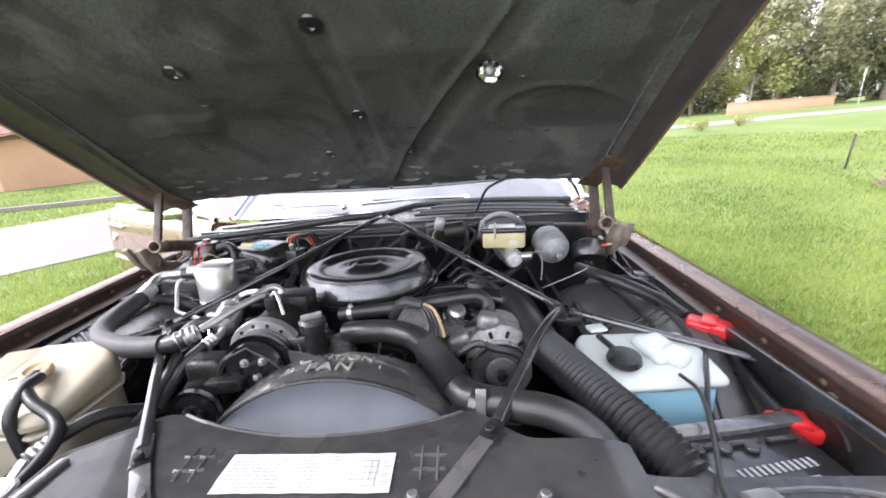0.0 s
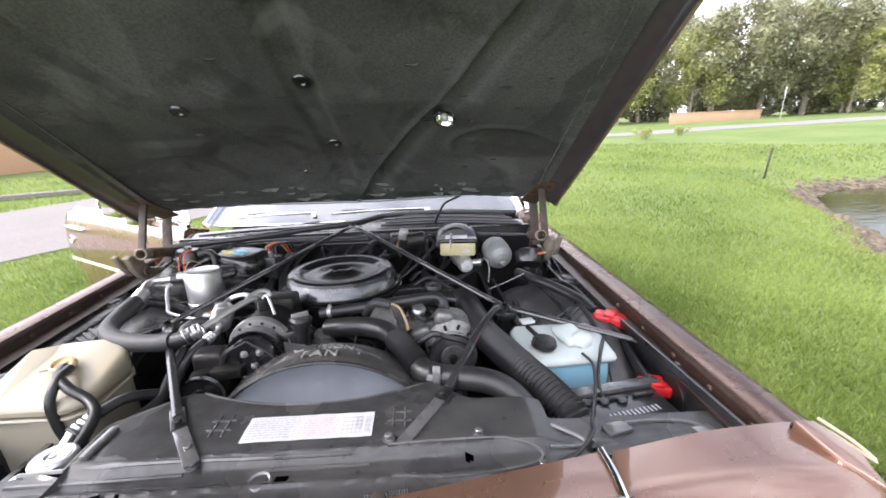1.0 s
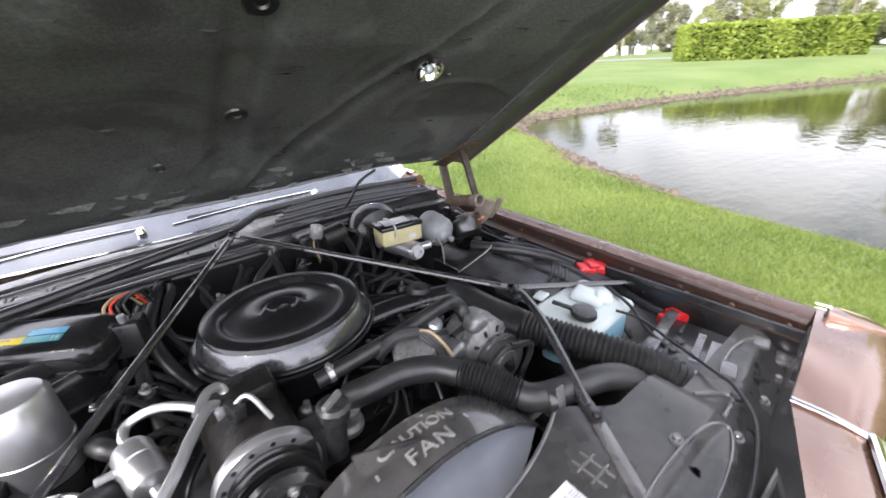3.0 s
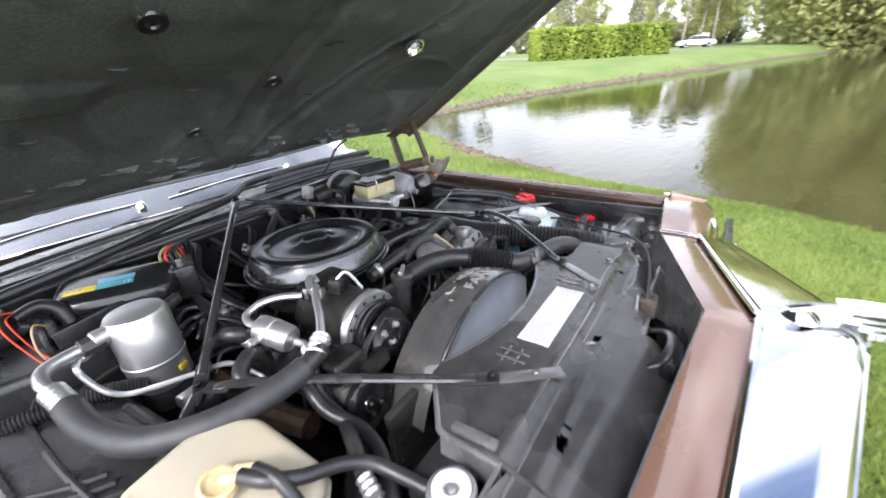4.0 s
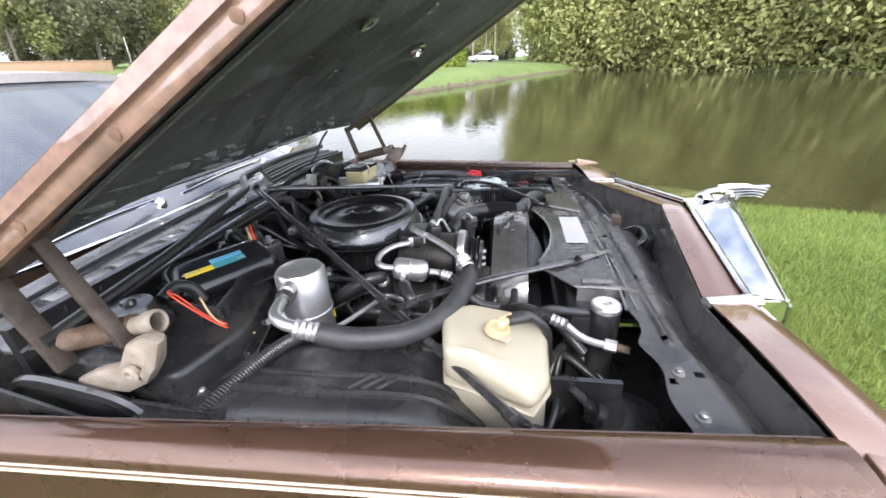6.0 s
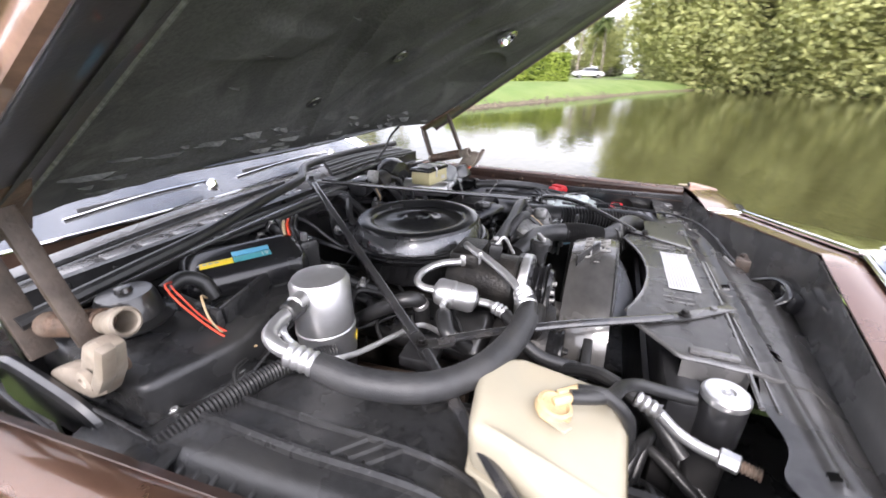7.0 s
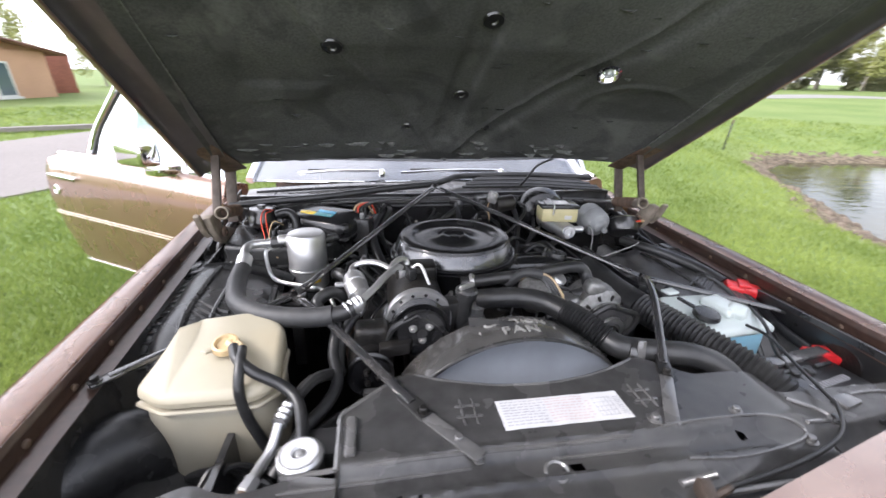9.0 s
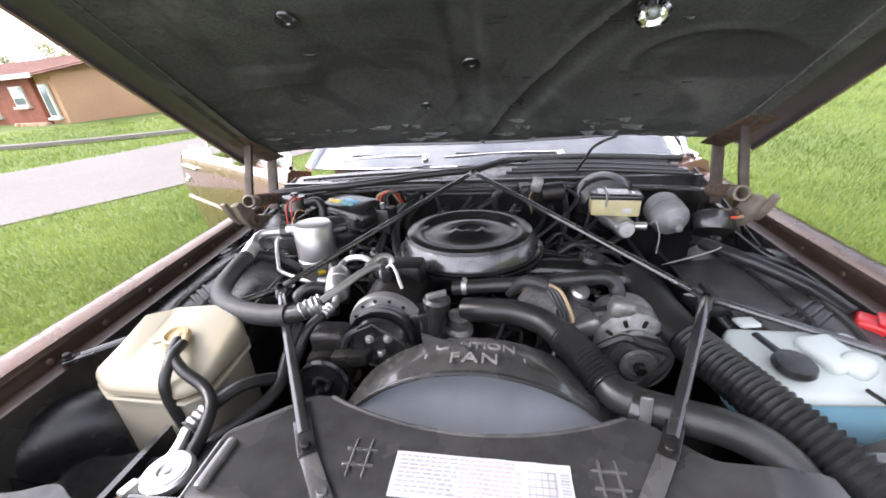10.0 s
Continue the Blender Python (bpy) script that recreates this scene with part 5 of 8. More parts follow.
# ---- cowl, windscreen, roof, doors ----
def cowl():
    part("firewall", box(B(), (1.52, 0.02, 0.70), (0, 1.415, 0.70)), M["black"], car)
    c = part("cowl_panel", sheet(B(), 30, 8, lambda u, v: (-0.76 + 1.52 * u, 1.37 + 0.205 * v - 0.03 * (2 * u - 1) ** 2, 1.036 + 0.030 * v - 0.02 * (2 * u - 1) ** 2 - 0.03 * math.exp(-((v - 0.45) / 0.2) ** 2)), 0.006), M["black_dusty"], car, "black cowl panel below the windscreen")
    part("cowl_seal", tube(B(), [(-0.77, 1.325, 1.036), (-0.58, 1.332, 1.050), (-0.42, 1.345, 1.060), (-0.2, 1.388, 1.076), (-0.02, 1.432, 1.082), (0.05, 1.480, 1.090), (0.13, 1.515, 1.098), (0.40, 1.520, 1.100), (0.72, 1.500, 1.088)], 0.013, 10, 6), M["rubber"], c)
    for i in range(9):
        x = -0.66 + 0.075 * i
        part("vent_fin", box(B(), (0.006, 0.085, 0.012), (x, 1.445, 1.034), (0, 0, -6), 0.002), M["plastic"], c)
        part("vent_cell", box(B(), (0.060, 0.072, 0.010), (x + 0.037, 1.447, 1.036), (8, 0, -4), 0.004), M["black_dusty"], c)
    part("vent_rail", tube(B(), [(-0.72, 1.49, 1.046), (-0.4, 1.51, 1.056), (0.0, 1.52, 1.062)], 0.006, 6, 4), M["black"], c)
    for i in range(7):
        part("cowl_pipe", tube(B(), [(0.10 + 0.02 * i, 1.40 + 0.022 * i, 1.075 + 0.004 * i), (0.4, 1.41 + 0.022 * i, 1.072 + 0.004 * i), (0.72 - 0.01 * i, 1.39 + 0.02 * i, 1.056 + 0.004 * i)], 0.006 + 0.003 * (i % 2), 8, 5), M["rubber"], c)


cowl()
part("windshield", sheet(B(), 24, 8, lambda u, v: (
    (-0.80 + 1.60 * u) * (1 - 0.15 * v), 1.565 + 0.655 * v + 0.16 * (2 * u - 1) ** 2, 1.062 + 0.393 * v - 0.02 * (2 * u - 1) ** 2), 0.005), M["screen"], car, "dusty windscreen with pale sky sheen in its colour")
part("windshield_trim", tube(B(), [(-0.79, 1.735, 1.042), (-0.55, 1.630, 1.055), (-0.25, 1.570, 1.063), (0, 1.557, 1.067), (0.25, 1.570, 1.063), (0.55, 1.630, 1.055), (0.79, 1.735, 1.042)], 0.005, 8, 6), M["chrome"], car)
for _s in (1, -1):
    part("pillar", tube(B(), [(_s * 0.81, 1.73, 1.045), (_s * 0.75, 2.06, 1.25), (_s * 0.685, 2.40, 1.455)], 0.020, 10, 5), M["chrome"], car, "chrome edged windscreen pillar")
part("roof", sheet(B(), 16, 16, lambda u, v: ((-0.66 + 1.32 * u), 2.20 + 0.18 * (2 * u - 1) ** 2 + 1.75 * v, 1.455 + 0.06 * math.sin(math.pi * (0.15 + 0.7 * v)) - 0.05 * abs(2 * u - 1) ** 3), 0.03), M["roof_sheen"], car, "pale roof, sky sheen put into its colour")
part("dashboard", box(B(), (1.45, 0.35, 0.16), (0, 1.95, 0.98), (0, 0, 0), 0.05, 3), M["vinyl"], car)
part("front_seat", box(B(), (1.3, 0.18, 0.7), (0, 2.75, 0.95), (-12, 0, 0), 0.07, 3), M["vinyl"], car)
part("floor_pan", box(B(), (1.6, 3.2, 0.08), (0, 3.1, 0.38), (0, 0, 0), 0.02), M["plastic"], car)
part("rear_body", box(B(), (1.86, 1.5, 0.62), (0, 4.35, 0.66), (0, 0, 0), 0.09, 3), M["paint"], car)
part("rear_window_wall", box(B(), (1.3, 0.05, 0.42), (0, 3.95, 1.22), (35, 0, 0), 0.02), M["vinyl"], car)


def wiper(x0, x1, y):
    w = part("wiper", tube(B(), [(x0, y, 1.105), ((x0 + x1) / 2, y + 0.01, 1.112), (x1, y + 0.02, 1.108)], 0.006, 8, 5), M["chrome"], car, "chrome windscreen wiper")
    part("blade", box(B(), (abs(x1 - x0) * 0.9, 0.008, 0.014), ((x0 + x1) / 2 + 0.02, y + 0.022, 1.110), (0, 1.0, 1.8), 0.002), M["rubber"], w)
    part("pivot", lathe(B(), [(0, 0), (0.016, 0), (0.014, 0.02), (0.008, 0.03), (0, 0.03)], (x1, y - 0.005, 1.09), (0, -0.2, 1), 14, False), M["chrome"], w)


wiper(-0.57, -0.22, 1.575)
wiper(-0.14, 0.31, 1.565)


def door(s, hinge, angle):
    """A front door with its window frame, glass, handle and mirror, swung on its front edge."""
    m = Matrix.Translation(hinge) @ Matrix.Rotation(angle, 4, "Z")
    L = 1.46

    def loc(bm):
        bm.transform(m)
        return bm

    bm = B()
    prof = [(0.0, 1.0), (s * 0.022, 0.985), (s * 0.040, 0.90), (s * 0.048, 0.75), (s * 0.054, 0.52), (s * 0.046, 0.40), (s * 0.038, 0.20), (s * 0.020, 0.03), (0, 0), (-s * 0.09, 0), (-s * 0.10, 0.96)]
    # (distance from the hinges, lower edge, upper edge)
    rings = [[bm.verts.new((x, y, lo + (hi - lo) * h)) for x, h in prof] for y, lo, hi in ((0, 0.39, 1.035), (0.3, 0.385, 1.045), (0.7, 0.385, 1.055), (1.1, 0.39, 1.06), (1.30, 0.395, 1.06), (1.39, 0.43, 1.055), (1.44, 0.50, 1.04), (L, 0.58, 1.0))]
    for a, b in zip(rings, rings[1:]):
        for i in range(len(prof)):
            j = (i + 1) % len(prof)
            bm.faces.new((a[i], a[j], b[j], b[i]))
    bm.faces.new(rings[0])
    bm.faces.new(rings[-1][::-1])
    bmesh.ops.recalc_face_normals(bm, faces=bm.faces)
    d = part("door", loc(bm), M["paint"], car, "brown metallic front door with a chrome window frame")
    arch = [(0.04, 0.08, 1.04), (0.09, 0.19, 1.24), (0.13, 0.30, 1.385), (0.14, 0.52, 1.435), (0.145, 0.78, 1.46), (0.14, 0.87, 1.435), (0.125, 0.94, 1.365), (0.085, 1.08, 1.20), (0.05, 1.135, 1.07)]
    part("window_frame", loc(tube(B(), [(-s * x, y, z) for x, y, z in arch], 0.019, 10, 6)), M["chrome"], d)
    part("window_gasket", loc(tube(B(), [(-s * (x + 0.004), y + (0.6 - y) * 0.045, z - (z - 1.1) * 0.06) for x, y, z in arch], 0.012, 8, 6)), M["rubber"], d, "black rubber seal inside the frame")
    part("belt_trim", loc(tube(B(), [(-s * 0.01, 0.02, 1.040), (-s * 0.01, 0.7, 1.060), (-s * 0.01, 1.36, 1.064)], 0.012, 8, 3)), M["chrome"], d)
    bm = B()
    bm.faces.new([bm.verts.new((-s * (x + 0.006), y, z)) for x, y, z in arch])
    bmesh.ops.solidify(bm, geom=bm.faces[:], thickness=0.005)
    part("door_glass", loc(bm), M["glass"], d)
    part("window_bar", loc(tube(B(), [(-s * 0.05, 0.36, 1.05), (-s * 0.10, 0.34, 1.25), (-s * 0.13, 0.30, 1.38)], 0.010, 6, 3)), M["chrome"], d)
    h = part("door_handle", loc(box(B(), (0.03, 0.26, 0.020), (s * 0.052, 1.27, 0.945), (1.5, 0, 0), 0.008, 3)), M["chrome"], d, "long chrome pull handle")
    part("recess", loc(box(B(), (0.012, 0.20, 0.034), (s * 0.040, 1.27, 0.938), (1.5, 0, 0), 0.004)), M["gloss"], h)
    part("lock", loc(lathe(B(), [(0, 0), (0.030, 0), (0.030, 0.006), (0.022, 0.012), (0.012, 0.008), (0, 0.009)], (s * 0.047, 1.375, 0.860), (s, 0, 0.05), 20, False)), M["chrome"], d)
    for dz in (0, -0.014):
        part("pinstripe", loc(tube(B(), [(s * 0.054, 0, 0.715 + dz), (s * 0.055, L - 0.01, 0.730 + dz)], 0.003, 6, 3)), M["cream"], d)
    mir = part("mirror", loc(box(B(), (0.10, 0.19, 0.115), (s * 0.105, 0.43, 1.145), (0, 0, 0), 0.022, 3)), M["chrome"], d, "chrome door mirror")
    part("mirror_foot", loc(prism(B(), [(s * 0.0, 0.30), (s * 0.09, 0.36), (s * 0.09, 0.44), (s * 0.0, 0.50)], 1.035, 1.095, 0.012)), M["chrome"], mir)
    part("mirror_glass", loc(box(B(), (0.082, 0.004, 0.095), (s * 0.105, 0.528, 1.145))), M["dark_glass"], mir)
    part("lower_moulding", loc(box(B(), (0.012, L - 0.09, 0.035), (s * 0.022, (L - 0.09) / 2, 0.405), (0, 0, 0), 0.004)), M["chrome"], d)
    return d


door(1, (0.905, 1.74, 0), 0.0)
door(-1, (-0.905, 1.74, 0), radians(57))
for _s in (1, -1):
    part("rear_door", box(B(), (0.10, 1.0, 0.62), (_s * 0.90, 3.58, 0.66), (0, 0, 0), 0.03, 3), M["paint"], car)
    part("front_pillar_panel", box(B(), (0.10, 0.10, 0.60), (_s * 0.88, 1.72, 0.66), (0, 0, 0), 0.02), M["paint"], car)


def wheel(x, y):
    w = part("wheel", lathe(B(), [(0, -0.06), (0.18, -0.07), (0.20, -0.09), (0.31, -0.095), (0.345, -0.07), (0.35, 0), (0.345, 0.07), (0.31, 0.095), (0.20, 0.09), (0.18, 0.07), (0, 0.06)], (x, y, 0.345), (1, 0, 0), 36, False), M["tyre"], car)
    part("hubcap", lathe(B(), [(0.18, 0.085), (0.16, 0.10), (0.06, 0.11), (0, 0.115)], (x, y, 0.345), (math.copysign(1, x), 0, 0), 28, False), M["chrome"], w)


for _s in (1, -1):
    wheel(_s * 0.80, 0.86)
    wheel(_s * 0.80, 4.0)


def pad_material():
    """Grey-black felt with darker damp stains, pale dust and a fibrous grain."""
    m = mat("black_felt_pad", (0.100, 0.102, 0.098), 0.75, 0, 0.30, 170, 0.45, 420, 0, (0.030, 0.031, 0.032), 2.1, 0.85, spec=0.35)
    nt = m.node_tree
    b = nt.nodes["Principled BSDF"]
    src = b.inputs["Base Color"].links[0].from_socket
    tc = nt.nodes.new("ShaderNodeTexCoord")
    n = nt.nodes.new("ShaderNodeTexNoise")
    n.inputs["Scale"].default_value, n.inputs["Detail"].default_value, n.inputs["Distortion"].default_value = 7.0, 9.0, 0.8
    nt.links.new(tc.outputs["Object"], n.inputs["Vector"])
    r = nt.nodes.new("ShaderNodeMapRange")
    r.inputs["From Min"].default_value, r.inputs["From Max"].default_value, r.inputs["To Max"].default_value = 0.58, 0.70, 0.55
    nt.links.new(n.outputs["Fac"], r.inputs["Value"])
    x = nt.nodes.new("ShaderNodeMix")
    x.data_type = "RGBA"
    x.inputs["B"].default_value = (0.170, 0.172, 0.164, 1)
    nt.links.new(r.outputs["Result"], x.inputs["Factor"])
    nt.links.new(src, x.inputs["A"])
    n = nt.nodes.new("ShaderNodeTexNoise")
    n.inputs["Scale"].default_value, n.inputs["Detail"].default_value, n.inputs["Distortion"].default_value = 3.1, 7.0, 1.6
    nt.links.new(tc.outputs["Object"], n.inputs["Vector"])
    r = nt.nodes.new("ShaderNodeMapRange")
    r.inputs["From Min"].default_value, r.inputs["From Max"].default_value, r.inputs["To Max"].default_value = 0.53, 0.60, 0.42
    nt.links.new(n.outputs["Fac"], r.inputs["Value"])
    d = nt.nodes.new("ShaderNodeMix")
    d.data_type = "RGBA"
    d.inputs["B"].default_value = (0.026, 0.027, 0.027, 1)
    nt.links.new(r.outputs["Result"], d.inputs["Factor"])
    nt.links.new(x.outputs["Result"], d.inputs["A"])
    nt.links.new(d.outputs["Result"], b.inputs["Base Color"])
    return m


M["pad"] = pad_material()
M["lining"] = mat("slate_painted_flange", (0.062, 0.057, 0.061), 0.32, 0.1, 0.15, 25, 0.08, 200, 0.3, (0.095, 0.085, 0.083), 5, 0.5)
M["felt_fibre"] = mat("frayed_felt_fibre", (0.125, 0.128, 0.122), 0.9, 0, 0.45, 120, 0.4, 500, 0, (0.07, 0.072, 0.07), 30, 0.6)


# ---- bonnet ----
def pad_z(y):
    return 1.309 - 0.565 * (y - 1.207) + 0.4 * max(0.0, (y - 0.82) * (1.353 - y))


def low_z(y):
    """The lower edge of the bonnet's side flange."""
    return 1.12 - 0.62 * (y - 1.365)


def edge_x(y, s=1):
    """Half the bonnet's width at y; its left edge runs in towards the front."""
    return 0.80 + 0.045 * y if s > 0 else 0.862 - 0.124 * (1.335 - y)


def rear_y(x):
    return 1.455 - 0.135 * (abs(x) / 0.8) ** 2.2


def bump_at(x, y):
    """Pressed channels, pockets, sagging and torn felt of the sound pad; negative hangs lower."""
    h = 0.009 * noise.noise(Vector((x * 3.2, y * 3.2, 1.7))) + 0.004 * noise.noise(Vector((x * 11, y * 11, 5)))
    h -= 0.004 * max(0.0, 0.35 - abs(noise.noise(Vector((x * 6 + 3, y * 4, 9))))) ** 2 * 8
    d = abs(x) - 0.345 + 0.546 * (y - 0.79)
    if 0.25 < y < 1.36:
        h -= 0.008 * math.exp(-((d / 0.008) ** 2))
        h += 0.011 / (1 + math.exp(-(d - 0.012) / 0.005)) / (1 + math.exp((d - 0.075) / 0.005))
    if 0.55 < y < 1.29:
        h += 0.010 / (1 + math.exp((abs(x) - 0.034) / 0.004))
    if x < 0:
        q = max(abs(x + 0.46 + 0.3 * (y - 1.0)) / 0.10, abs(y - 1.005 - 0.18 * (x + 0.46)) / 0.036)
        h -= 0.016 / (1 + math.exp((q - 1) / 0.10))
    else:
        q = ((x - 0.56) / 0.17) ** 2 + ((y - 1.06) / 0.11) ** 2
        h += 0.020 / (1 + q**3)
        h -= 0.010 * math.exp(-((q - 1.25) / 0.22) ** 2) * (y < 1.10)
    for cx in (0.5, -0.5):
        q = ((x - cx) / 0.2) ** 4 + ((y - 0.52) / 0.18) ** 4
        h += 0.012 / (1 + q**3)
    rag = max(0.0, 1 - abs(y - rear_y(x) + 0.10) / 0.09) * min(1, abs(x) / 0.35)
    h -= 0.016 * rag * max(0.0, noise.noise(Vector((x * 26, y * 34, 2))) + 0.1)
    return h


def bonnet():
    Y0 = 0.16

    def inner(u, v):
        x = -0.735 + 1.47 * u
        y = Y0 + (rear_y(x) - 0.035 - Y0) * v
        k = (abs(x) / 0.735) ** 3.2
        z = (pad_z(y) + bump_at(x, y)) * (1 - k) + (low_z(y) + 0.022) * k
        x *= 1 + 0.045 * (y - 0.2)
        if x < -0.45:
            full, lim = 0.735 * (1 + 0.045 * (y - 0.2)), edge_x(y, -1) - 0.082
            x = -0.45 + (x + 0.45) * (lim - 0.45) / (full - 0.45)
        return (x, y, z)

    def outer(u, v):
        x = -0.80 + 1.60 * u
        y = Y0 - 0.02 + (rear_y(x) - Y0 + 0.02) * v
        a = abs(x) / 0.8
        k = a**3.2
        z = (pad_z(y) + 0.055 + 0.01 * (1 - v)) * (1 - k) + (low_z(y) + 0.052) * k
        return (x / 0.8 * edge_x(y, x), y, z)

    hood = part("hood", sheet(B(), 30, 24, outer, 0.004), M["paint"], car, "opened bonnet, brown outside, black padding inside")
    part("insulation_pad", sheet(B(), 200, 170, inner), M["pad"], hood, "black stained and sagging felt sound pad")
    for s in (1, -1):
        # flange round the edge, folded under
        def edge(u, v):
            y = Y0 + (1.335 - Y0) * v
            low, e = low_z(y), edge_x(y, s)
            prof = [(e, low + 0.050), (e + 0.003, low + 0.030), (e - 0.004, low + 0.026), (e - 0.002, low + 0.003), (e - 0.012, low), (e - 0.022, low + 0.012), (e - 0.050, low + 0.022), (e - 0.118, low + 0.034)]
            k = u * (len(prof) - 1)
            i = min(int(k), len(prof) - 2)
            t = k - i
            return (s * (prof[i][0] + (prof[i + 1][0] - prof[i][0]) * t), y, prof[i][1] + (prof[i + 1][1] - prof[i][1]) * t)

        part("flange", sheet(B(), 12, 20, lambda u, v: edge(u * 0.6, v), 0.002), M["paint_flange"], hood, "brown painted folded flange")
        part("flange_lining", sheet(B(), 8, 20, lambda u, v: edge(0.6 + u * 0.4, v), 0.002), M["lining"], hood, "smooth slate-grey painted inner flange")
        part("pad_edge", tube(B(), [tuple(Vector(edge(1.0, k / 16)) + Vector((0, 0, -0.003))) for k in range(17)], 0.0030, 6, 3), M["felt_fibre"], hood, "pale piped edge of the felt pad")
        for i in range(6):
            p = edge(0.36, 0.12 + 0.14 * i)
            part("flange_plug", lathe(B(), [(0, 0), (0.008, 0), (0.008, 0.002), (0, 0.003)], (p[0] + s * 0.002, p[1], p[2]), (s, 0, -0.2), 10, False), M["paint_flange"], hood)
    part("rear_lip", sheet(B(), 40, 6, lambda u, v: (-0.78 + 1.56 * u, rear_y(-0.78 + 1.56 * u) - 0.045 + 0.05 * v, pad_z(rear_y(-0.78 + 1.56 * u)) + 0.012 - 0.012 * math.sin(math.pi * v) + 0.02 * v - 0.03 * abs(2 * u - 1) ** 3), 0.003), M["black"], hood)
    part("front_lip", box(B(), (1.49, 0.03, 0.07), (0.045, Y0 - 0.01, pad_z(Y0) + 0.03), (-30, 0, 0), 0.008), M["paint"], hood)
    for x, y in ((0.008, 1.062), (-0.332, 0.819), (-0.137, 1.234), (0.123, 1.236), (0.005, 0.75), (0.0, 0.50), (-0.42, 0.50), (0.42, 0.50)):
        z = pad_z(y) + bump_at(x, y)
        part("clip", lathe(B(), [(0.024, 0.0), (0.022, 0.004), (0.010, 0.0045), (0.008, 0.001), (0, 0.001)], (x, y, z - 0.001), (0, -0.49, -0.87), 18, False), M["black"], hood)
    rng = random.Random(31)
    bm = B()
    for k in range(80):
        x = rng.uniform(-0.66, 0.66)
        near = rng.random() < 0.6
        y = rear_y(x) - rng.uniform(0.05, 0.16) if near else rng.uniform(0.45, 1.2)
        z = pad_z(y) + bump_at(x, y) - 0.002
        q = (abs(x) / 0.735) ** 3.2
        z = z * (1 - q) + (low_z(y) + 0.02) * q
        a, ln = rng.uniform(-0.5, 0.5), rng.uniform(0.008, 0.045 if near else 0.022)
        dx, dy = math.cos(a) * ln, math.sin(a) * ln * 0.5
        w, hang = rng.uniform(0.002, 0.007), rng.uniform(0.002, 0.016 if near else 0.006)
        vs = [bm.verts.new(p) for p in ((x - dx, y - dy, z), (x, y - dy * 0.3 + w, z), (x + dx, y + dy, z), (x + dx * 0.4, y - w, z - hang), (x - dx * 0.3, y - w * 0.8, z - hang * 0.8))]
        bm.faces.new(vs)
    tears = part("torn_felt", bm, M["felt_fibre"], hood, "frayed grey tufts of torn felt", smooth=0)
    tagged(tears, "", "", "", "stuff")
    # the lamp in the bonnet
    lz = pad_z(0.885) - 0.002
    lamp = part("hood_lamp", lathe(B(), [(0.034, 0), (0.036, 0.008), (0.031, 0.026), (0.024, 0.028), (0.016, 0.018), (0.012, 0.006), (0, 0.005)], (0.36, 0.885, lz), (-0.15, -0.65, -0.75), 24, False), M["chrome"], hood, "small chrome under-bonnet lamp")
    part("bulb", lathe(B(), [(0, 0.004), (0.008, 0.008), (0.010, 0.018), (0.006, 0.025), (0, 0.027)], (0.36, 0.885, lz), (-0.15, -0.65, -0.75), 14, False), M["lamp_glass"], lamp)
    part("latch_striker", box(B(), (0.09, 0.05, 0.03), (0, Y0 + 0.04, pad_z(Y0 + 0.04) - 0.03), (-30, 0, 0), 0.006), M["rust"], hood)


bonnet()


def plate_x(bm, yz, x0, x1, bevel=0.0):
    """A plate standing along the car: an outline in y and z, thick along x."""
    a = [bm.verts.new((x0, y, z)) for y, z in yz]
    b = [bm.verts.new((x1, y, z)) for y, z in yz]
    fs = [bm.faces.new(a), bm.faces.new(b[::-1])]
    n = len(yz)
    for i in range(n):
        fs.append(bm.faces.new((a[i], b[i], b[(i + 1) % n], a[(i + 1) % n])))
    bmesh.ops.recalc_face_normals(bm, faces=fs)
    if bevel:
        bmesh.ops.bevel(bm, geom=list({e for f in fs for e in f.edges}), offset=bevel, segments=2, affect="EDGES", profile=0.5)
    return bm


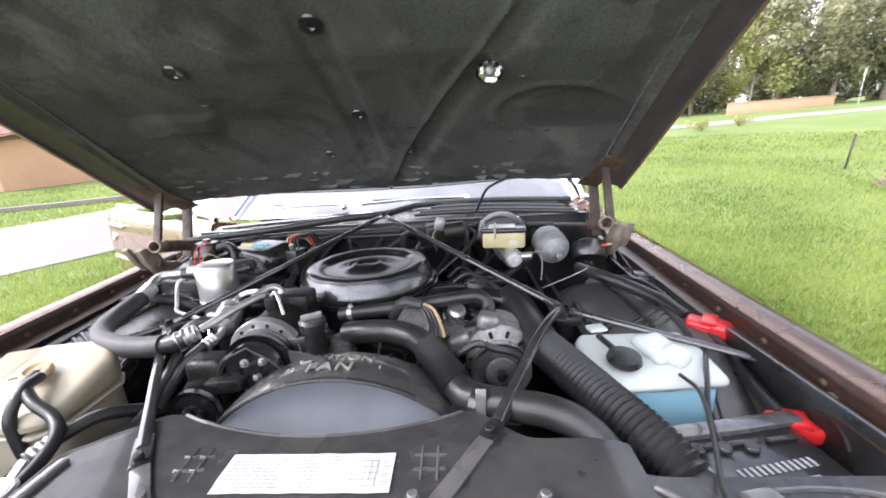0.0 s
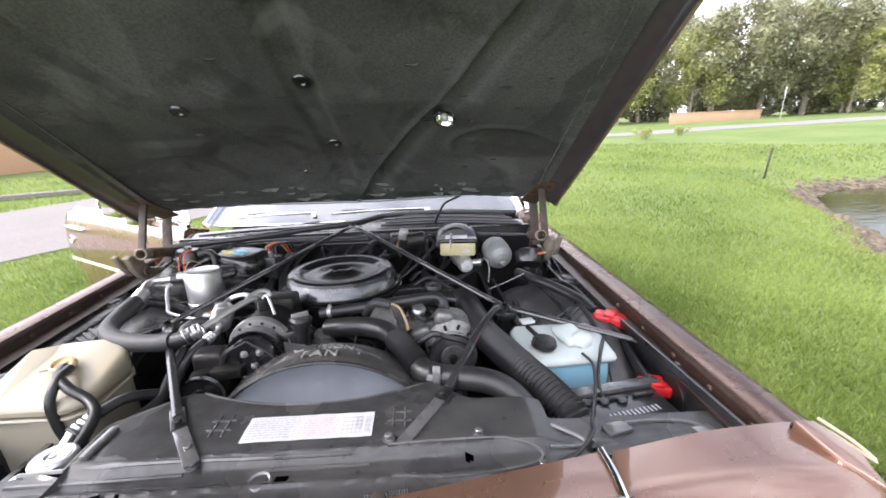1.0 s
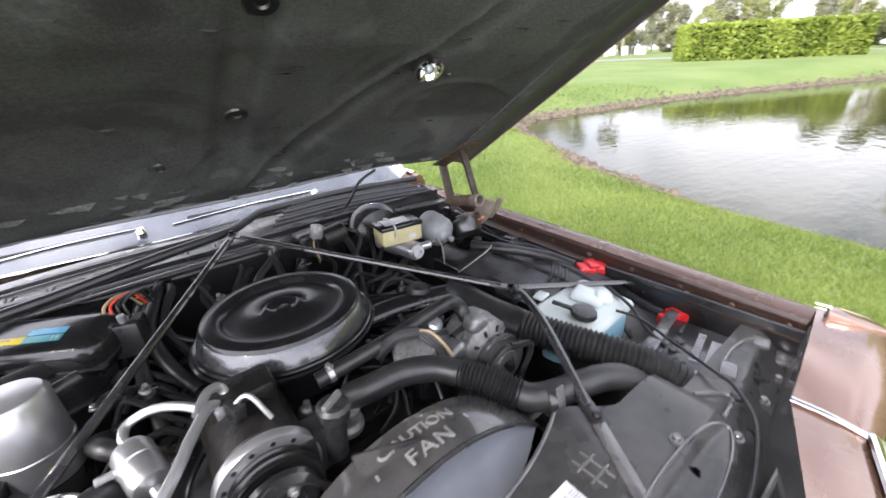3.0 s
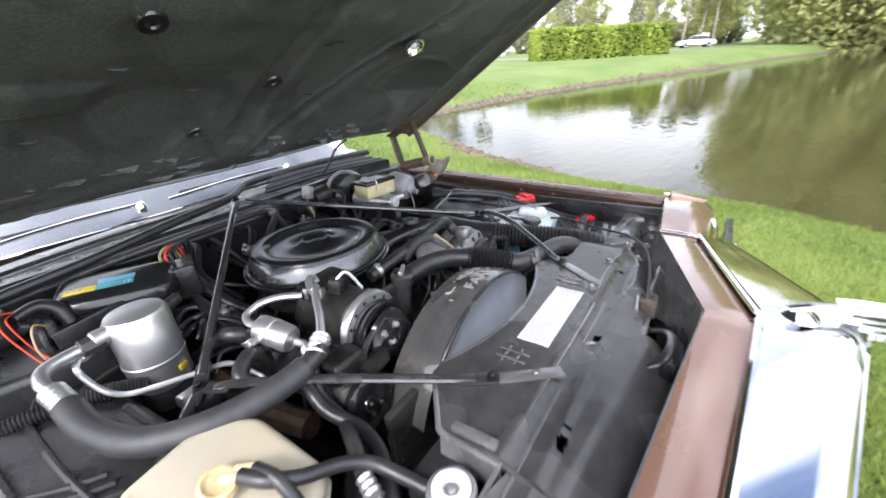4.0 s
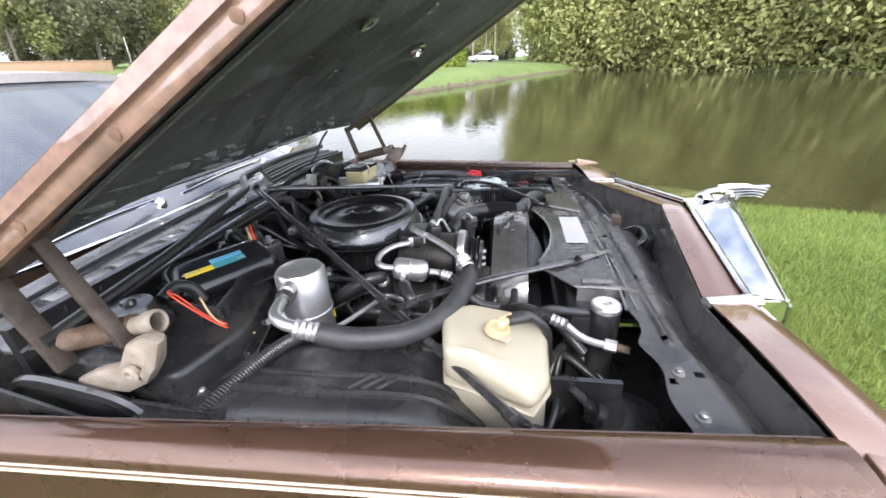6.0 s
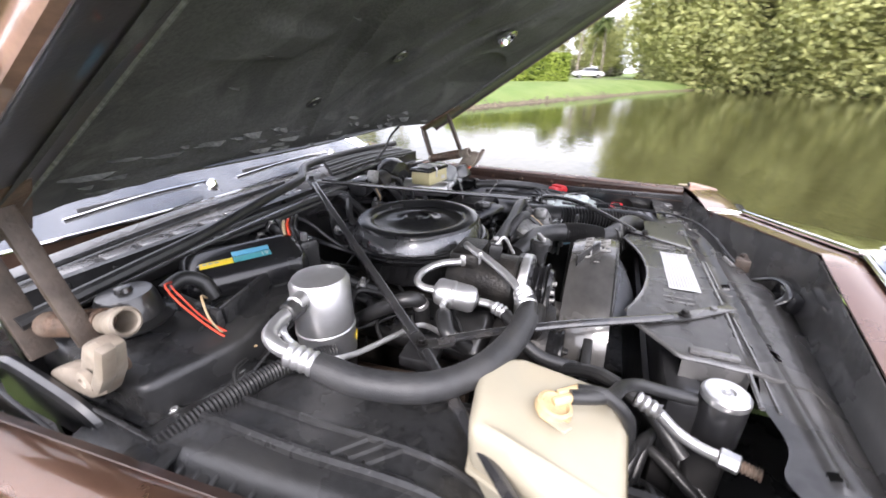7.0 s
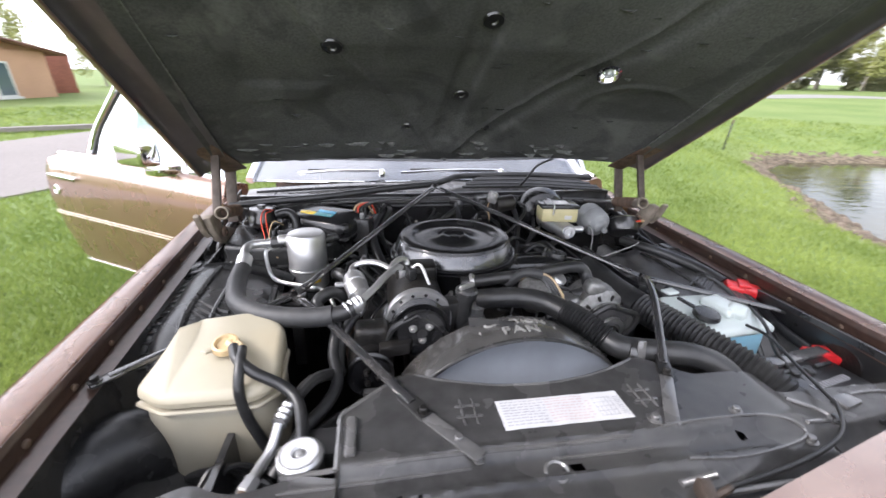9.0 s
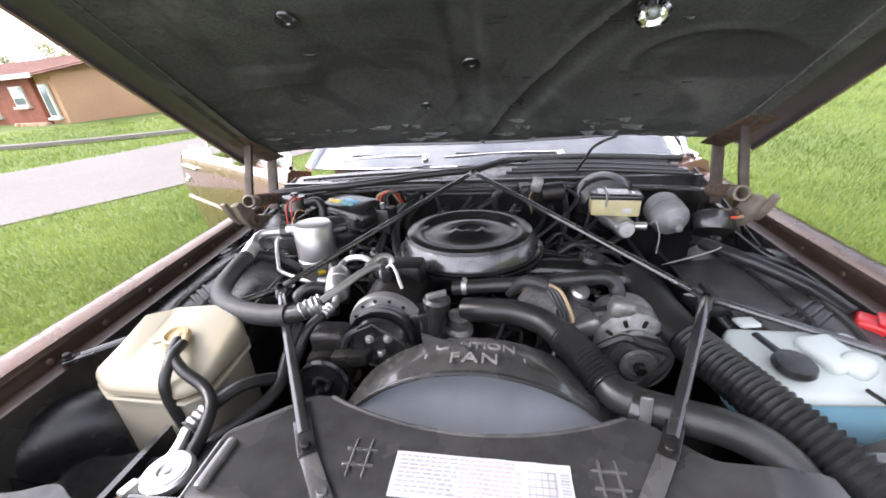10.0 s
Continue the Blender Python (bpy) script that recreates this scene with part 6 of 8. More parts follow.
def hinge(s):
    """A bonnet hinge: cast bracket on the wing, two arms up to the bonnet, coil spring and lever."""
    h = part("hood_hinge", plate_x(B(), [(1.110, 1.068), (1.082, 1.062), (1.102, 1.012), (1.140, 0.966), (1.190, 0.940), (1.245, 0.940), (1.300, 0.955), (1.240, 0.985), (1.185, 1.000), (1.150, 1.050)], s * 0.748, s * 0.774, 0.008), M["dusty_arm"], car, "dusty brown cast bonnet hinge")
    part("barrel", lathe(B(), [(0, 0.050), (0.014, 0.050), (0.0155, 0.002), (0.018, 0), (0.0215, 0.002), (0.0215, 0.020), (0.0165, 0.030), (0.0165, 0.195), (0.014, 0.212), (0, 0.212)], (s * 0.727, 1.118, 1.067), (s * 0.08, 0.973, -0.215), 22, False), M["dusty_arm"], h)
    part("lip", plate_x(B(), [(1.075, 1.078), (1.060, 1.072), (1.088, 1.020), (1.120, 0.985), (1.130, 1.000), (1.098, 1.040)], s * 0.770, s * 0.789, 0.005), M["dusty_arm"], h)
    part("boss", lathe(B(), [(0, 0), (0.016, 0), (0.016, 0.008), (0.008, 0.010), (0.006, 0.004), (0, 0.004)], (s * 0.778, 1.148, 0.998), (s, 0, 0), 16, False), M["dusty_arm"], h)
    part("boss", lathe(B(), [(0, 0), (0.016, 0), (0.016, 0.008), (0.008, 0.010), (0.006, 0.004), (0, 0.004)], (s * 0.742, 1.148, 0.998), (-s, 0, 0), 16, False), M["rust"], h)
    part("arm", box(B(), (0.026, 0.013, 0.24), (s * 0.757, 1.206, 1.150), (-21.6, 0, 0), 0.003), M["arm"], h)
    part("arm", box(B(), (0.036, 0.012, 0.20), (s * 0.762, 1.338, 1.075), (-17, 0, 0), 0.003), M["arm"], h)
    part("spring", ribbed(B(), [(s * 0.731, 1.165, 1.057), (s * 0.738, 1.24, 1.040), (s * 0.743, 1.310, 1.024)], 0.0185, 0.006, 0.11, 16), M["rust"], h)
    part("skirt", plate_x(B(), [(1.06, 0.92), (1.10, 0.88), (1.40, 0.88), (1.40, 0.95), (1.29, 0.955), (1.2, 0.93)], s * 0.772, s * 0.780, 0.002), M["plastic"], h)
    part("lever", tube(B(), [(s * 0.785, 1.43, 0.925), (s * 0.785, 1.40, 0.952), (s * 0.785, 1.355, 0.962), (s * 0.785, 1.265, 0.948), (s * 0.783, 1.20, 0.925), (s * 0.78, 1.165, 0.885)], 0.011, 8, 5, flat=1.3), M["black"], h)
    part("closing_panel", plate_x(B(), [(1.00, 0.93), (1.00, 0.60), (1.62, 0.60), (1.62, 1.03), (1.42, 0.99), (1.28, 0.945), (1.12, 0.90)], s * 0.818, s * 0.824, 0.001), M["plastic"], h)
    part("lever_plate", plate_x(B(), [(1.42, 0.955), (1.36, 0.965), (1.25, 0.945), (1.17, 0.905), (1.18, 0.87), (1.43, 0.87)], s * 0.786, s * 0.792, 0.002), M["black"], h)
    part("plate", box(B(), (0.075, 0.20, 0.006), (s * 0.755, 1.265, 1.210), (-31, s * 12, s * 6), 0.002), M["rust"], h)
    # stepped black panels between hinge and wing
    part("liner", box(B(), (0.07, 0.20, 0.010), (s * 0.808, 1.10, 0.905), (-6, s * 10, -s * 4), 0.003), M["plastic"], h)
    part("liner", box(B(), (0.06, 0.10, 0.03), (s * 0.805, 0.985, 0.888), (-8, s * 14, -s * 4), 0.006), M["plastic"], h)
    part("stop", box(B(), (0.040, 0.05, 0.045), (s * 0.806, 1.045, 0.905), (0, 0, 0), 0.008), M["plastic"], h)


for _s in (1, -1):
    hinge(_s)


# ---- engine bay ----
def hose(name, pts, r, label, category="hose", material=None, n=8, seg=12, group="", flat=1.0, clamps=()):
    """A plain hose or pipe, with clamps at fractions of its length."""
    at = tuple(pts[0])
    h = thing(name, label, category, at, group)
    part("tube", tube(B(), pts, r, seg, n, flat=flat), material or M["rubber"], h)
    path = smooth_path(pts, 8)
    for c in clamps:
        i = min(len(path) - 2, max(1, int(c * (len(path) - 1))))
        d = (path[i + 1] - path[i - 1]).normalized()
        k = part("clamp", cyl(B(), path[i] - d * 0.006, path[i] + d * 0.006, r * 1.08, 18, 0.001), M["alu"], h)
        part("clamp_screw", box(B(), (0.010, 0.016, 0.009), path[i] + Vector((0, 0, r * 1.12)), (0, 0, 20), 0.002), M["alu"], k)
    return h


M["band"] = mat("brushed_black_band", (0.105, 0.107, 0.112), 0.27, 0.75, 0.05, 60, 0.0, None, 0.25, (0.09, 0.09, 0.09), 20, 0.3)


def air_cleaner():
    a = thing("air_cleaner", "round gloss-black air cleaner on top of the engine", "air cleaner", (0, 1.015, 0.86), moved=(-0.007, 0.007, 0.001))
    c = (0.0, 1.015, 0)
    part("base_pan", lathe(B(), [(0.0639, 0.845), (0.1065, 0.85), (0.1683, 0.862), (0.1874, 0.875), (0.1917, 0.93), (0.1981, 0.938), (0.2055, 0.944), (0.2077, 0.950), (0.2034, 0.953), (0.1917, 0.950), (0, 0.950)], c, (0, 0, 1), 64, False), M["gloss"], a)
    part("lid", lathe(B(), [(0.199, 0.954), (0.200, 0.957), (0.197, 0.960), (0.191, 0.961), (0.189, 0.965), (0.177, 0.999), (0.172, 1.006), (0.164, 1.0085), (0.140, 1.0085), (0.134, 1.005), (0.128, 0.996), (0.120, 0.993), (0.070, 0.996), (0.048, 1.000), (0.042, 1.005), (0.036, 1.006), (0.028, 1.000), (0.0, 0.998)], c, (0, 0, 1), 80, False), M["gloss"], a)
    part("lid_band", lathe(B(), [(0.1905, 0.9645), (0.1900, 0.966), (0.1783, 0.998), (0.1765, 0.9995)], c, (0, 0, 1), 80, False), M["band"], a, "polished sloping band round the lid")
    part("emblem", prism(B(), [(-0.016, 1.008), (0.0, 1.003), (0.016, 1.008), (0.010, 1.020), (0.0, 1.024), (-0.010, 1.020)], 0.998, 1.0025, 0.001), M["plastic"], a)
    part("sticker", box(B(), (0.002, 0.022, 0.030), (-0.158, 0.93, 0.905), (0, 0, 28), 0.0005), M["white"], a, "small white paper tag")
    sn = part("snorkel", tube(B(), [(0.15, 0.95, 0.915), (0.24, 0.93, 0.925), (0.33, 0.90, 0.93), (0.40, 0.88, 0.925)], 0.036, 14, 6, flat=0.72), M["gloss"], a)
    part("vacuum_motor", lathe(B(), [(0, 0), (0.030, 0), (0.032, 0.006), (0.028, 0.016), (0.010, 0.020), (0, 0.020)], (0.315, 0.915, 0.952), (0.1, 0, 1), 22, False), M["plastic"], sn)


air_cleaner()


def engine():
    e = thing("engine", "dark greasy V8 engine block under hoses", "engine", (0, 0.9, 0.5))
    part("block", box(B(), (0.36, 0.52, 0.26), (0, 0.95, 0.66), (0, 0, 0), 0.03, 3), M["grease"], e)
    part("intake_manifold", prism(B(), [(-0.15, 0.74), (0.15, 0.74), (0.17, 0.82), (0.13, 1.2), (-0.13, 1.2), (-0.17, 0.82)], 0.76, 0.835, 0.012), M["grease"], e)
    part("carburettor", box(B(), (0.16, 0.20, 0.07), (0, 1.0, 0.845), (0, 0, 0), 0.012), M["cast"], e)
    for s in (1, -1):
        v = part("valve_cover", box(B(), (0.13, 0.50, 0.09), (s * 0.235, 0.98, 0.80), (0, s * 38, 0), 0.022, 3), M["black"], e)
        part("exhaust_manifold", tube(B(), [(s * 0.31, 0.76, 0.70), (s * 0.335, 0.95, 0.69), (s * 0.32, 1.2, 0.66)], 0.032, 10, 5), M["rust"], e)
        for k in range(4):
            part("spark_plug_lead", tube(B(), [(s * 0.30, 0.78 + 0.13 * k, 0.74), (s * 0.27, 0.80 + 0.12 * k, 0.86), (s * 0.16, 0.95 + 0.08 * k, 0.875), (s * 0.05, 1.20, 0.90)], 0.0042, 6, 6), M["rubber"], e)
        for k in range(3):
            bolt(v, (s * 0.275, 0.82 + 0.15 * k, 0.815), (s * 0.6, 0, 0.8), 0.008, M["grease"])
    part("timing_cover", box(B(), (0.24, 0.06, 0.26), (0, 0.68, 0.68), (0, 0, 0), 0.02), M["grease"], e)
    part("water_pump", lathe(B(), [(0, 0), (0.065, 0), (0.062, 0.03), (0.03, 0.04), (0.026, 0.09), (0, 0.09)], (0, 0.655, 0.77), (0, -1, 0), 24, False), M["cast"], e)
    part("fan_hub", lathe(B(), [(0, 0), (0.075, 0), (0.078, 0.02), (0.05, 0.04), (0, 0.045)], (0, 0.575, 0.77), (0, -1, 0), 24, False), M["cast"], e)
    for k in range(5):
        a = k * 2 * math.pi / 5 + 0.4
        bm = sheet(B(), 4, 2, lambda u, v: (0.07 * math.cos(a) + 0.14 * u * math.cos(a) - (v - 0.5) * 0.09 * math.sin(a), 0.545 + (v - 0.5) * 0.045, 0.77 + 0.07 * math.sin(a) + 0.14 * u * math.sin(a) + (v - 0.5) * 0.09 * math.cos(a)), 0.003)
        part("fan_blade", bm, M["plastic"], e)
    part("drive_belt", tube(B(), [(-0.17, 0.615, 0.962), (-0.10, 0.615, 0.90), (0.0, 0.615, 0.70), (-0.1, 0.615, 0.60), (-0.24, 0.615, 0.80), (-0.235, 0.615, 0.915), (-0.17, 0.615, 0.962)], 0.006, 6, 8, flat=1.3), M["rubber"], e)
    part("drive_belt", tube(B(), [(0.31, 0.60, 0.955), (0.37, 0.60, 0.89), (0.1, 0.60, 0.62), (0.0, 0.60, 0.70), (0.1, 0.60, 0.82), (0.27, 0.60, 0.945), (0.31, 0.60, 0.955)], 0.006, 6, 8, flat=1.3), M["rubber"], e)
    part("thermostat_housing", lathe(B(), [(0, 0), (0.034, 0), (0.034, 0.012), (0.027, 0.02), (0.025, 0.045), (0, 0.05)], (-0.015, 0.72, 0.875), (0.15, -0.1, 1), 20, False), M["cast"], e)
    part("oil_filler", lathe(B(), [(0, 0), (0.019, 0), (0.019, 0.085), (0.026, 0.088), (0.028, 0.108), (0.022, 0.114), (0, 0.114)], (-0.055, 0.665, 0.885), (0.08, -0.05, 1), 22, False), M["plastic"], e, "black oil filler neck with a cap")
    part("oil_filler_grip", box(B(), (0.042, 0.009, 0.012), (-0.047, 0.66, 1.003), (0, 0, 30), 0.002), M["alu"], e)
    part("distributor", lathe(B(), [(0, 0), (0.05, 0), (0.062, 0.03), (0.062, 0.055), (0.05, 0.075), (0, 0.078)], (0.0, 1.25, 0.88), (0, 0, 1), 24, False), M["plastic"], e)
    return e


engine()


def pulley(name_parent, at, radius, grooves=1, material=None, part_name="pulley"):
    prof = [(0, 0), (radius * 0.35, 0), (radius * 0.40, -0.006), (radius * 0.82, -0.008), (radius, 0.0)]
    for g in range(grooves):
        z = -0.004 - g * 0.014
        prof += [(radius, z), (radius * 0.86, z - 0.006), (radius, z - 0.012)]
    prof += [(radius * 0.9, -0.02 - 0.012 * grooves), (0, -0.02 - 0.012 * grooves)]
    return part(part_name, lathe(B(), prof, at, (0, -1, 0), 40, False), material or M["black"], name_parent)


def compressor():
    c = thing("ac_compressor", "finned silver and black air-conditioning compressor", "compressor", (-0.172, 0.72, 0.85), moved=(0.012, 0.01, 0.005))
    x, z = -0.172, 0.912
    part("body", lathe(B(), [(0, 0), (0.066, 0), (0.072, 0.008), (0.072, 0.15), (0.066, 0.165), (0, 0.17)], (x, 0.675, z), (0, 1, 0.0), 36, False), M["grease"], c)
    fl = part("flange", lathe(B(), [(0.035, 0), (0.079, 0), (0.081, 0.004), (0.081, 0.018), (0.076, 0.021), (0, 0.021)], (x, 0.650, z), (0, 1, 0), 44, False), M["alu_br"], c, "bright drilled aluminium flange")
    for k in range(14):
        a = k * 2 * math.pi / 14
        part("hole", lathe(B(), [(0, 0.0), (0.0042, 0.0), (0.0042, 0.002), (0, 0.002)], (x + 0.069 * math.cos(a), 0.6485, z + 0.069 * math.sin(a)), (0, 1, 0), 8, False), M["black"], fl)
    pulley(c, (x, 0.612, z - 0.004), 0.069, grooves=2, material=M["gloss"])
    cl = part("clutch_plate", lathe(B(), [(0, 0.012), (0.012, 0.012), (0.014, 0.004), (0.032, 0.003), (0.034, 0.008), (0.054, 0.008), (0.057, 0.0), (0.0, 0.0)], (x, 0.608, z - 0.002), (0, -1, 0), 36, False), M["gloss"], c)
    for k in range(3):
        a = k * 2 * math.pi / 3 + 0.6
        bolt(cl, (x + 0.022 * math.cos(a), 0.603, z + 0.022 * math.sin(a)), (0, -1, 0), 0.006, M["cast"])
    part("rear_block", box(B(), (0.11, 0.07, 0.05), (x + 0.005, 0.80, z + 0.062), (0, 0, 0), 0.01), M["grease"], c)
    part("bracket", prism(B(), [(x + 0.03, 0.64), (x + 0.12, 0.66), (x + 0.12, 0.70), (x + 0.03, 0.70)], 0.86, 0.95, 0.006), M["black"], c)
    part("connector", box(B(), (0.022, 0.03, 0.035), (x - 0.012, 0.735, z + 0.088), (10, 0, 20), 0.004), M["plastic"], c)
    part("lead", tube(B(), [(x - 0.012, 0.735, z + 0.10), (x + 0.01, 0.72, z + 0.115), (x + 0.03, 0.70, z + 0.07)], 0.004, 6, 6), M["alu"], c)


compressor()


def ac_lines():
    mu = thing("ac_muffler", "small silver cylinder in the air-conditioning line", "muffler", (-0.31, 0.79, 0.93))
    a, b = Vector((-0.322, 0.834, 0.963)), Vector((-0.299, 0.742, 0.942))
    part("can", lathe(B(), [(0, 0), (0.012, 0), (0.025, 0.006), (0.029, 0.014), (0.029, 0.036), (0.0305, 0.038), (0.0305, 0.043), (0.029, 0.045), (0.029, 0.078), (0.025, 0.088), (0.010, 0.095), (0, 0.095)], a, b - a, 28, False), M["alu_br"], mu)
    part("inlet_pipe", tube(B(), [a, (-0.327, 0.856, 0.968), (-0.318, 0.874, 0.976), (-0.285, 0.872, 0.985), (-0.25, 0.848, 0.990), (-0.215, 0.815, 0.985)], 0.008, 10, 6), M["alu_br"], mu)
    part("outlet_pipe", tube(B(), [b, (-0.294, 0.722, 0.938), (-0.300, 0.705, 0.936)], 0.0085, 10, 6), M["alu_br"], mu)
    part("crimp", ribbed(B(), [(-0.300, 0.708, 0.936), (-0.309, 0.680, 0.932)], 0.013, 0.010, 0.10, 16), M["alu_br"], mu)
    part("hose", tube(B(), [(-0.309, 0.682, 0.932), (-0.33, 0.655, 0.915), (-0.345, 0.62, 0.885), (-0.345, 0.56, 0.86)], 0.0125, 12, 6), M["rubber"], mu)
    part("second_pipe", tube(B(), [(-0.19, 0.79, 0.995), (-0.205, 0.775, 1.010), (-0.235, 0.735, 1.005), (-0.262, 0.695, 0.995), (-0.292, 0.660, 0.983)], 0.0085, 10, 6), M["alu_br"], mu)
    part("second_pipe", tube(B(), [(-0.175, 0.80, 0.985), (-0.180, 0.81, 1.012), (-0.200, 0.80, 1.020), (-0.222, 0.765, 1.012)], 0.008, 10, 6), M["alu_br"], mu)
    part("manifold_block", box(B(), (0.045, 0.05, 0.03), (-0.185, 0.80, 0.985), (0, 0, 20), 0.006), M["alu"], mu)
    part("valve", cyl(B(), (-0.338, 0.80, 0.955), (-0.366, 0.797, 0.957), 0.007, 10, 0.001), M["alu"], mu)
    h = thing("suction_hose", "thick grey foam-wrapped hose with crimped silver ends", "hose", (-0.57, 0.8, 0.95))
    part("sleeve", tube(B(), [(-0.617, 0.895, 0.972), (-0.612, 0.82, 0.962), (-0.585, 0.735, 0.958), (-0.530, 0.678, 0.958), (-0.46, 0.648, 0.958), (-0.395, 0.635, 0.960), (-0.355, 0.632, 0.965)], 0.0225, 20, 8), M["foam"], h)
    part("tube", tube(B(), [(-0.375, 0.632, 0.962), (-0.335, 0.634, 0.968), (-0.31, 0.64, 0.975)], 0.018, 14, 5), M["rubber"], h)
    for p, q in (((-0.622, 0.945, 0.985), (-0.617, 0.897, 0.974)), ((-0.328, 0.636, 0.970), (-0.293, 0.655, 0.982))):
        part("crimp", ribbed(B(), [p, q], 0.0185, 0.013, 0.10, 18), M["alu_br"], h, "crimped silver ferrule")
    part("elbow", tube(B(), [(-0.620, 0.940, 0.984), (-0.626, 0.962, 0.997), (-0.616, 0.985, 1.006), (-0.580, 0.998, 1.007), (-0.540, 1.002, 1.006)], 0.0120, 14, 7), M["alu_br"], h)
    part("nut", cyl(B(), (-0.562, 1.001, 1.007), (-0.525, 1.003, 1.007), 0.018, 8, 0.003), M["plastic"], h)
    l = thing("liquid_line", "thin bent aluminium refrigerant pipe", "pipe", (-0.5, 0.9, 0.92))
    part("pipe", tube(B(), [(-0.545, 1.02, 0.99), (-0.575, 1.000, 0.985), (-0.578, 0.985, 0.965), (-0.562, 0.95, 0.930), (-0.530, 0.905, 0.925), (-0.45, 0.86, 0.925), (-0.40, 0.83, 0.925), (-0.375, 0.80, 0.90), (-0.36, 0.76, 0.87)], 0.0056, 10, 6), M["alu_br"], l)
    part("fitting", cyl(B(), (-0.548, 1.022, 0.990), (-0.568, 1.008, 0.988), 0.011, 6, 0.001), M["alu"], l)


ac_lines()


def accumulator():
    x, y = -0.464, 1.008
    a = thing("accumulator", "silver aluminium accumulator can with a yellow mark", "canister", (x, y, 0.86))
    part("can", lathe(B(), [(0, 0.858), (0.050, 0.858), (0.056, 0.864), (0.0565, 0.918), (0.0585, 0.920), (0.0585, 0.926), (0.0565, 0.928), (0.0565, 1.022), (0.050, 1.032), (0.040, 1.034), (0, 1.036)], (x, y, 0), (0, 0, 1), 44, False), M["alu_br"], a)
    part("base", lathe(B(), [(0, 0.81), (0.052, 0.81), (0.054, 0.858), (0, 0.858)], (x, y, 0), (0, 0, 1), 32, False), M["plastic"], a)
    part("boss", cyl(B(), (x - 0.05, y - 0.004, 1.012), (x - 0.078, y - 0.006, 1.012), 0.017, 16, 0.003), M["alu"], a)
    part("mark", box(B(), (0.022, 0.002, 0.012), (x + 0.028, y - 0.0505, 0.895), (0, 0, 30), 0.0005), M["yellow"], a, "yellow paint mark")
    part("switch", cyl(B(), (x + 0.05, y + 0.02, 1.0), (x + 0.09, y + 0.035, 1.005), 0.013, 12, 0.002), M["plastic"], a)


accumulator()


def steering_pump():
    x, z = -0.290, 0.822
    p = thing("power_steering_pump", "black power steering pump with a pulley", "pump", (x, 0.62, 0.76), moved=(0.012, -0.016, 0.018))
    pulley(p, (x, 0.582, z), 0.052, grooves=1, material=M["gloss"])
    part("body", lathe(B(), [(0, 0), (0.048, 0), (0.054, 0.02), (0.054, 0.10), (0.045, 0.115), (0, 0.115)], (x, 0.612, z + 0.004), (0, 1, 0), 28, False), M["grease"], p)
    part("reservoir", box(B(), (0.08, 0.06, 0.07), (x + 0.005, 0.655, z + 0.058), (0, 0, 0), 0.015, 3), M["grease"], p)
    part("bracket", prism(B(), [(x + 0.02, 0.60), (x + 0.09, 0.61), (x + 0.11, 0.66), (x + 0.02, 0.66)], z + 0.03, z + 0.060, 0.005), M["grease"], p)
    for k in range(3):
        a = k * 2.1
        bolt(p, (x + 0.016 * math.cos(a), 0.581, z + 0.016 * math.sin(a)), (0, -1, 0), 0.005, M["grease"])


steering_pump()


def alternator():
    x, z = 0.318, 0.902
    a = thing("alternator", "grey cast-aluminium alternator with a black pulley", "alternator", (x, 0.66, 0.83), moved=(0.028, 0.066, -0.04))
    part("front_case", lathe(B(), [(0, 0), (0.03, 0), (0.062, 0.010), (0.074, 0.022), (0.076, 0.058), (0, 0.058)], (x, 0.615, z + 0.008), (0, 1, 0), 36, False), M["cast"], a)
    part("rear_case", lathe(B(), [(0, 0.0), (0.076, 0.0), (0.078, 0.006), (0.074, 0.045), (0.055, 0.060), (0, 0.062)], (x, 0.676, z + 0.008), (0, 1, 0), 36, False), M["cast"], a)
    part("ear", box(B(), (0.05, 0.045, 0.04), (x - 0.02, 0.655, z + 0.082), (0, 15, 0), 0.012, 3), M["cast"], a)
    part("ear", box(B(), (0.06, 0.045, 0.04), (x - 0.085, 0.66, z + 0.035), (0, -20, 0), 0.012, 3), M["cast"], a)
    pulley(a, (x, 0.583, z), 0.064, grooves=1, material=M["black_dusty"])
    part("nut", cyl(B(), (x, 0.575, z), (x, 0.558, z), 0.012, 6, 0.002), M["grease"], a)
    part("collar", lathe(B(), [(0, 0), (0.033, 0), (0.035, 0.005), (0.033, 0.011), (0.020, 0.012), (0.018, 0.008), (0, 0.008)], (x, 0.583, z), (0, -1, 0), 24, False), M["cast"], a)
    for k in range(10):
        an = k * 2 * math.pi / 10
        part("vent", box(B(), (0.022, 0.004, 0.009), (x + 0.056 * math.cos(an), 0.6235, z + 0.008 + 0.056 * math.sin(an)), (0, -math.degrees(an), 0), 0.002), M["grease"], a)
    part("bracket", prism(B(), [(x - 0.20, 0.69), (x - 0.10, 0.66), (x - 0.02, 0.68), (x - 0.06, 0.74), (x - 0.18, 0.76)], 0.90, 0.955, 0.012), M["cast"], a)


alternator()


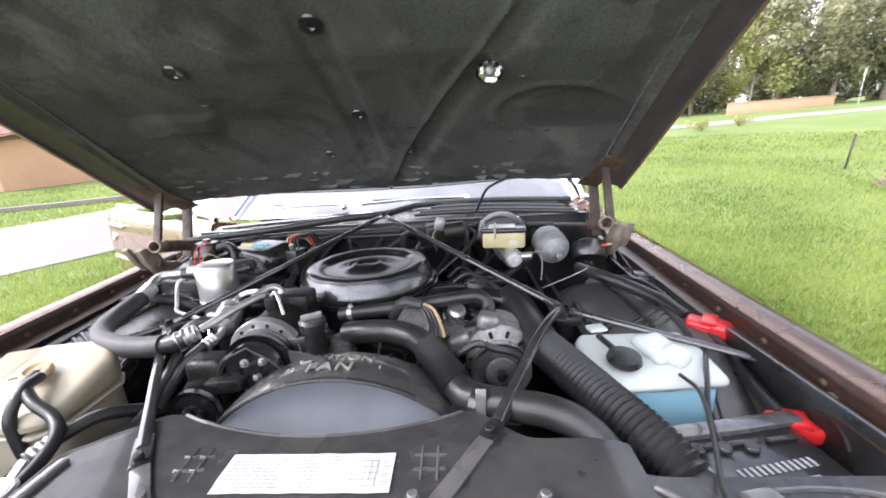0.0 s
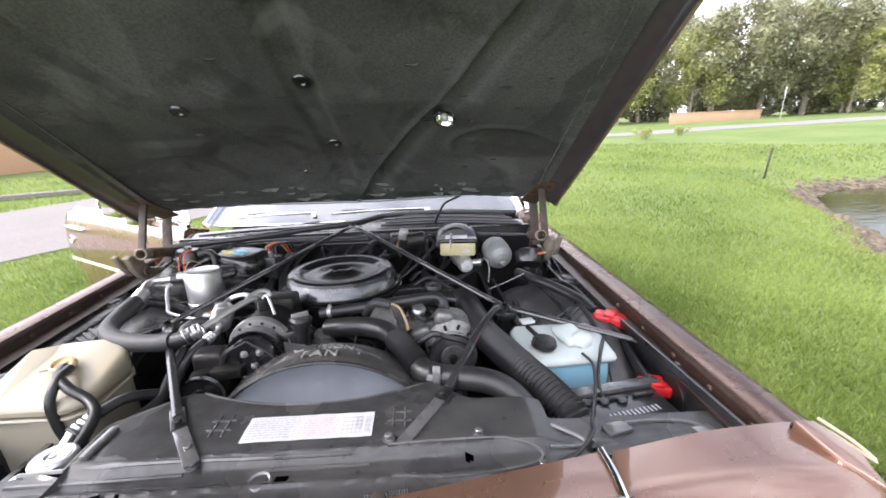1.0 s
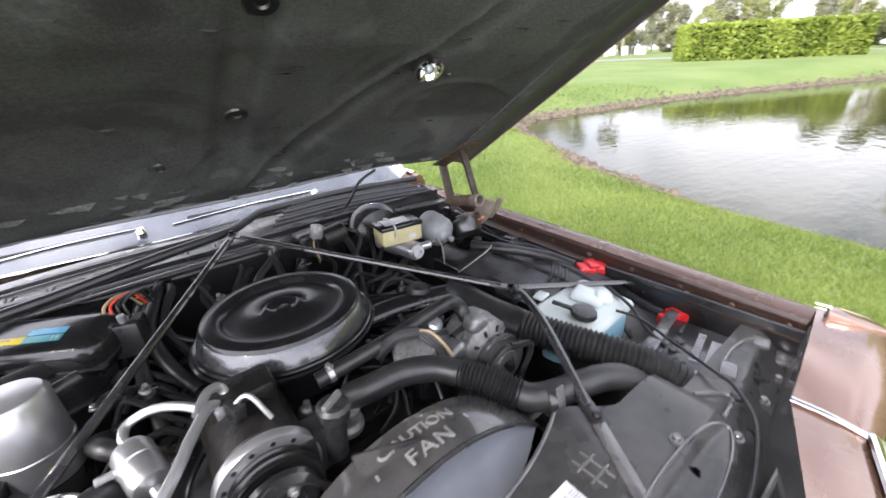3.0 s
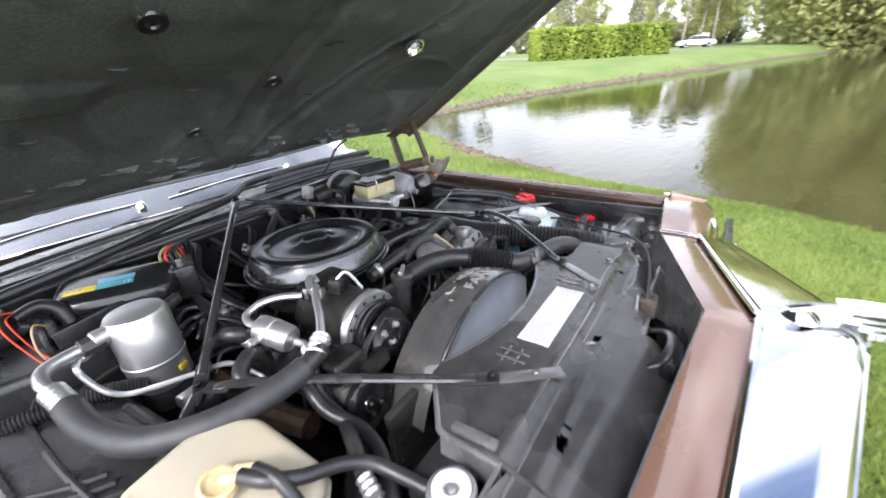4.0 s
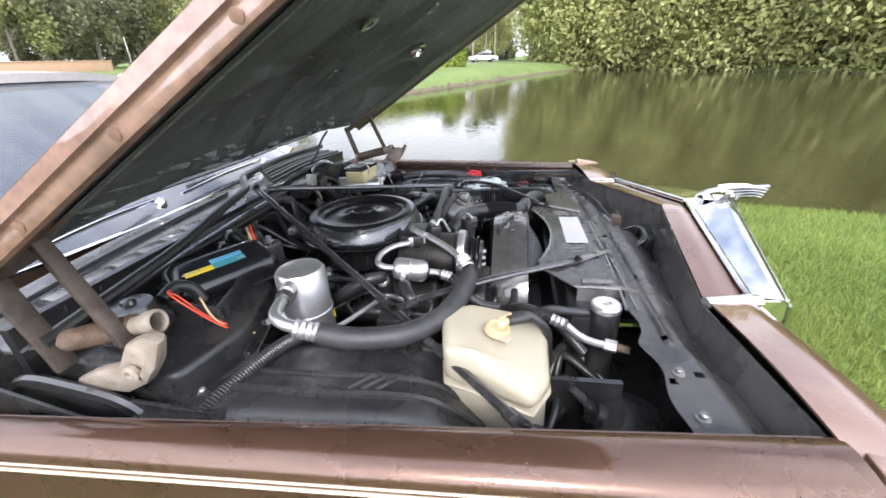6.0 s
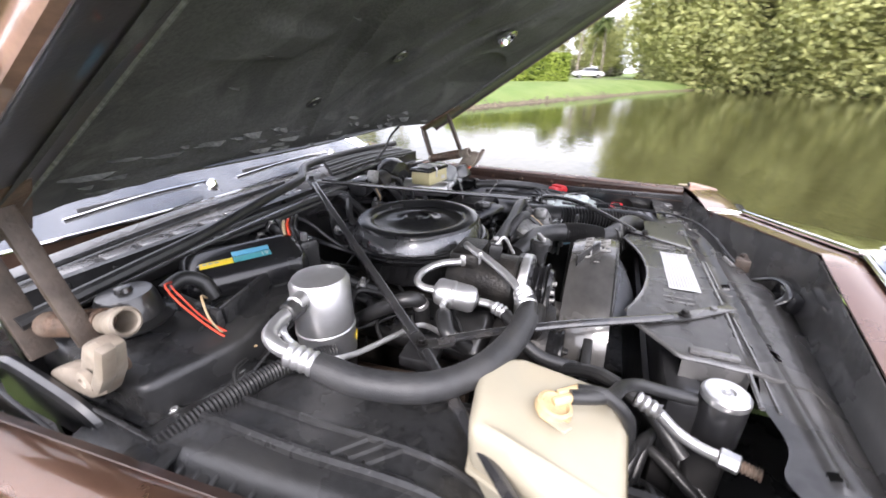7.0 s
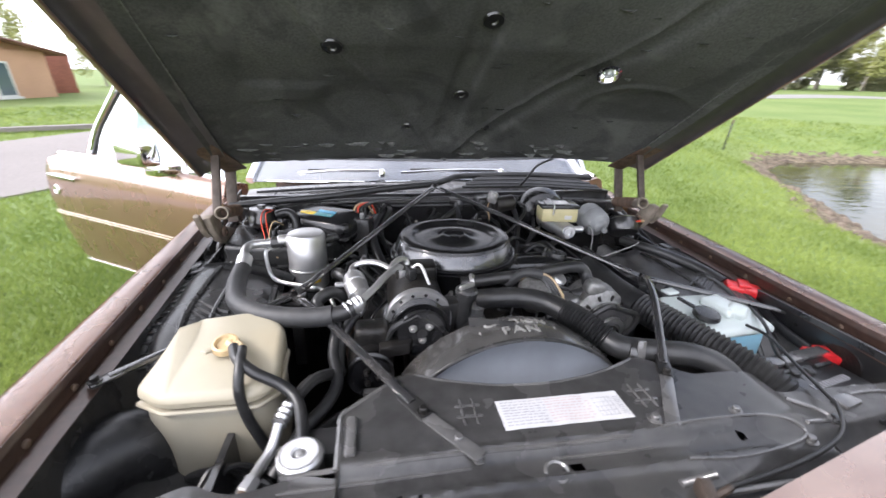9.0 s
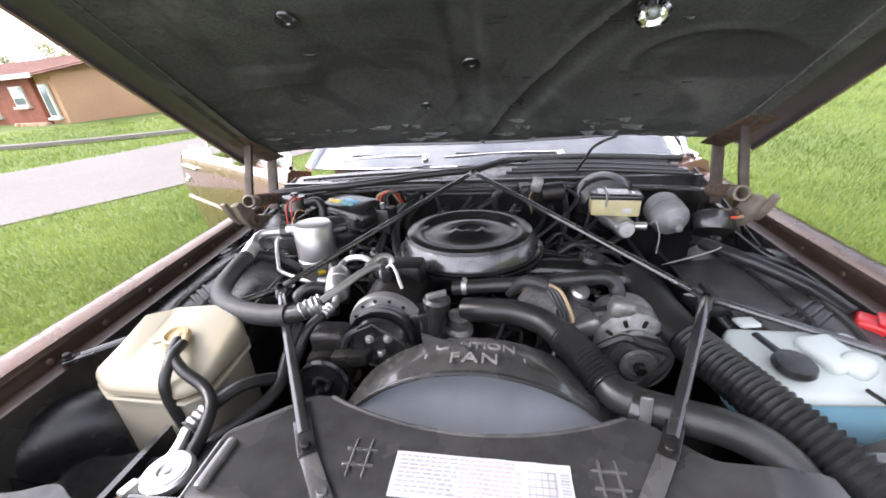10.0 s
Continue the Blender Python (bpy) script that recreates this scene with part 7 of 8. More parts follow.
def egr():
    v = thing("egr_valve", "grey dome-shaped valve with a bundle of wires", "valve", (0.17, 0.73, 0.9))
    part("body", lathe(B(), [(0, 0), (0.030, 0), (0.030, 0.04), (0.045, 0.05), (0.047, 0.062), (0.040, 0.075), (0, 0.078)], (0.165, 0.75, 0.885), (-0.05, -0.3, 1), 26, False), M["cast"], v)
    for k, (dx, dy) in enumerate(((0, 0), (0.008, 0.003), (0.016, -0.002), (-0.008, 0.004))):
        part("wire", tube(B(), [(0.105 + dx, 0.77 + dy, 0.955), (0.14 + dx, 0.75 + dy, 0.985), (0.185 + dx, 0.735, 0.975), (0.205 + dx, 0.705, 0.945), (0.21 + dx, 0.69, 0.925)], 0.0045, 6, 7), M["rubber"] if k != 2 else M["tan_wire"], v)
    part("sheath", tube(B(), [(0.10, 0.78, 0.94), (0.135, 0.755, 0.985), (0.18, 0.74, 0.983)], 0.013, 10, 6), M["foam"], v)
    s = thing("choke_stove", "small round chrome can beside the hoses", "valve", (0.255, 0.80, 0.92))
    part("can", lathe(B(), [(0, 0), (0.020, 0), (0.022, 0.004), (0.022, 0.030), (0.016, 0.036), (0, 0.037)], (0.250, 0.80, 0.92), (0.2, -0.5, 1), 22, False), M["alu_br"], s)
    part("stem", cyl(B(), (0.25, 0.80, 0.89), (0.25, 0.80, 0.92), 0.008, 10), M["grease"], s)


egr()

hose("air_hose", [(-0.03, 0.79, 0.945), (0.05, 0.785, 0.955), (0.166, 0.784, 0.966), (0.27, 0.787, 0.978), (0.312, 0.786, 0.977), (0.330, 0.775, 0.955), (0.318, 0.745, 0.925), (0.275, 0.74, 0.912)], 0.0165, "black bent rubber air hose across the engine", clamps=(0.06,), n=8)
hose("breather_hose", [(0.16, 0.96, 0.90), (0.25, 0.92, 0.905), (0.33, 0.885, 0.915)], 0.014, "short black breather hose")


def radiator_hose():
    h = thing("radiator_hose", "thick black upper radiator hose with a ribbed section", "hose", (0.24, 0.5, 0.9))
    part("engine_end", tube(B(), [(0.002, 0.730, 0.925), (0.05, 0.712, 0.936), (0.11, 0.701, 0.939), (0.165, 0.670, 0.938), (0.198, 0.624, 0.935)], 0.0265, 18, 8), M["rubber"], h)
    part("ribbed_section", ribbed(B(), [(0.196, 0.628, 0.935), (0.224, 0.578, 0.930), (0.254, 0.526, 0.915)], 0.0275, 0.0078, 0.13, 20), M["rubber"], h)
    part("radiator_end", tube(B(), [(0.252, 0.531, 0.916), (0.268, 0.507, 0.912), (0.300, 0.488, 0.912), (0.350, 0.466, 0.916), (0.400, 0.446, 0.918), (0.442, 0.424, 0.908), (0.472, 0.398, 0.882), (0.480, 0.372, 0.840)], 0.0265, 18, 8), M["rubber"], h)
    part("clamp", cyl(B(), (0.282, 0.489, 0.908), (0.296, 0.481, 0.907), 0.0285, 20, 0.001), M["black"], h)
    part("clip", box(B(), (0.018, 0.005, 0.085), (0.292, 0.458, 0.908), (-14, 0, -10), 0.002), M["black_dusty"], h)
    part("clip_foot", box(B(), (0.020, 0.035, 0.004), (0.296, 0.436, 0.905), (0, 0, -10), 0.001), M["black_dusty"], h)


radiator_hose()


def intake_duct():
    d = thing("intake_duct", "large black corrugated fresh-air duct", "duct", (0.46, 0.6, 0.88))
    part("smooth_end", tube(B(), [(0.385, 0.90, 0.925), (0.412, 0.86, 0.915), (0.425, 0.78, 0.905), (0.435, 0.71, 0.903), (0.440, 0.665, 0.902)], 0.040, 20, 8), M["rubber"], d)
    part("corrugated_tube", ribbed(B(), [(0.440, 0.672, 0.904), (0.472, 0.590, 0.899), (0.512, 0.495, 0.890), (0.546, 0.425, 0.878), (0.572, 0.372, 0.858), (0.582, 0.335, 0.815)], 0.037, 0.0112, 0.085, 24), M["rubber"], d)


intake_duct()


M["rod"] = mat("shiny_black_rod_paint", (0.028, 0.028, 0.030), 0.24, 0.1, 0.2, 40, 0.03, 200, 0.45, (0.11, 0.10, 0.09), 25, 0.4)


def braces():
    apex, bl, br = (-0.016, 1.388, 1.083), (-0.469, 0.793, 0.936), (0.513, 0.780, 0.938)
    group = "body brace rods"

    def rod(a, b, end=0.03, lift=0.0):
        a, b = Vector(a), Vector(b)
        d = (b - a).normalized()
        t = thing("brace_rod", "black painted steel brace rod with flattened ends", "brace", tuple(a), group)
        part("rod", tube(B(), [a + d * end, a.lerp(b, 0.14) + Vector((0, 0, lift * 0.7)), a.lerp(b, 0.45) + Vector((0, 0, lift)), a.lerp(b, 0.8) + Vector((0, 0, lift * 0.35)), b - d * end], 0.0095, 10, 5, flat=0.8), M["rod"], t)
        for p, q in ((a, a + d * (end * 1.6)), (b - d * (end * 1.6), b)):
            m = (p + q) / 2
            ang = math.degrees(math.atan2(d.x, d.y))
            part("flattened_end", box(B(), (0.026, (q - p).length + 0.02, 0.006), m, (math.degrees(math.asin(d.z)), 0, -ang), 0.002), M["black"], t)
        bolt(t, tuple(a + Vector((0, 0, 0.004))), (0, 0, 1), 0.007, M["grease"])
        bolt(t, tuple(b + Vector((0, 0, 0.004))), (0, 0, 1), 0.007, M["grease"])
        return t

    rod(apex, bl)
    rod(apex, br)
    t = rod(bl, (-0.188, 0.350, 0.932), 0.03, 0.012)
    part("foot_strap", box(B(), (0.024, 0.125, 0.004), (-0.152, 0.304, 0.931), (0, 0, 38), 0.001), M["black_dusty"], t)
    bolt(t, (-0.116, 0.258, 0.922), r=0.006, material=M["black_dusty"])
    t = rod(br, (0.301, 0.396, 0.921), 0.03, 0.040)
    part("foot_strap", box(B(), (0.024, 0.145, 0.004), (0.264, 0.340, 0.921), (0, 0, -33), 0.001), M["black_dusty"], t)
    bolt(t, (0.228, 0.284, 0.912), r=0.006, material=M["black_dusty"])
    rod(bl, (-0.758, 0.505, 0.932), 0.02)
    rod(br, (0.838, 0.602, 0.898), 0.02)
    for s, p in ((-1, bl), (1, br)):
        k = thing("brace_bracket", "black steel bracket joining the brace rods", "bracket", (p[0], p[1], 0.85), group)
        part("plate", prism(B(), [(p[0] - 0.03, p[1] - 0.035), (p[0] + 0.03, p[1] - 0.03), (p[0] + 0.025, p[1] + 0.035), (p[0] - 0.035, p[1] + 0.03)], p[2] - 0.03, p[2] - 0.006, 0.005), M["black"], k)
        part("post", box(B(), (0.03, 0.02, 0.18), (p[0], p[1], p[2] - 0.12), (0, 0, 0), 0.004), M["black"], k)
    bolt(support, (0.64, 0.19, 0.90), r=0.01, material=M["black_dusty"])


braces()


# ---- fan shroud with raised lettering, sticker ----
def shroud():
    s = thing("fan_shroud", "black plastic fan shroud with raised warning letters", "fan shroud", (0, 0.46, 0.85))
    R, cz, X, Y = 0.29, 0.682, 0.036, 0.018

    def arc(a):
        return (X + R * math.sin(a), cz + R * math.cos(a))

    A = 0.785
    W = 1.22
    hump = part("arch", sheet(B(), 40, 6, lambda u, v: (arc(-W + 2 * W * u)[0], Y + 0.462 + 0.105 * v, arc(-W + 2 * W * u)[1] - 0.018 * v * v - 0.006 * (1 - v) ** 4), -0.004), M["shroud"], s)

    def face(u, v):
        a = -A + 2 * A * u
        x, zt = arc(a)
        k = math.cos(a * math.pi / (2 * A))
        zb = arc(A)[1] - 0.048 * k - 0.006
        return (x, Y + 0.460 + 0.012 * math.sin(math.pi * v) * k - 0.055 * v * v * k, zt - 0.004 + (zb - zt + 0.004) * v)

    part("face", sheet(B(), 40, 10, face, 0.003), M["satin"], s, "smooth dished black face, sky sheen in its colour")
    part("rim", tube(B(), [(arc(-A + 2 * A * i / 24)[0], Y + 0.461, arc(-A + 2 * A * i / 24)[1] - 0.004) for i in range(25)], 0.0045, 8, 2), M["plastic"], s)
    part("back_panel", sheet(B(), 40, 2, lambda u, v: (arc(-A + 2 * A * u)[0], Y + 0.560 + 0.01 * v, arc(-A + 2 * A * u)[1] - 0.02 - 0.30 * v), 0.004), M["plastic"], s)
    part("backing", box(B(), (0.66, 0.02, 0.30), (X, Y + 0.500, 0.695), (0, 0, 0), 0.005), M["plastic"], s)
    for q in (1, -1):
        part("tick", box(B(), (0.004, 0.020, 0.004), (X + q * 0.083, Y + 0.502, cz + math.sqrt(R * R - 0.083**2) - 0.0015), (0, q * 14, 0), 0.001), M["text"], s)
    for word, y, size in (("CAUTION", 0.520, 0.032), ("FAN", 0.478, 0.040)):
        cu = bpy.data.curves.new("lettering", "FONT")
        cu.body, cu.size, cu.extrude, cu.align_x = word, size, 0.002, "CENTER"
        cu.space_character = 1.15 if word == "FAN" else 0.95
        tmp = bpy.data.objects.new("lettering", cu)
        scene.collection.objects.link(tmp)
        me = bpy.data.meshes.new_from_object(tmp)
        bpy.data.objects.remove(tmp)
        bm = B()
        bm.from_mesh(me)
        bpy.data.meshes.remove(me)
        for v in bm.verts:
            x, yy = v.co.x, y + v.co.y * 0.9
            t = (yy - 0.462) / 0.105
            zz = cz + math.sqrt(R * R - x * x) - 0.018 * t * t + v.co.z + 0.0055
            v.co = (X + x, Y + yy, zz)
        part("lettering", bm, M["text"], s, "raised worn letters", smooth=0)


M["shroud"] = mat("worn_black_shroud", (0.048, 0.047, 0.046), 0.26, 0.0, 0.22, 30, 0.08, 300, 0.4, (0.125, 0.118, 0.108), 6, 0.55)
# blue-grey base colour stands for the sky's sheen on the black shroud face
M["satin"] = mat("sky_sheen_moulding", (0.165, 0.178, 0.20), 0.24, 0.0, 0.10, 14, 0.05, 300, 0.25, (0.11, 0.11, 0.11), 5, 0.3)
shroud()


def sticker():
    s = thing("emission_sticker", "creased white printed sticker on the radiator support", "sticker", (0.03, 0.325, 0.916), moved=(0.036, 0.010, 0.0))

    def zt(x, y):
        return support_z(x + 0.036, y + 0.010) + 0.0025 + 0.0012 * noise.noise(Vector((x * 40, y * 40, 0)))

    part("paper", sheet(B(), 40, 12, lambda u, v: (-0.097 + 0.230 * u, 0.290 + 0.064 * v, zt(-0.097 + 0.230 * u, 0.290 + 0.064 * v)), 0.0006), M["white"], s)
    rng = random.Random(4)
    for col in range(2):
        bm, x0 = B(), -0.090 + 0.080 * col
        for row in range(9):
            y = 0.348 - 0.0062 * row
            x = x0
            while x < x0 + 0.072:
                w = rng.uniform(0.004, 0.013)
                box(bm, (min(w, x0 + 0.076 - x), 0.0022, 0.0004), (x + w / 2, y, zt(x, y) + 0.0004))
                x += w + 0.0025
        part("print", bm, M["ink"] if col == 0 else M["ink_red"], s, "", smooth=0)
    bm = B()
    for i in range(5):
        box(bm, (0.036, 0.0010, 0.0004), (0.095, 0.300 + 0.010 * i, zt(0.095, 0.30 + 0.01 * i) + 0.0004))
        box(bm, (0.0010, 0.042, 0.0004), (0.079 + 0.008 * i, 0.320, zt(0.1, 0.32) + 0.0004))
    part("diagram", bm, M["ink"], s, smooth=0)
    bm = B()
    for i in range(11):
        box(bm, (0.011, 0.0014 + 0.0008 * (i % 3), 0.0004), (0.124, 0.298 + 0.0042 * i, zt(0.144, 0.3) + 0.0004))
    part("barcode", bm, M["ink"], s, smooth=0)


sticker()


# ---- coolant tank, radiator neck, hoses ----
def coolant_tank():
    t = thing("coolant_tank", "yellowed translucent plastic coolant tank with a stained cap", "tank", (-0.57, 0.57, 0.74))
    lid = [(-0.696, 0.490), (-0.638, 0.456), (-0.478, 0.452), (-0.446, 0.483), (-0.454, 0.618), (-0.486, 0.657), (-0.541, 0.668), (-0.636, 0.650), (-0.652, 0.597)]
    tops = [0.928, 0.918, 0.918, 0.930, 0.956, 0.966, 0.972, 0.972, 0.966]
    mx, my = -0.566, 0.549

    def ring(k):
        return [(mx + (x - mx) * k, my + (y - my) * k) for x, y in lid]

    part("upper_shell", prism(B(), lid, 0.892, 0.95, 0.018, 4, tops), M["tank"], t)
    part("seam", prism(B(), ring(1.015), 0.884, 0.892, 0.003, 1), M["tank"], t)
    part("lower_shell", prism(B(), ring(0.955), 0.71, 0.886, 0.02, 3), M["tank_low"], t)
    c = part("cap", lathe(B(), [(0, 0), (0.024, 0), (0.026, 0.004), (0.024, 0.014), (0.019, 0.016), (0.016, 0.010), (0, 0.009)], (-0.553, 0.556, 0.952), (0, -0.24, 1), 26, False), M["amber"], t, "brown-stained filler cap")
    part("tab", box(B(), (0.016, 0.030, 0.005), (-0.578, 0.543, 0.957), (-12, 0, -35), 0.002), M["tank"], c)
    for k in range(2):
        part("outlet", cyl(B(), (-0.548 + 0.018 * k, 0.556 - 0.004 * k, 0.962), (-0.530 + 0.018 * k, 0.530 - 0.004 * k, 0.966), 0.007, 10, 0.001), M["amber"], c)


coolant_tank()


def radiator_neck():
    x, y = -0.380, 0.312
    n = thing("filler_neck", "silver radiator cap on a dark filler neck", "radiator filler", (x, y, 0.82))
    part("neck", lathe(B(), [(0, 0), (0.034, 0), (0.034, 0.07), (0.030, 0.078), (0, 0.078)], (x, y, 0.828), (0, 0, 1), 28, False), M["black"], n)
    part("tank_end", box(B(), (0.07, 0.06, 0.36), (x, y + 0.005, 0.66), (0, 0, 0), 0.02, 3), M["black"], n)
    part("cap", lathe(B(), [(0.034, 0.0), (0.035, 0.004), (0.034, 0.010), (0.030, 0.0135), (0.012, 0.0135), (0.010, 0.011), (0, 0.011)], (x, y, 0.906), (0, 0, 1), 36, False), M["alu_br"], n)
    part("cap_label", lathe(B(), [(0.012, 0.0), (0.012, 0.0012), (0.027, 0.0012), (0.027, 0.0)], (x, y, 0.9195), (0, 0, 1), 32, False), M["white"], n, "round white paper label")
    part("rivet", lathe(B(), [(0, 0), (0.006, 0), (0.005, 0.004), (0, 0.005)], (x, y, 0.917), (0, 0, 1), 12, False), M["alu"], n)


radiator_neck()
hose("overflow_hose", [(-0.532, 0.535, 0.965), (-0.515, 0.500, 0.962), (-0.482, 0.478, 0.945), (-0.435, 0.462, 0.925), (-0.405, 0.435, 0.912), (-0.392, 0.395, 0.900), (-0.384, 0.350, 0.893)], 0.0105, "black rubber overflow hose from tank to radiator")
hose("vent_hose", [(-0.515, 0.528, 0.965), (-0.508, 0.490, 0.962), (-0.506, 0.457, 0.930), (-0.500, 0.450, 0.88), (-0.482, 0.447, 0.82), (-0.455, 0.445, 0.74)], 0.0095, "dark rubber hose running down the tank")
hose("lower_hose", [(-0.352, 0.66, 0.925), (-0.358, 0.60, 0.885), (-0.345, 0.53, 0.868), (-0.36, 0.47, 0.865), (-0.40, 0.41, 0.858), (-0.44, 0.36, 0.82)], 0.0125, "black rubber hose looping past the pulley")
hose("heater_hose", [(-0.39, 0.735, 0.89), (-0.41, 0.765, 0.925), (-0.375, 0.79, 0.94), (-0.345, 0.80, 0.915), (-0.34, 0.80, 0.86)], 0.016, "short looped black heater hose")
hose("lower_radiator_hose", [(-0.42, 0.50, 0.70), (-0.36, 0.56, 0.72), (-0.25, 0.66, 0.68), (-0.1, 0.70, 0.68)], 0.024, "thick black lower radiator hose")
for _k in range(3):
    hose("oil_cooler_line", [(-0.50 + 0.03 * _k, 0.46 - 0.02 * _k, 0.74), (-0.45 + 0.03 * _k, 0.44 - 0.02 * _k, 0.79), (-0.40 + 0.03 * _k, 0.40 - 0.02 * _k, 0.78), (-0.44 + 0.02 * _k, 0.30, 0.72)], 0.010, "black rubber line beside the radiator")


def condenser_line():
    l = thing("condenser_line", "silver pipe with a crimped rubber joint at the radiator", "pipe", (-0.42, 0.40, 0.88))
    part("pipe", tube(B(), [(-0.432, 0.405, 0.890), (-0.440, 0.375, 0.868), (-0.452, 0.345, 0.862), (-0.462, 0.31, 0.862)], 0.009, 10, 6), M["alu_br"], l)
    part("crimp", ribbed(B(), [(-0.420, 0.438, 0.898), (-0.432, 0.405, 0.890)], 0.013, 0.011, 0.10, 16), M["alu_br"], l)
    part("nut", cyl(B(), (-0.457, 0.325, 0.862), (-0.465, 0.30, 0.862), 0.014, 6, 0.002), M["alu_br"], l)
    part("hose", tube(B(), [(-0.34, 0.58, 0.85), (-0.385, 0.50, 0.90), (-0.420, 0.438, 0.898)], 0.012, 10, 6), M["rubber"], l)
    part("threads", ribbed(B(), [(-0.464, 0.302, 0.862), (-0.472, 0.275, 0.862)], 0.009, 0.005, 0.1, 12), M["rust"], l)


condenser_line()


# ---- washer tank, battery, red connectors ----
def washer_tank():
    t = thing("washer_tank", "milky white washer bottle filled with blue fluid", "tank", (0.66, 0.62, 0.74), moved=(-0.036, 0.014, 0.02))
    out = [(0.575, 0.528), (0.790, 0.540), (0.788, 0.660), (0.770, 0.695), (0.560, 0.700), (0.540, 0.67), (0.550, 0.548)]
    part("top_shell", prism(B(), out, 0.848, 0.886, 0.013, 3, [0.870, 0.872, 0.888, 0.892, 0.892, 0.888, 0.874]), M["white_pl"], t)
    part("fluid_body", prism(B(), [(0.592, 0.540), (0.776, 0.550), (0.772, 0.65), (0.755, 0.68), (0.575, 0.685), (0.56, 0.66), (0.570, 0.555)], 0.735, 0.852, 0.014, 3), M["blue_pl"], t, "milky plastic showing the blue fluid inside")
    part("hump", box(B(), (0.070, 0.085, 0.026), (0.695, 0.625, 0.890), (4, 0, 15), 0.012, 3), M["white_pl"], t)
    part("hump", box(B(), (0.05, 0.05, 0.035), (0.715, 0.595, 0.890), (4, 0, 35), 0.016, 3), M["white_pl"], t)
    c = part("cap", lathe(B(), [(0, 0), (0.030, 0), (0.033, 0.006), (0.030, 0.016), (0.012, 0.019), (0, 0.018)], (0.612, 0.585, 0.886), (0.05, -0.12, 1), 24, False), M["plastic"], t, "black filler cap")
    part("strap", box(B(), (0.013, 0.070, 0.008), (0.599, 0.628, 0.900), (6, 0, 18), 0.003), M["plastic"], c)
    part("tab", box(B(), (0.04, 0.03, 0.008), (0.600, 0.705, 0.898), (0, 0, 10), 0.003), M["white_pl"], t)


washer_tank()


def battery():
    b = thing("battery", "black car battery with side labels and a hold-down", "battery", (0.66, 0.4, 0.66), moved=(-0.018, -0.014, 0.048))
    part("case", box(B(), (0.26, 0.17, 0.18), (0.68, 0.405, 0.71), (0, 0, 4), 0.008), M["plastic"], b)
    part("lid", box(B(), (0.262, 0.172, 0.022), (0.68, 0.405, 0.8060), (0, 0, 4), 0.006), M["black"], b)
    part("hold_down", box(B(), (0.29, 0.028, 0.012), (0.68, 0.47, 0.8210), (0, 0, 8), 0.003), M["black_dusty"], b)
    part("label", box(B(), (0.055, 0.050, 0.0012), (0.605, 0.372, 0.8185), (0, 0, 10), 0.0003), M["white"], b, "scuffed white label")
    part("label", box(B(), (0.135, 0.022, 0.0012), (0.700, 0.358, 0.8187), (0, 0, 10), 0.0003), M["ink"], b, "worn grey label strip")
    bm = B()
    for i in range(12):
        box(bm, (0.004, 0.016, 0.0012), (0.665 + 0.010 * i, 0.384 + 0.0018 * i, 0.8185), (0, 0, 10))
    part("print", bm, M["ink"], b, smooth=0)
    for i in range(4):
        part("rib", box(B(), (0.05, 0.010, 0.008), (0.58 + 0.062 * i, 0.428 + 0.006 * i, 0.820), (0, 0, 8), 0.003), M["plastic"], b)
    for i in range(3):
        part("vent_cap", cyl(B(), (0.63 + 0.04 * i, 0.43, 0.817), (0.63 + 0.04 * i, 0.43, 0.825), 0.011, 16, 0.002), M["plastic"], b)


battery()


def red_boot(at, turn, size=1.0):
    r = thing("terminal_cover", "bright red plastic cable terminal cover", "cover", at, "red terminal covers")
    m = pose(*at, 0, 0, turn)
    for dx, w in ((0.0, 0.052), (0.042, 0.045)):
        bm = box(B(), (w * size, 0.05 * size, 0.036 * size), (dx * size, 0, 0.0), (0, 6, 0), 0.009 * size, 3)
        bm.transform(m)
        part("shell", bm, M["red"], r)
    bm = box(B(), (0.030, 0.052 * size, 0.010), (0.02, 0, 0.02 * size), (0, 0, 0), 0.003)
    bm.transform(m)
    part("ridge", bm, M["red"], r)


red_boot((0.795, 0.735, 0.905), -35)
red_boot((0.785, 0.480, 0.852), -20, 0.8)
hose("battery_cable", [(0.62, 1.05, 0.95), (0.66, 0.96, 0.952), (0.72, 0.90, 0.938), (0.765, 0.83, 0.925), (0.785, 0.765, 0.912)], 0.0165, "thick black taped battery cable", "cable")
hose("battery_cable", [(0.80, 0.72, 0.90), (0.815, 0.66, 0.88), (0.81, 0.58, 0.86), (0.80, 0.50, 0.855)], 0.012, "black battery cable between red covers", "cable")
hose("battery_cable", [(0.70, 1.02, 0.93), (0.77, 0.95, 0.93), (0.79, 0.85, 0.92), (0.80, 0.76, 0.905)], 0.008, "thin black cable along the wing", "cable")
hose("hood_lamp_wire", [(0.755, 0.64, 0.90), (0.70, 0.545, 0.905), (0.66, 0.46, 0.875), (0.655, 0.36, 0.858), (0.66, 0.27, 0.875), (0.63, 0.24, 0.905)], 0.0045, "thin black wire drooping over the battery", "wire")
hose("latch_cable", [(0.662, 0.560, 0.90), (0.662, 0.50, 0.905), (0.622, 0.40, 0.905), (0.575, 0.31, 0.915), (0.560, 0.275, 0.914), (0.50, 0.225, 0.912), (0.40, 0.196, 0.908), (0.28, 0.180, 0.902), (0.19, 0.172, 0.902)], 0.0036, "thin black bonnet release cable on the support", "cable")


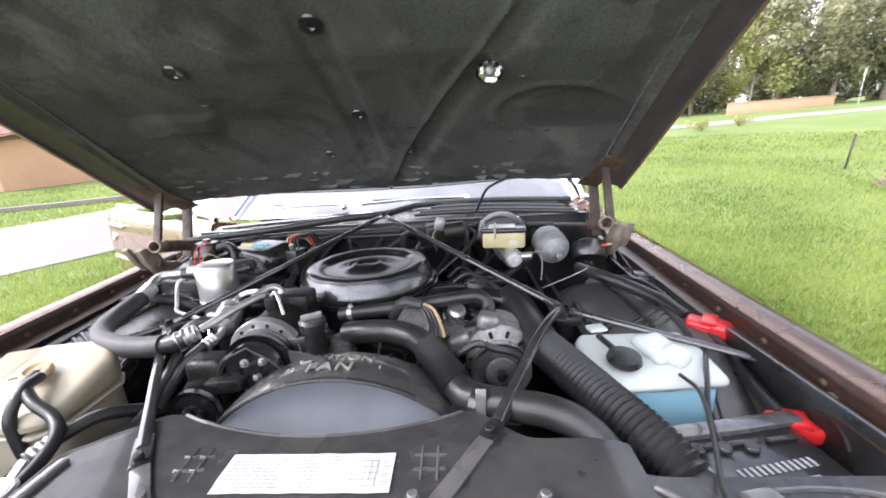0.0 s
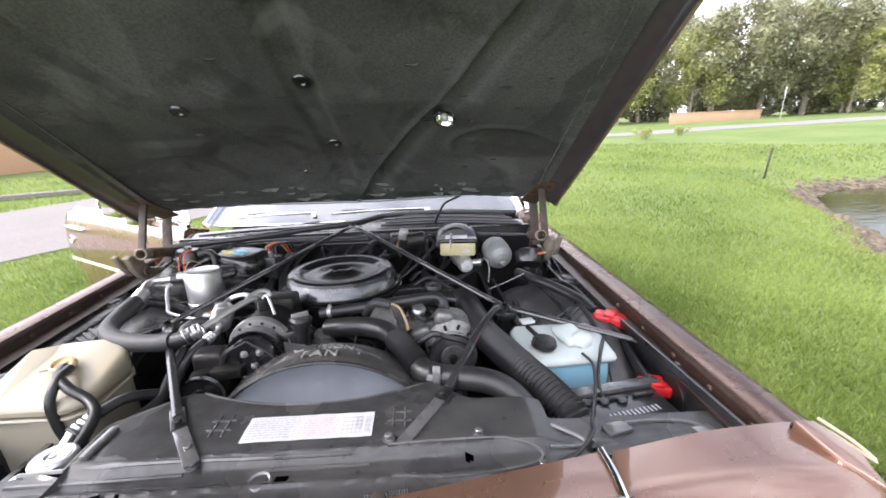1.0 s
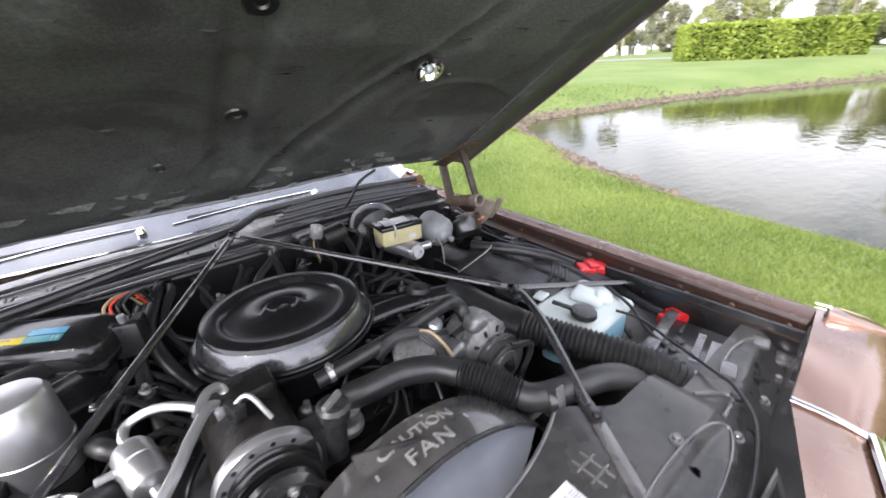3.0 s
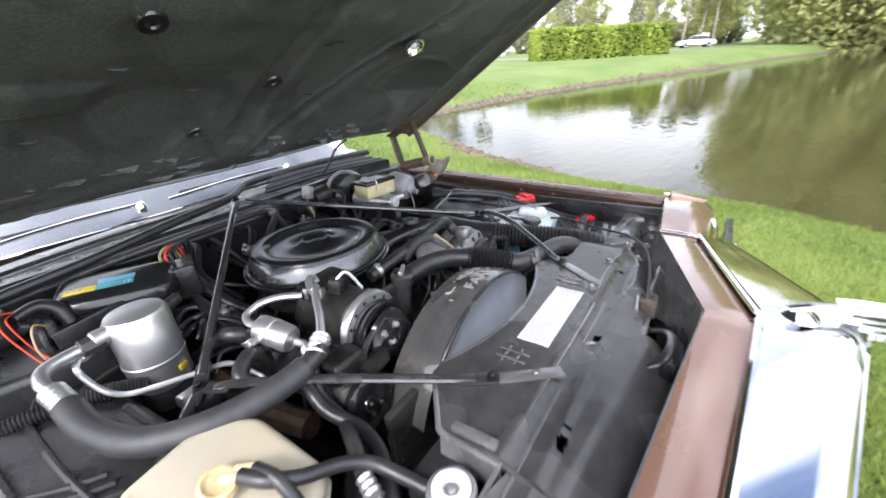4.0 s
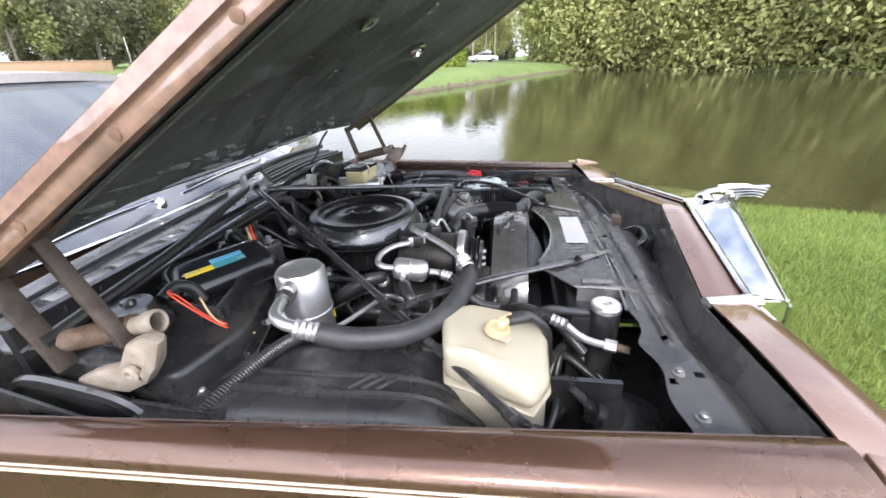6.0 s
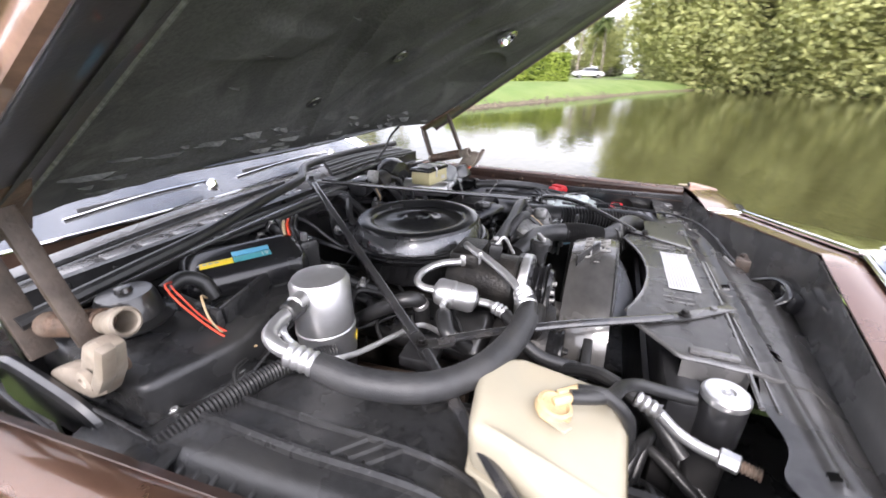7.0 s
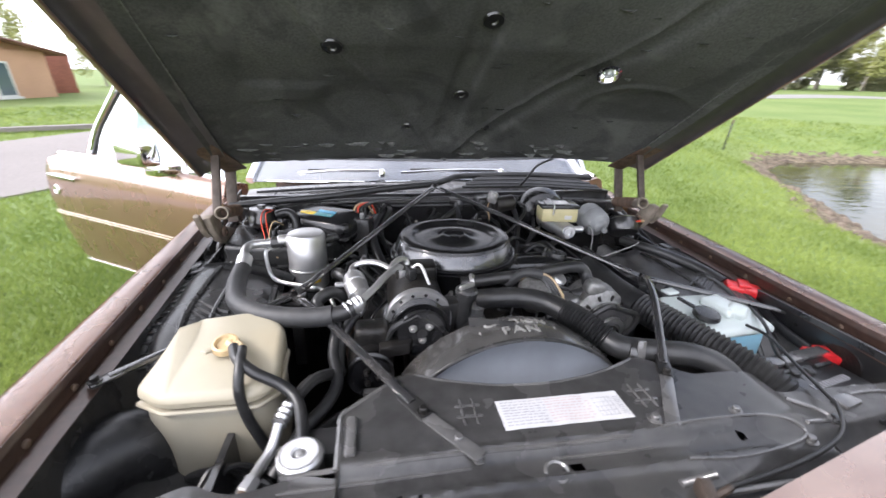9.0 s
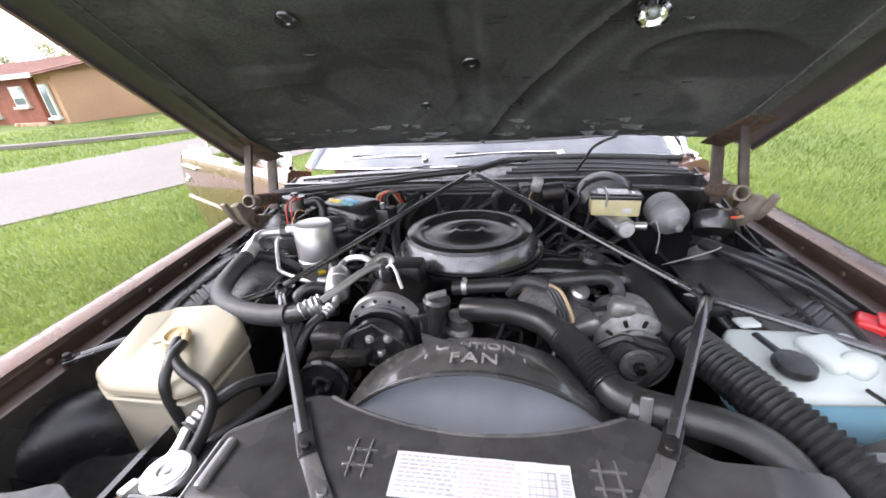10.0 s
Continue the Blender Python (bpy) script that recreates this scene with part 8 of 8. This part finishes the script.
def latch():
    l = thing("hood_latch", "dusty stamped steel bonnet latch on the support", "latch", (0.12, 0.16, 0.85))
    part("plate", prism(B(), [(0.03, 0.150), (0.19, 0.158), (0.225, 0.180), (0.15, 0.205), (0.04, 0.195)], 0.872, 0.896, 0.005), M["black_dusty"], l)
    part("hoop", tube(B(), [(0.010, 0.150, 0.886), (0.015, 0.120, 0.912), (0.055, 0.108, 0.922), (0.105, 0.118, 0.915), (0.135, 0.155, 0.890)], 0.009, 10, 8, flat=0.5), M["black"], l)
    part("mouth", box(B(), (0.085, 0.030, 0.040), (0.055, 0.104, 0.893), (14, 0, 4), 0.006), M["gloss"], l, "dark latch opening")
    part("slot", box(B(), (0.020, 0.020, 0.035), (0.045, 0.116, 0.862), (10, 0, 4), 0.003), M["gloss"], l)
    part("lever", prism(B(), [(0.175, 0.150), (0.195, 0.150), (0.205, 0.178), (0.185, 0.185)], 0.890, 0.925, 0.004), M["arm"], l, "rust-stained release lever")
    part("hook", tube(B(), [(0.205, 0.168, 0.892), (0.222, 0.164, 0.918), (0.214, 0.158, 0.926), (0.196, 0.156, 0.920)], 0.005, 8, 6), M["arm"], l)
    part("spring", ribbed(B(), [(0.17, 0.188, 0.905), (0.235, 0.196, 0.902)], 0.006, 0.004, 0.2, 10), M["black_dusty"], l)


latch()


# ---- heater case, blower, ignition box ----
def heater_case():
    h = thing("heater_case", "black moulded heater case on the bulkhead", "heater case", (-0.55, 1.25, 0.7))
    part("case", prism(B(), [(-0.745, 1.115), (-0.60, 1.075), (-0.40, 1.13), (-0.34, 1.20), (-0.34, 1.405), (-0.745, 1.405)], 0.70, 0.965, 0.018, 3, [0.962, 0.965, 0.955, 0.95, 0.985, 0.99]), M["plastic"], h)
    part("flange", prism(B(), [(-0.755, 1.105), (-0.60, 1.064), (-0.395, 1.12), (-0.33, 1.195), (-0.33, 1.405), (-0.755, 1.405)], 0.885, 0.897, 0.003, 1), M["plastic"], h)
    part("rib", box(B(), (0.16, 0.014, 0.05), (-0.50, 1.16, 0.972), (0, 0, 14), 0.005), M["plastic"], h)
    part("rib", box(B(), (0.012, 0.14, 0.05), (-0.58, 1.20, 0.975), (0, 0, -6), 0.005), M["plastic"], h)
    b = part("blower_motor", lathe(B(), [(0, 0), (0.062, 0), (0.064, 0.006), (0.050, 0.012), (0.045, 0.046), (0.040, 0.056), (0.014, 0.058), (0.012, 0.066), (0.005, 0.068), (0, 0.068)], (-0.650, 1.27, 0.985), (0, 0, 1), 32, False), M["black"], h, "round black blower motor")
    part("cooling_tube", tube(B(), [(-0.60, 1.25, 1.02), (-0.56, 1.25, 1.028), (-0.535, 1.235, 1.01), (-0.53, 1.22, 0.975)], 0.014, 12, 6), M["rubber"], b)
    for i in range(4):
        bolt(h, (-0.72 + 0.11 * i, 1.098 - 0.012 * (i % 2), 0.899), r=0.006, material=M["alu"])


heater_case()


def control_box():
    c = thing("control_box", "black box with yellow, teal and blue stripe label", "control box", (-0.42, 1.25, 0.95))
    m = pose(-0.425, 1.245, 0.988, 14, 0, -33)

    def loc(bm):
        bm.transform(m)
        return bm

    part("case", loc(box(B(), (0.255, 0.135, 0.100), (0, -0.004, -0.003), (0, 0, 0), 0.040, 5)), M["gloss"], c)
    part("seam", loc(box(B(), (0.259, 0.139, 0.006), (0, -0.004, -0.012), (0, 0, 0), 0.002)), M["plastic"], c)
    part("yellow_stripe", loc(box(B(), (0.062, 0.018, 0.002), (-0.056, -0.024, 0.0475), (0, 0, 0), 0.0005)), M["yellow"], c)
    part("teal_stripe", loc(box(B(), (0.074, 0.018, 0.002), (0.013, -0.024, 0.0475), (0, 0, 0), 0.0005)), M["teal"], c)
    part("blue_stripe", loc(box(B(), (0.074, 0.016, 0.002), (0.013, -0.004, 0.0475), (0, 0, 0), 0.0005)), M["blue"], c)
    cu = bpy.data.curves.new("number", "FONT")
    cu.body, cu.size, cu.extrude = "19", 0.017, 0.0003
    tmp = bpy.data.objects.new("number", cu)
    scene.collection.objects.link(tmp)
    me = bpy.data.meshes.new_from_object(tmp)
    bpy.data.objects.remove(tmp)
    bm = B()
    bm.from_mesh(me)
    bpy.data.meshes.remove(me)
    bm.transform(pose(0.029, -0.031, 0.0488))
    part("number", loc(bm), M["white"], c, smooth=0)
    bm = B()
    for i in range(4):
        box(bm, (0.008, 0.004, 0.0008), (-0.088 + 0.011 * i, -0.022, 0.0488))
    part("print", loc(bm), M["ink"], c, smooth=0)


control_box()
hose("orange_wire", [(-0.60, 1.22, 1.045), (-0.622, 1.20, 1.052), (-0.628, 1.165, 1.03), (-0.615, 1.13, 0.985), (-0.600, 1.10, 0.955), (-0.575, 1.085, 0.94)], 0.0019, "bright orange wire looping over the heater case", "wire", M["orange_wire"])
hose("orange_wire", [(-0.605, 1.215, 1.042), (-0.616, 1.185, 1.04), (-0.608, 1.15, 0.995), (-0.592, 1.115, 0.96), (-0.572, 1.09, 0.937)], 0.0018, "second orange wire over the heater case", "wire", M["orange_wire"])
hose("tan_wire", [(-0.565, 1.19, 1.0), (-0.59, 1.165, 1.02), (-0.602, 1.135, 0.98), (-0.588, 1.095, 0.935), (-0.57, 1.08, 0.925)], 0.0022, "thin tan wire over the heater case", "wire", M["tan_wire"])


def ribbed_loom():
    l = thing("wiring_loom", "black corrugated wiring conduit along the wheelhouse", "conduit", (-0.68, 0.98, 0.9))
    part("conduit", ribbed(B(), [(-0.50, 0.965, 0.895), (-0.584, 1.000, 0.914), (-0.655, 1.020, 0.919), (-0.720, 1.036, 0.917), (-0.775, 1.050, 0.908), (-0.812, 1.056, 0.885)], 0.0155, 0.006, 0.09, 14), M["rubber"], l)
    part("strap", tube(B(), [(-0.66, 1.03, 0.915), (-0.64, 1.055, 0.93), (-0.60, 1.075, 0.92)], 0.0035, 6, 5), M["plastic"], l)


ribbed_loom()


# ---- brake master cylinder, booster, canister ----
def master_cylinder():
    m = thing("master_cylinder", "brake master cylinder with a yellowed fluid reservoir", "master cylinder", (0.435, 1.15, 0.95), moved=(-0.014, 0.012, 0.008))
    r = part("reservoir", box(B(), (0.135, 0.085, 0.052), (0.430, 1.165, 1.015), (0, 0, -8), 0.008, 2), M["beige_pl"], m, "yellowed nylon reservoir")
    part("lid", box(B(), (0.142, 0.092, 0.014), (0.430, 1.165, 1.046), (0, 0, -8), 0.005), M["gloss"], r)
    part("bail", tube(B(), [(0.395, 1.12, 1.02), (0.398, 1.125, 1.058), (0.405, 1.20, 1.058), (0.405, 1.212, 1.02)], 0.003, 6, 4), M["alu_br"], r)
    part("panel", box(B(), (0.085, 0.05, 0.003), (0.423, 1.165, 1.0545), (0, 0, -8), 0.001), M["alu_br"], r)
    part("mark", box(B(), (0.026, 0.002, 0.014), (0.455, 1.119, 1.008), (0, 0, -8), 0.0005), M["white"], r)
    part("cylinder", lathe(B(), [(0, 0), (0.026, 0), (0.030, 0.006), (0.030, 0.09), (0.036, 0.10), (0.036, 0.18), (0, 0.18)], (0.452, 1.095, 0.960), (-0.1, 1, 0), 26, False), M["alu_br"], m)
    part("end_plug", lathe(B(), [(0, 0), (0.021, 0), (0.021, 0.010), (0.014, 0.012), (0.008, 0.012), (0.006, 0.008), (0, 0.008)], (0.452, 1.096, 0.960), (0.1, -1, 0), 20, False), M["white"], m)
    part("port", cyl(B(), (0.475, 1.11, 0.965), (0.510, 1.10, 0.968), 0.012, 12, 0.002), M["alu_br"], m)
    part("brake_line", tube(B(), [(0.505, 1.10, 0.968), (0.525, 1.085, 0.985), (0.535, 1.07, 0.95), (0.53, 1.06, 0.90)], 0.0025, 8, 6), M["cast"], m)
    part("booster", lathe(B(), [(0, 0), (0.07, 0), (0.10, 0.012), (0.115, 0.04), (0.115, 0.07), (0.09, 0.10), (0, 0.10)], (0.44, 1.29, 0.955), (0, 1, 0), 36, False), M["gloss"], m)


master_cylinder()


def canister():
    c = thing("vacuum_canister", "dull grey domed metal canister near the brake booster", "canister", (0.59, 1.14, 0.93), moved=(-0.016, 0.025, 0.028))
    part("can", lathe(B(), [(0, 0), (0.010, 0), (0.022, 0.004), (0.026, 0.012), (0.046, 0.022), (0.052, 0.036), (0.052, 0.10), (0.046, 0.112), (0, 0.115)], (0.594, 1.095, 0.945), (-0.15, 1, 0.28), 32, False), M["grey_can"], c)
    part("nipple", cyl(B(), (0.594, 1.093, 0.945), (0.596, 1.075, 0.940), 0.010, 12, 0.002), M["grey_can"], c)
    part("band", lathe(B(), [(0.053, 0.06), (0.054, 0.062), (0.054, 0.070), (0.053, 0.072)], (0.594, 1.095, 0.945), (-0.15, 1, 0.28), 32, False), M["grey_can"], c)
    d = thing("cruise_servo", "black round servo with a cable near the hinge", "servo", (0.68, 1.15, 0.93))
    part("body", lathe(B(), [(0, 0), (0.05, 0), (0.055, 0.01), (0.055, 0.05), (0.04, 0.06), (0, 0.06)], (0.685, 1.14, 0.945), (0.1, 0.6, 0.8), 28, False), M["black"], d)
    part("dipstick", tube(B(), [(0.50, 0.985, 0.915), (0.555, 0.965, 0.945), (0.60, 0.95, 0.972), (0.618, 0.958, 0.978)], 0.002, 6, 4), M["cast"], d)
    part("post", cyl(B(), (0.655, 1.06, 0.92), (0.655, 1.06, 0.965), 0.014, 14, 0.003), M["plastic"], d)


canister()


# ---- hoses and wires at the bulkhead ----
def bulkhead():
    rng = random.Random(11)
    g = "bulkhead hoses"
    for i in range(16):
        x = -0.24 + 0.048 * i + rng.uniform(-0.02, 0.02)
        z = rng.uniform(0.93, 1.02)
        pts = [(x, 1.40, z), (x + rng.uniform(-0.05, 0.05), 1.33, z + rng.uniform(0.0, 0.05)), (x + rng.uniform(-0.10, 0.10), 1.25, z - rng.uniform(0.0, 0.06)), (x * 0.7 + rng.uniform(-0.04, 0.04), 1.16, 0.86)]
        hose("vacuum_hose", pts, rng.choice((0.006, 0.007, 0.009, 0.011)), "thin black vacuum hose at the bulkhead", group=g, n=6, seg=8)
    hose("heater_hose", [(-0.26, 1.40, 0.98), (-0.28, 1.30, 0.975), (-0.30, 1.18, 0.93), (-0.30, 1.05, 0.89), (-0.29, 0.95, 0.85)], 0.015, "black heater hose beside the air cleaner", clamps=(0.1,))
    hose("heater_hose", [(-0.21, 1.40, 1.0), (-0.24, 1.31, 0.99), (-0.27, 1.22, 0.955), (-0.25, 1.12, 0.90), (-0.215, 1.05, 0.86)], 0.016, "second black heater hose beside the air cleaner", clamps=(0.1,))
    hose("heater_hose", [(-0.36, 1.02, 0.86), (-0.375, 0.94, 0.92), (-0.36, 0.88, 0.95), (-0.335, 0.86, 0.93), (-0.33, 0.86, 0.86)], 0.0165, "black heater hose bending over", clamps=(0.75,))
    for k in range(5):
        hose("engine_harness", [(-0.62 + 0.05 * k, 1.36 + 0.008 * k, 1.022 + 0.004 * k), (-0.35, 1.385, 1.035 - 0.006 * k), (0.0, 1.39, 1.035 - 0.008 * k), (0.35, 1.38, 1.035 - 0.006 * k), (0.62, 1.36, 1.02)], 0.006 + 0.002 * (k % 3), "black wiring harness along the bulkhead", "harness", group=g, n=5, seg=8)
    for k in range(4):
        hose("fuel_line", [(0.19 + 0.02 * k, 1.12 - 0.03 * k, 0.885), (0.27 + 0.02 * k, 1.03 - 0.035 * k, 0.915), (0.36 + 0.02 * k, 0.98 - 0.03 * k, 0.905), (0.47, 0.96 - 0.02 * k, 0.86)], 0.005, "thin dark line beside the air cleaner", "pipe", group=g, n=6, seg=8)
    hose("grounding_cable", [(0.338, 1.37, 1.085), (0.350, 1.34, 1.12), (0.372, 1.322, 1.165), (0.40, 1.318, 1.185), (0.44, 1.317, 1.20)], 0.0045, "thin black cable rising to the bonnet", "cable")
    w = thing("wiper_motor", "black wiper motor with connectors on the bulkhead", "motor", (0.20, 1.34, 1.0))
    part("housing", box(B(), (0.10, 0.07, 0.06), (0.19, 1.345, 1.02), (0, 0, 10), 0.014, 3), M["plastic"], w)
    part("motor", lathe(B(), [(0, 0), (0.028, 0), (0.031, 0.006), (0.031, 0.07), (0.022, 0.078), (0, 0.08)], (0.215, 1.30, 1.025), (1, 0.1, 0.1), 22, False), M["grease"], w)
    part("connector", box(B(), (0.035, 0.03, 0.045), (0.20, 1.30, 1.055), (0, 15, 0), 0.006), M["cast"], w)
    for k in range(3):
        part("lead", tube(B(), [(0.18 + 0.01 * k, 1.30, 1.04), (0.165 + 0.01 * k, 1.275, 1.02), (0.175 + 0.006 * k, 1.265, 0.985), (0.185, 1.28, 0.96)], 0.003, 6, 6), M["tan_wire"] if k == 1 else M["rubber"], w)
    r = thing("relay_box", "black relay block with loose wires near the heater case", "relay", (-0.30, 1.22, 0.97))
    part("block", box(B(), (0.075, 0.06, 0.085), (-0.305, 1.20, 0.975), (0, 0, -20), 0.008), M["plastic"], r)
    part("screw", cyl(B(), (-0.302, 1.185, 1.018), (-0.302, 1.183, 1.036), 0.008, 10, 0.001), M["alu_br"], r)
    for k, c in enumerate(("tan_wire", "orange_wire", "rubber", "rubber")):
        part("lead", tube(B(), [(-0.33 + 0.014 * k, 1.21, 1.015), (-0.325 + 0.012 * k, 1.22, 1.05), (-0.29 + 0.015 * k, 1.25, 1.055), (-0.265 + 0.01 * k, 1.27, 1.01)], 0.0035, 6, 7), M[c], r)
    b = thing("loose_wires", "coiled tan wire ends beside the brake canister", "wire", (0.72, 1.2, 0.98))
    for k in range(3):
        part("wire", tube(B(), [(0.70 + 0.01 * k, 1.13, 0.99), (0.725 + 0.008 * k, 1.115, 1.0), (0.745, 1.13 + 0.006 * k, 0.995), (0.73, 1.155, 0.985), (0.705, 1.14, 0.98)], 0.0035, 6, 7), M["tan_wire"] if k else M["orange_wire"], b)


bulkhead()


# ---- small lines and fittings round the carburettor ----
def fender_seal():
    """A serrated rubber flap hanging along the inner wing; every third tooth is pale metal, standing for glints."""
    f = thing("inner_fender_seal", "serrated dark rubber seal along the inner wing", "seal", (-0.80, 0.65, 0.88))
    part("strip", box(B(), (0.006, 0.36, 0.014), (-0.795, 0.64, 0.888), (0, 0, 2), 0.002), M["rubber"], f)
    for i in range(9):
        y = 0.48 + 0.04 * i
        part("tooth", tube(B(), [(-0.792, y - 0.014, 0.884), (-0.770, y, 0.866), (-0.792, y + 0.014, 0.884)], 0.0022, 6, 3), M["alu"] if i % 3 == 1 else M["black_dusty"], f)


fender_seal()


def small_lines():
    rng = random.Random(23)
    g = "vacuum lines round the carburettor"
    for i in range(16):
        x = 0.02 + 0.022 * i
        y, z = 0.79 + rng.uniform(-0.05, 0.05), rng.uniform(0.885, 0.925)
        pts = [(x, y, z), (x + rng.uniform(-0.03, 0.05), y + rng.uniform(-0.05, 0.03), z + rng.uniform(0.0, 0.035)), (x + rng.uniform(-0.02, 0.09), y + rng.uniform(-0.06, 0.02), z - rng.uniform(0.0, 0.03)), (x + rng.uniform(-0.05, 0.05), y - 0.06, z - 0.06)]
        hose("vacuum_hose", pts, rng.choice((0.0035, 0.0045, 0.006)), "thin black vacuum hose beside the carburettor", group=g, n=6, seg=8)
    for i in range(12):
        y = 0.88 + 0.03 * i
        x, z = 0.24 + rng.uniform(-0.03, 0.06), rng.uniform(0.87, 0.93)
        pts = [(x, y, z), (x + 0.05, y + rng.uniform(-0.04, 0.04), z + rng.uniform(0.0, 0.03)), (x + 0.12, y + rng.uniform(-0.06, 0.06), z + rng.uniform(-0.02, 0.02)), (x + 0.18, y + rng.uniform(-0.05, 0.05), z - 0.05)]
        hose("vacuum_hose", pts, rng.choice((0.004, 0.005, 0.0075)), "thin black line beside the brake cylinder", group=g, n=6, seg=8)
    for i in range(10):
        y = 0.90 + 0.035 * i
        x, z = -0.26 - rng.uniform(0.0, 0.05), rng.uniform(0.86, 0.92)
        pts = [(x + 0.05, y - 0.03, z - 0.04), (x, y, z), (x - 0.05, y + rng.uniform(-0.03, 0.06), z + rng.uniform(-0.01, 0.03)), (x - 0.09, y + rng.uniform(0.0, 0.08), z - 0.03)]
        hose("vacuum_hose", pts, rng.choice((0.004, 0.006, 0.008)), "thin black line beside the air cleaner", group=g, n=6, seg=8)
    for i, (x, y, z) in enumerate(((-0.07, 0.77, 0.90), (0.06, 0.74, 0.90), (0.10, 0.82, 0.92), (-0.30, 1.04, 0.91), (0.30, 1.0, 0.92), (0.22, 0.86, 0.92), (-0.10, 1.24, 0.96), (0.12, 1.25, 0.97))):
        c = thing("vacuum_switch", "small dark switch with two pipe stubs on the engine", "switch", (x, y, z), g)
        part("body", lathe(B(), [(0, 0), (0.014, 0), (0.015, 0.006), (0.012, 0.018), (0.007, 0.022), (0.006, 0.034), (0, 0.034)], (x, y, z), (rng.uniform(-0.4, 0.4), rng.uniform(-0.5, 0.2), 1), 14, False), M["cast"] if i % 3 == 0 else M["plastic"], c)
        part("stub", cyl(B(), (x, y, z + 0.012), (x + 0.025, y - 0.012, z + 0.016), 0.004, 8, 0.001), M["plastic"], c)
        part("stub", cyl(B(), (x, y, z + 0.008), (x - 0.022, y - 0.014, z + 0.012), 0.004, 8, 0.001), M["plastic"], c)


small_lines()


# ---- left front corner ----
def corner_parts():
    d = thing("air_intake", "large black moulded air intake behind the headlamp", "air intake", (-0.70, 0.40, 0.72))
    part("elbow", tube(B(), [(-0.845, 0.27, 0.66), (-0.825, 0.33, 0.735), (-0.790, 0.40, 0.790), (-0.750, 0.455, 0.803), (-0.712, 0.495, 0.785), (-0.700, 0.515, 0.70)], 0.070, 24, 8), M["plastic"], d)
    part("branch", tube(B(), [(-0.845, 0.50, 0.80), (-0.80, 0.455, 0.800), (-0.76, 0.42, 0.790)], 0.050, 20, 8), M["plastic"], d)
    part("collar", tube(B(), [(-0.800, 0.375, 0.772), (-0.792, 0.390, 0.782)], 0.076, 24, 4), M["plastic"], d)
    h = thing("headlamp_bucket", "black round headlamp bucket with a plug", "headlamp", (-0.58, 0.33, 0.74))
    part("bucket", lathe(B(), [(0, 0), (0.025, 0), (0.030, -0.015), (0.06, -0.03), (0.075, -0.06), (0.08, -0.10)], (-0.565, 0.36, 0.775), (0.0, 0.8, 0.6), 28, False), M["plastic"], h)
    part("plug", box(B(), (0.03, 0.02, 0.02), (-0.565, 0.365, 0.785), (30, 0, 0), 0.004), M["black"], h)
    for k in range(3):
        part("lead", tube(B(), [(-0.57 + 0.01 * k, 0.37, 0.79), (-0.55 + 0.015 * k, 0.40, 0.81), (-0.52 + 0.02 * k, 0.41, 0.78), (-0.50, 0.42, 0.70)], 0.005, 6, 6), M["rubber"], h)
    for k in range(4):
        hose("harness_branch", [(-0.48 + 0.02 * k, 0.30, 0.66), (-0.50 + 0.02 * k, 0.36 + 0.02 * k, 0.74), (-0.56, 0.43, 0.74 + 0.01 * k), (-0.66, 0.48, 0.70)], 0.008, "black wire bundle in the dark corner", "harness", n=6, seg=8)
    p = thing("headlamp_bucket", "black round headlamp bucket behind the battery", "headlamp", (0.58, 0.2, 0.7))
    part("bucket", lathe(B(), [(0, 0), (0.025, 0), (0.030, -0.015), (0.06, -0.03), (0.075, -0.06), (0.08, -0.10)], (0.60, 0.27, 0.72), (0.0, 0.8, 0.6), 28, False), M["plastic"], p)
    part("plug", box(B(), (0.03, 0.02, 0.02), (0.60, 0.275, 0.728), (30, 0, 0), 0.004), M["black"], p)


corner_parts()


# ---- grass blades on the near lawn, thinning with distance ----
def grass():
    rng = np.random.default_rng(12)
    n = 780000
    r = np.exp(rng.uniform(math.log(0.95), math.log(21.0), n))
    a = rng.uniform(0, 2 * np.pi, n)
    x, y = 0.1 + r * np.cos(a), 0.9 + r * np.sin(a)
    keep = (pond_distance(x, y) > 0.35) & ~((np.abs(x) < 0.93) & (y > -0.1) & (y < 4.9)) & (street_side(x, y) > STREET[2] / 2 + 0.05)
    x, y, r = x[keep], y[keep], r[keep]
    z = ground_z(x, y)
    n = len(x)
    a = rng.uniform(0, 2 * np.pi, n)
    hh = 0.052 * (1 + r / 22) * rng.uniform(0.55, 1.25, n)
    w = 0.0075 * (1 + r / 6.0)
    lean = rng.normal(size=(n, 2)) * 0.5 * hh[:, None]
    dx, dy = np.cos(a) * w * 0.5, np.sin(a) * w * 0.5
    v = np.empty((n, 3, 3))
    v[:, 0] = np.column_stack([x - dx, y - dy, z - 0.01])
    v[:, 1] = np.column_stack([x + dx, y + dy, z - 0.01])
    v[:, 2] = np.column_stack([x + lean[:, 0], y + lean[:, 1], z + hh])
    v = v.reshape(-1, 3)
    ob = new("grass", mesh_arrays("grass", v, np.arange(len(v)).reshape(-1, 3), M["blade"]))
    tagged(ob, "short mown green grass blades over the lawn", "grass", "", "stuff")


grass()
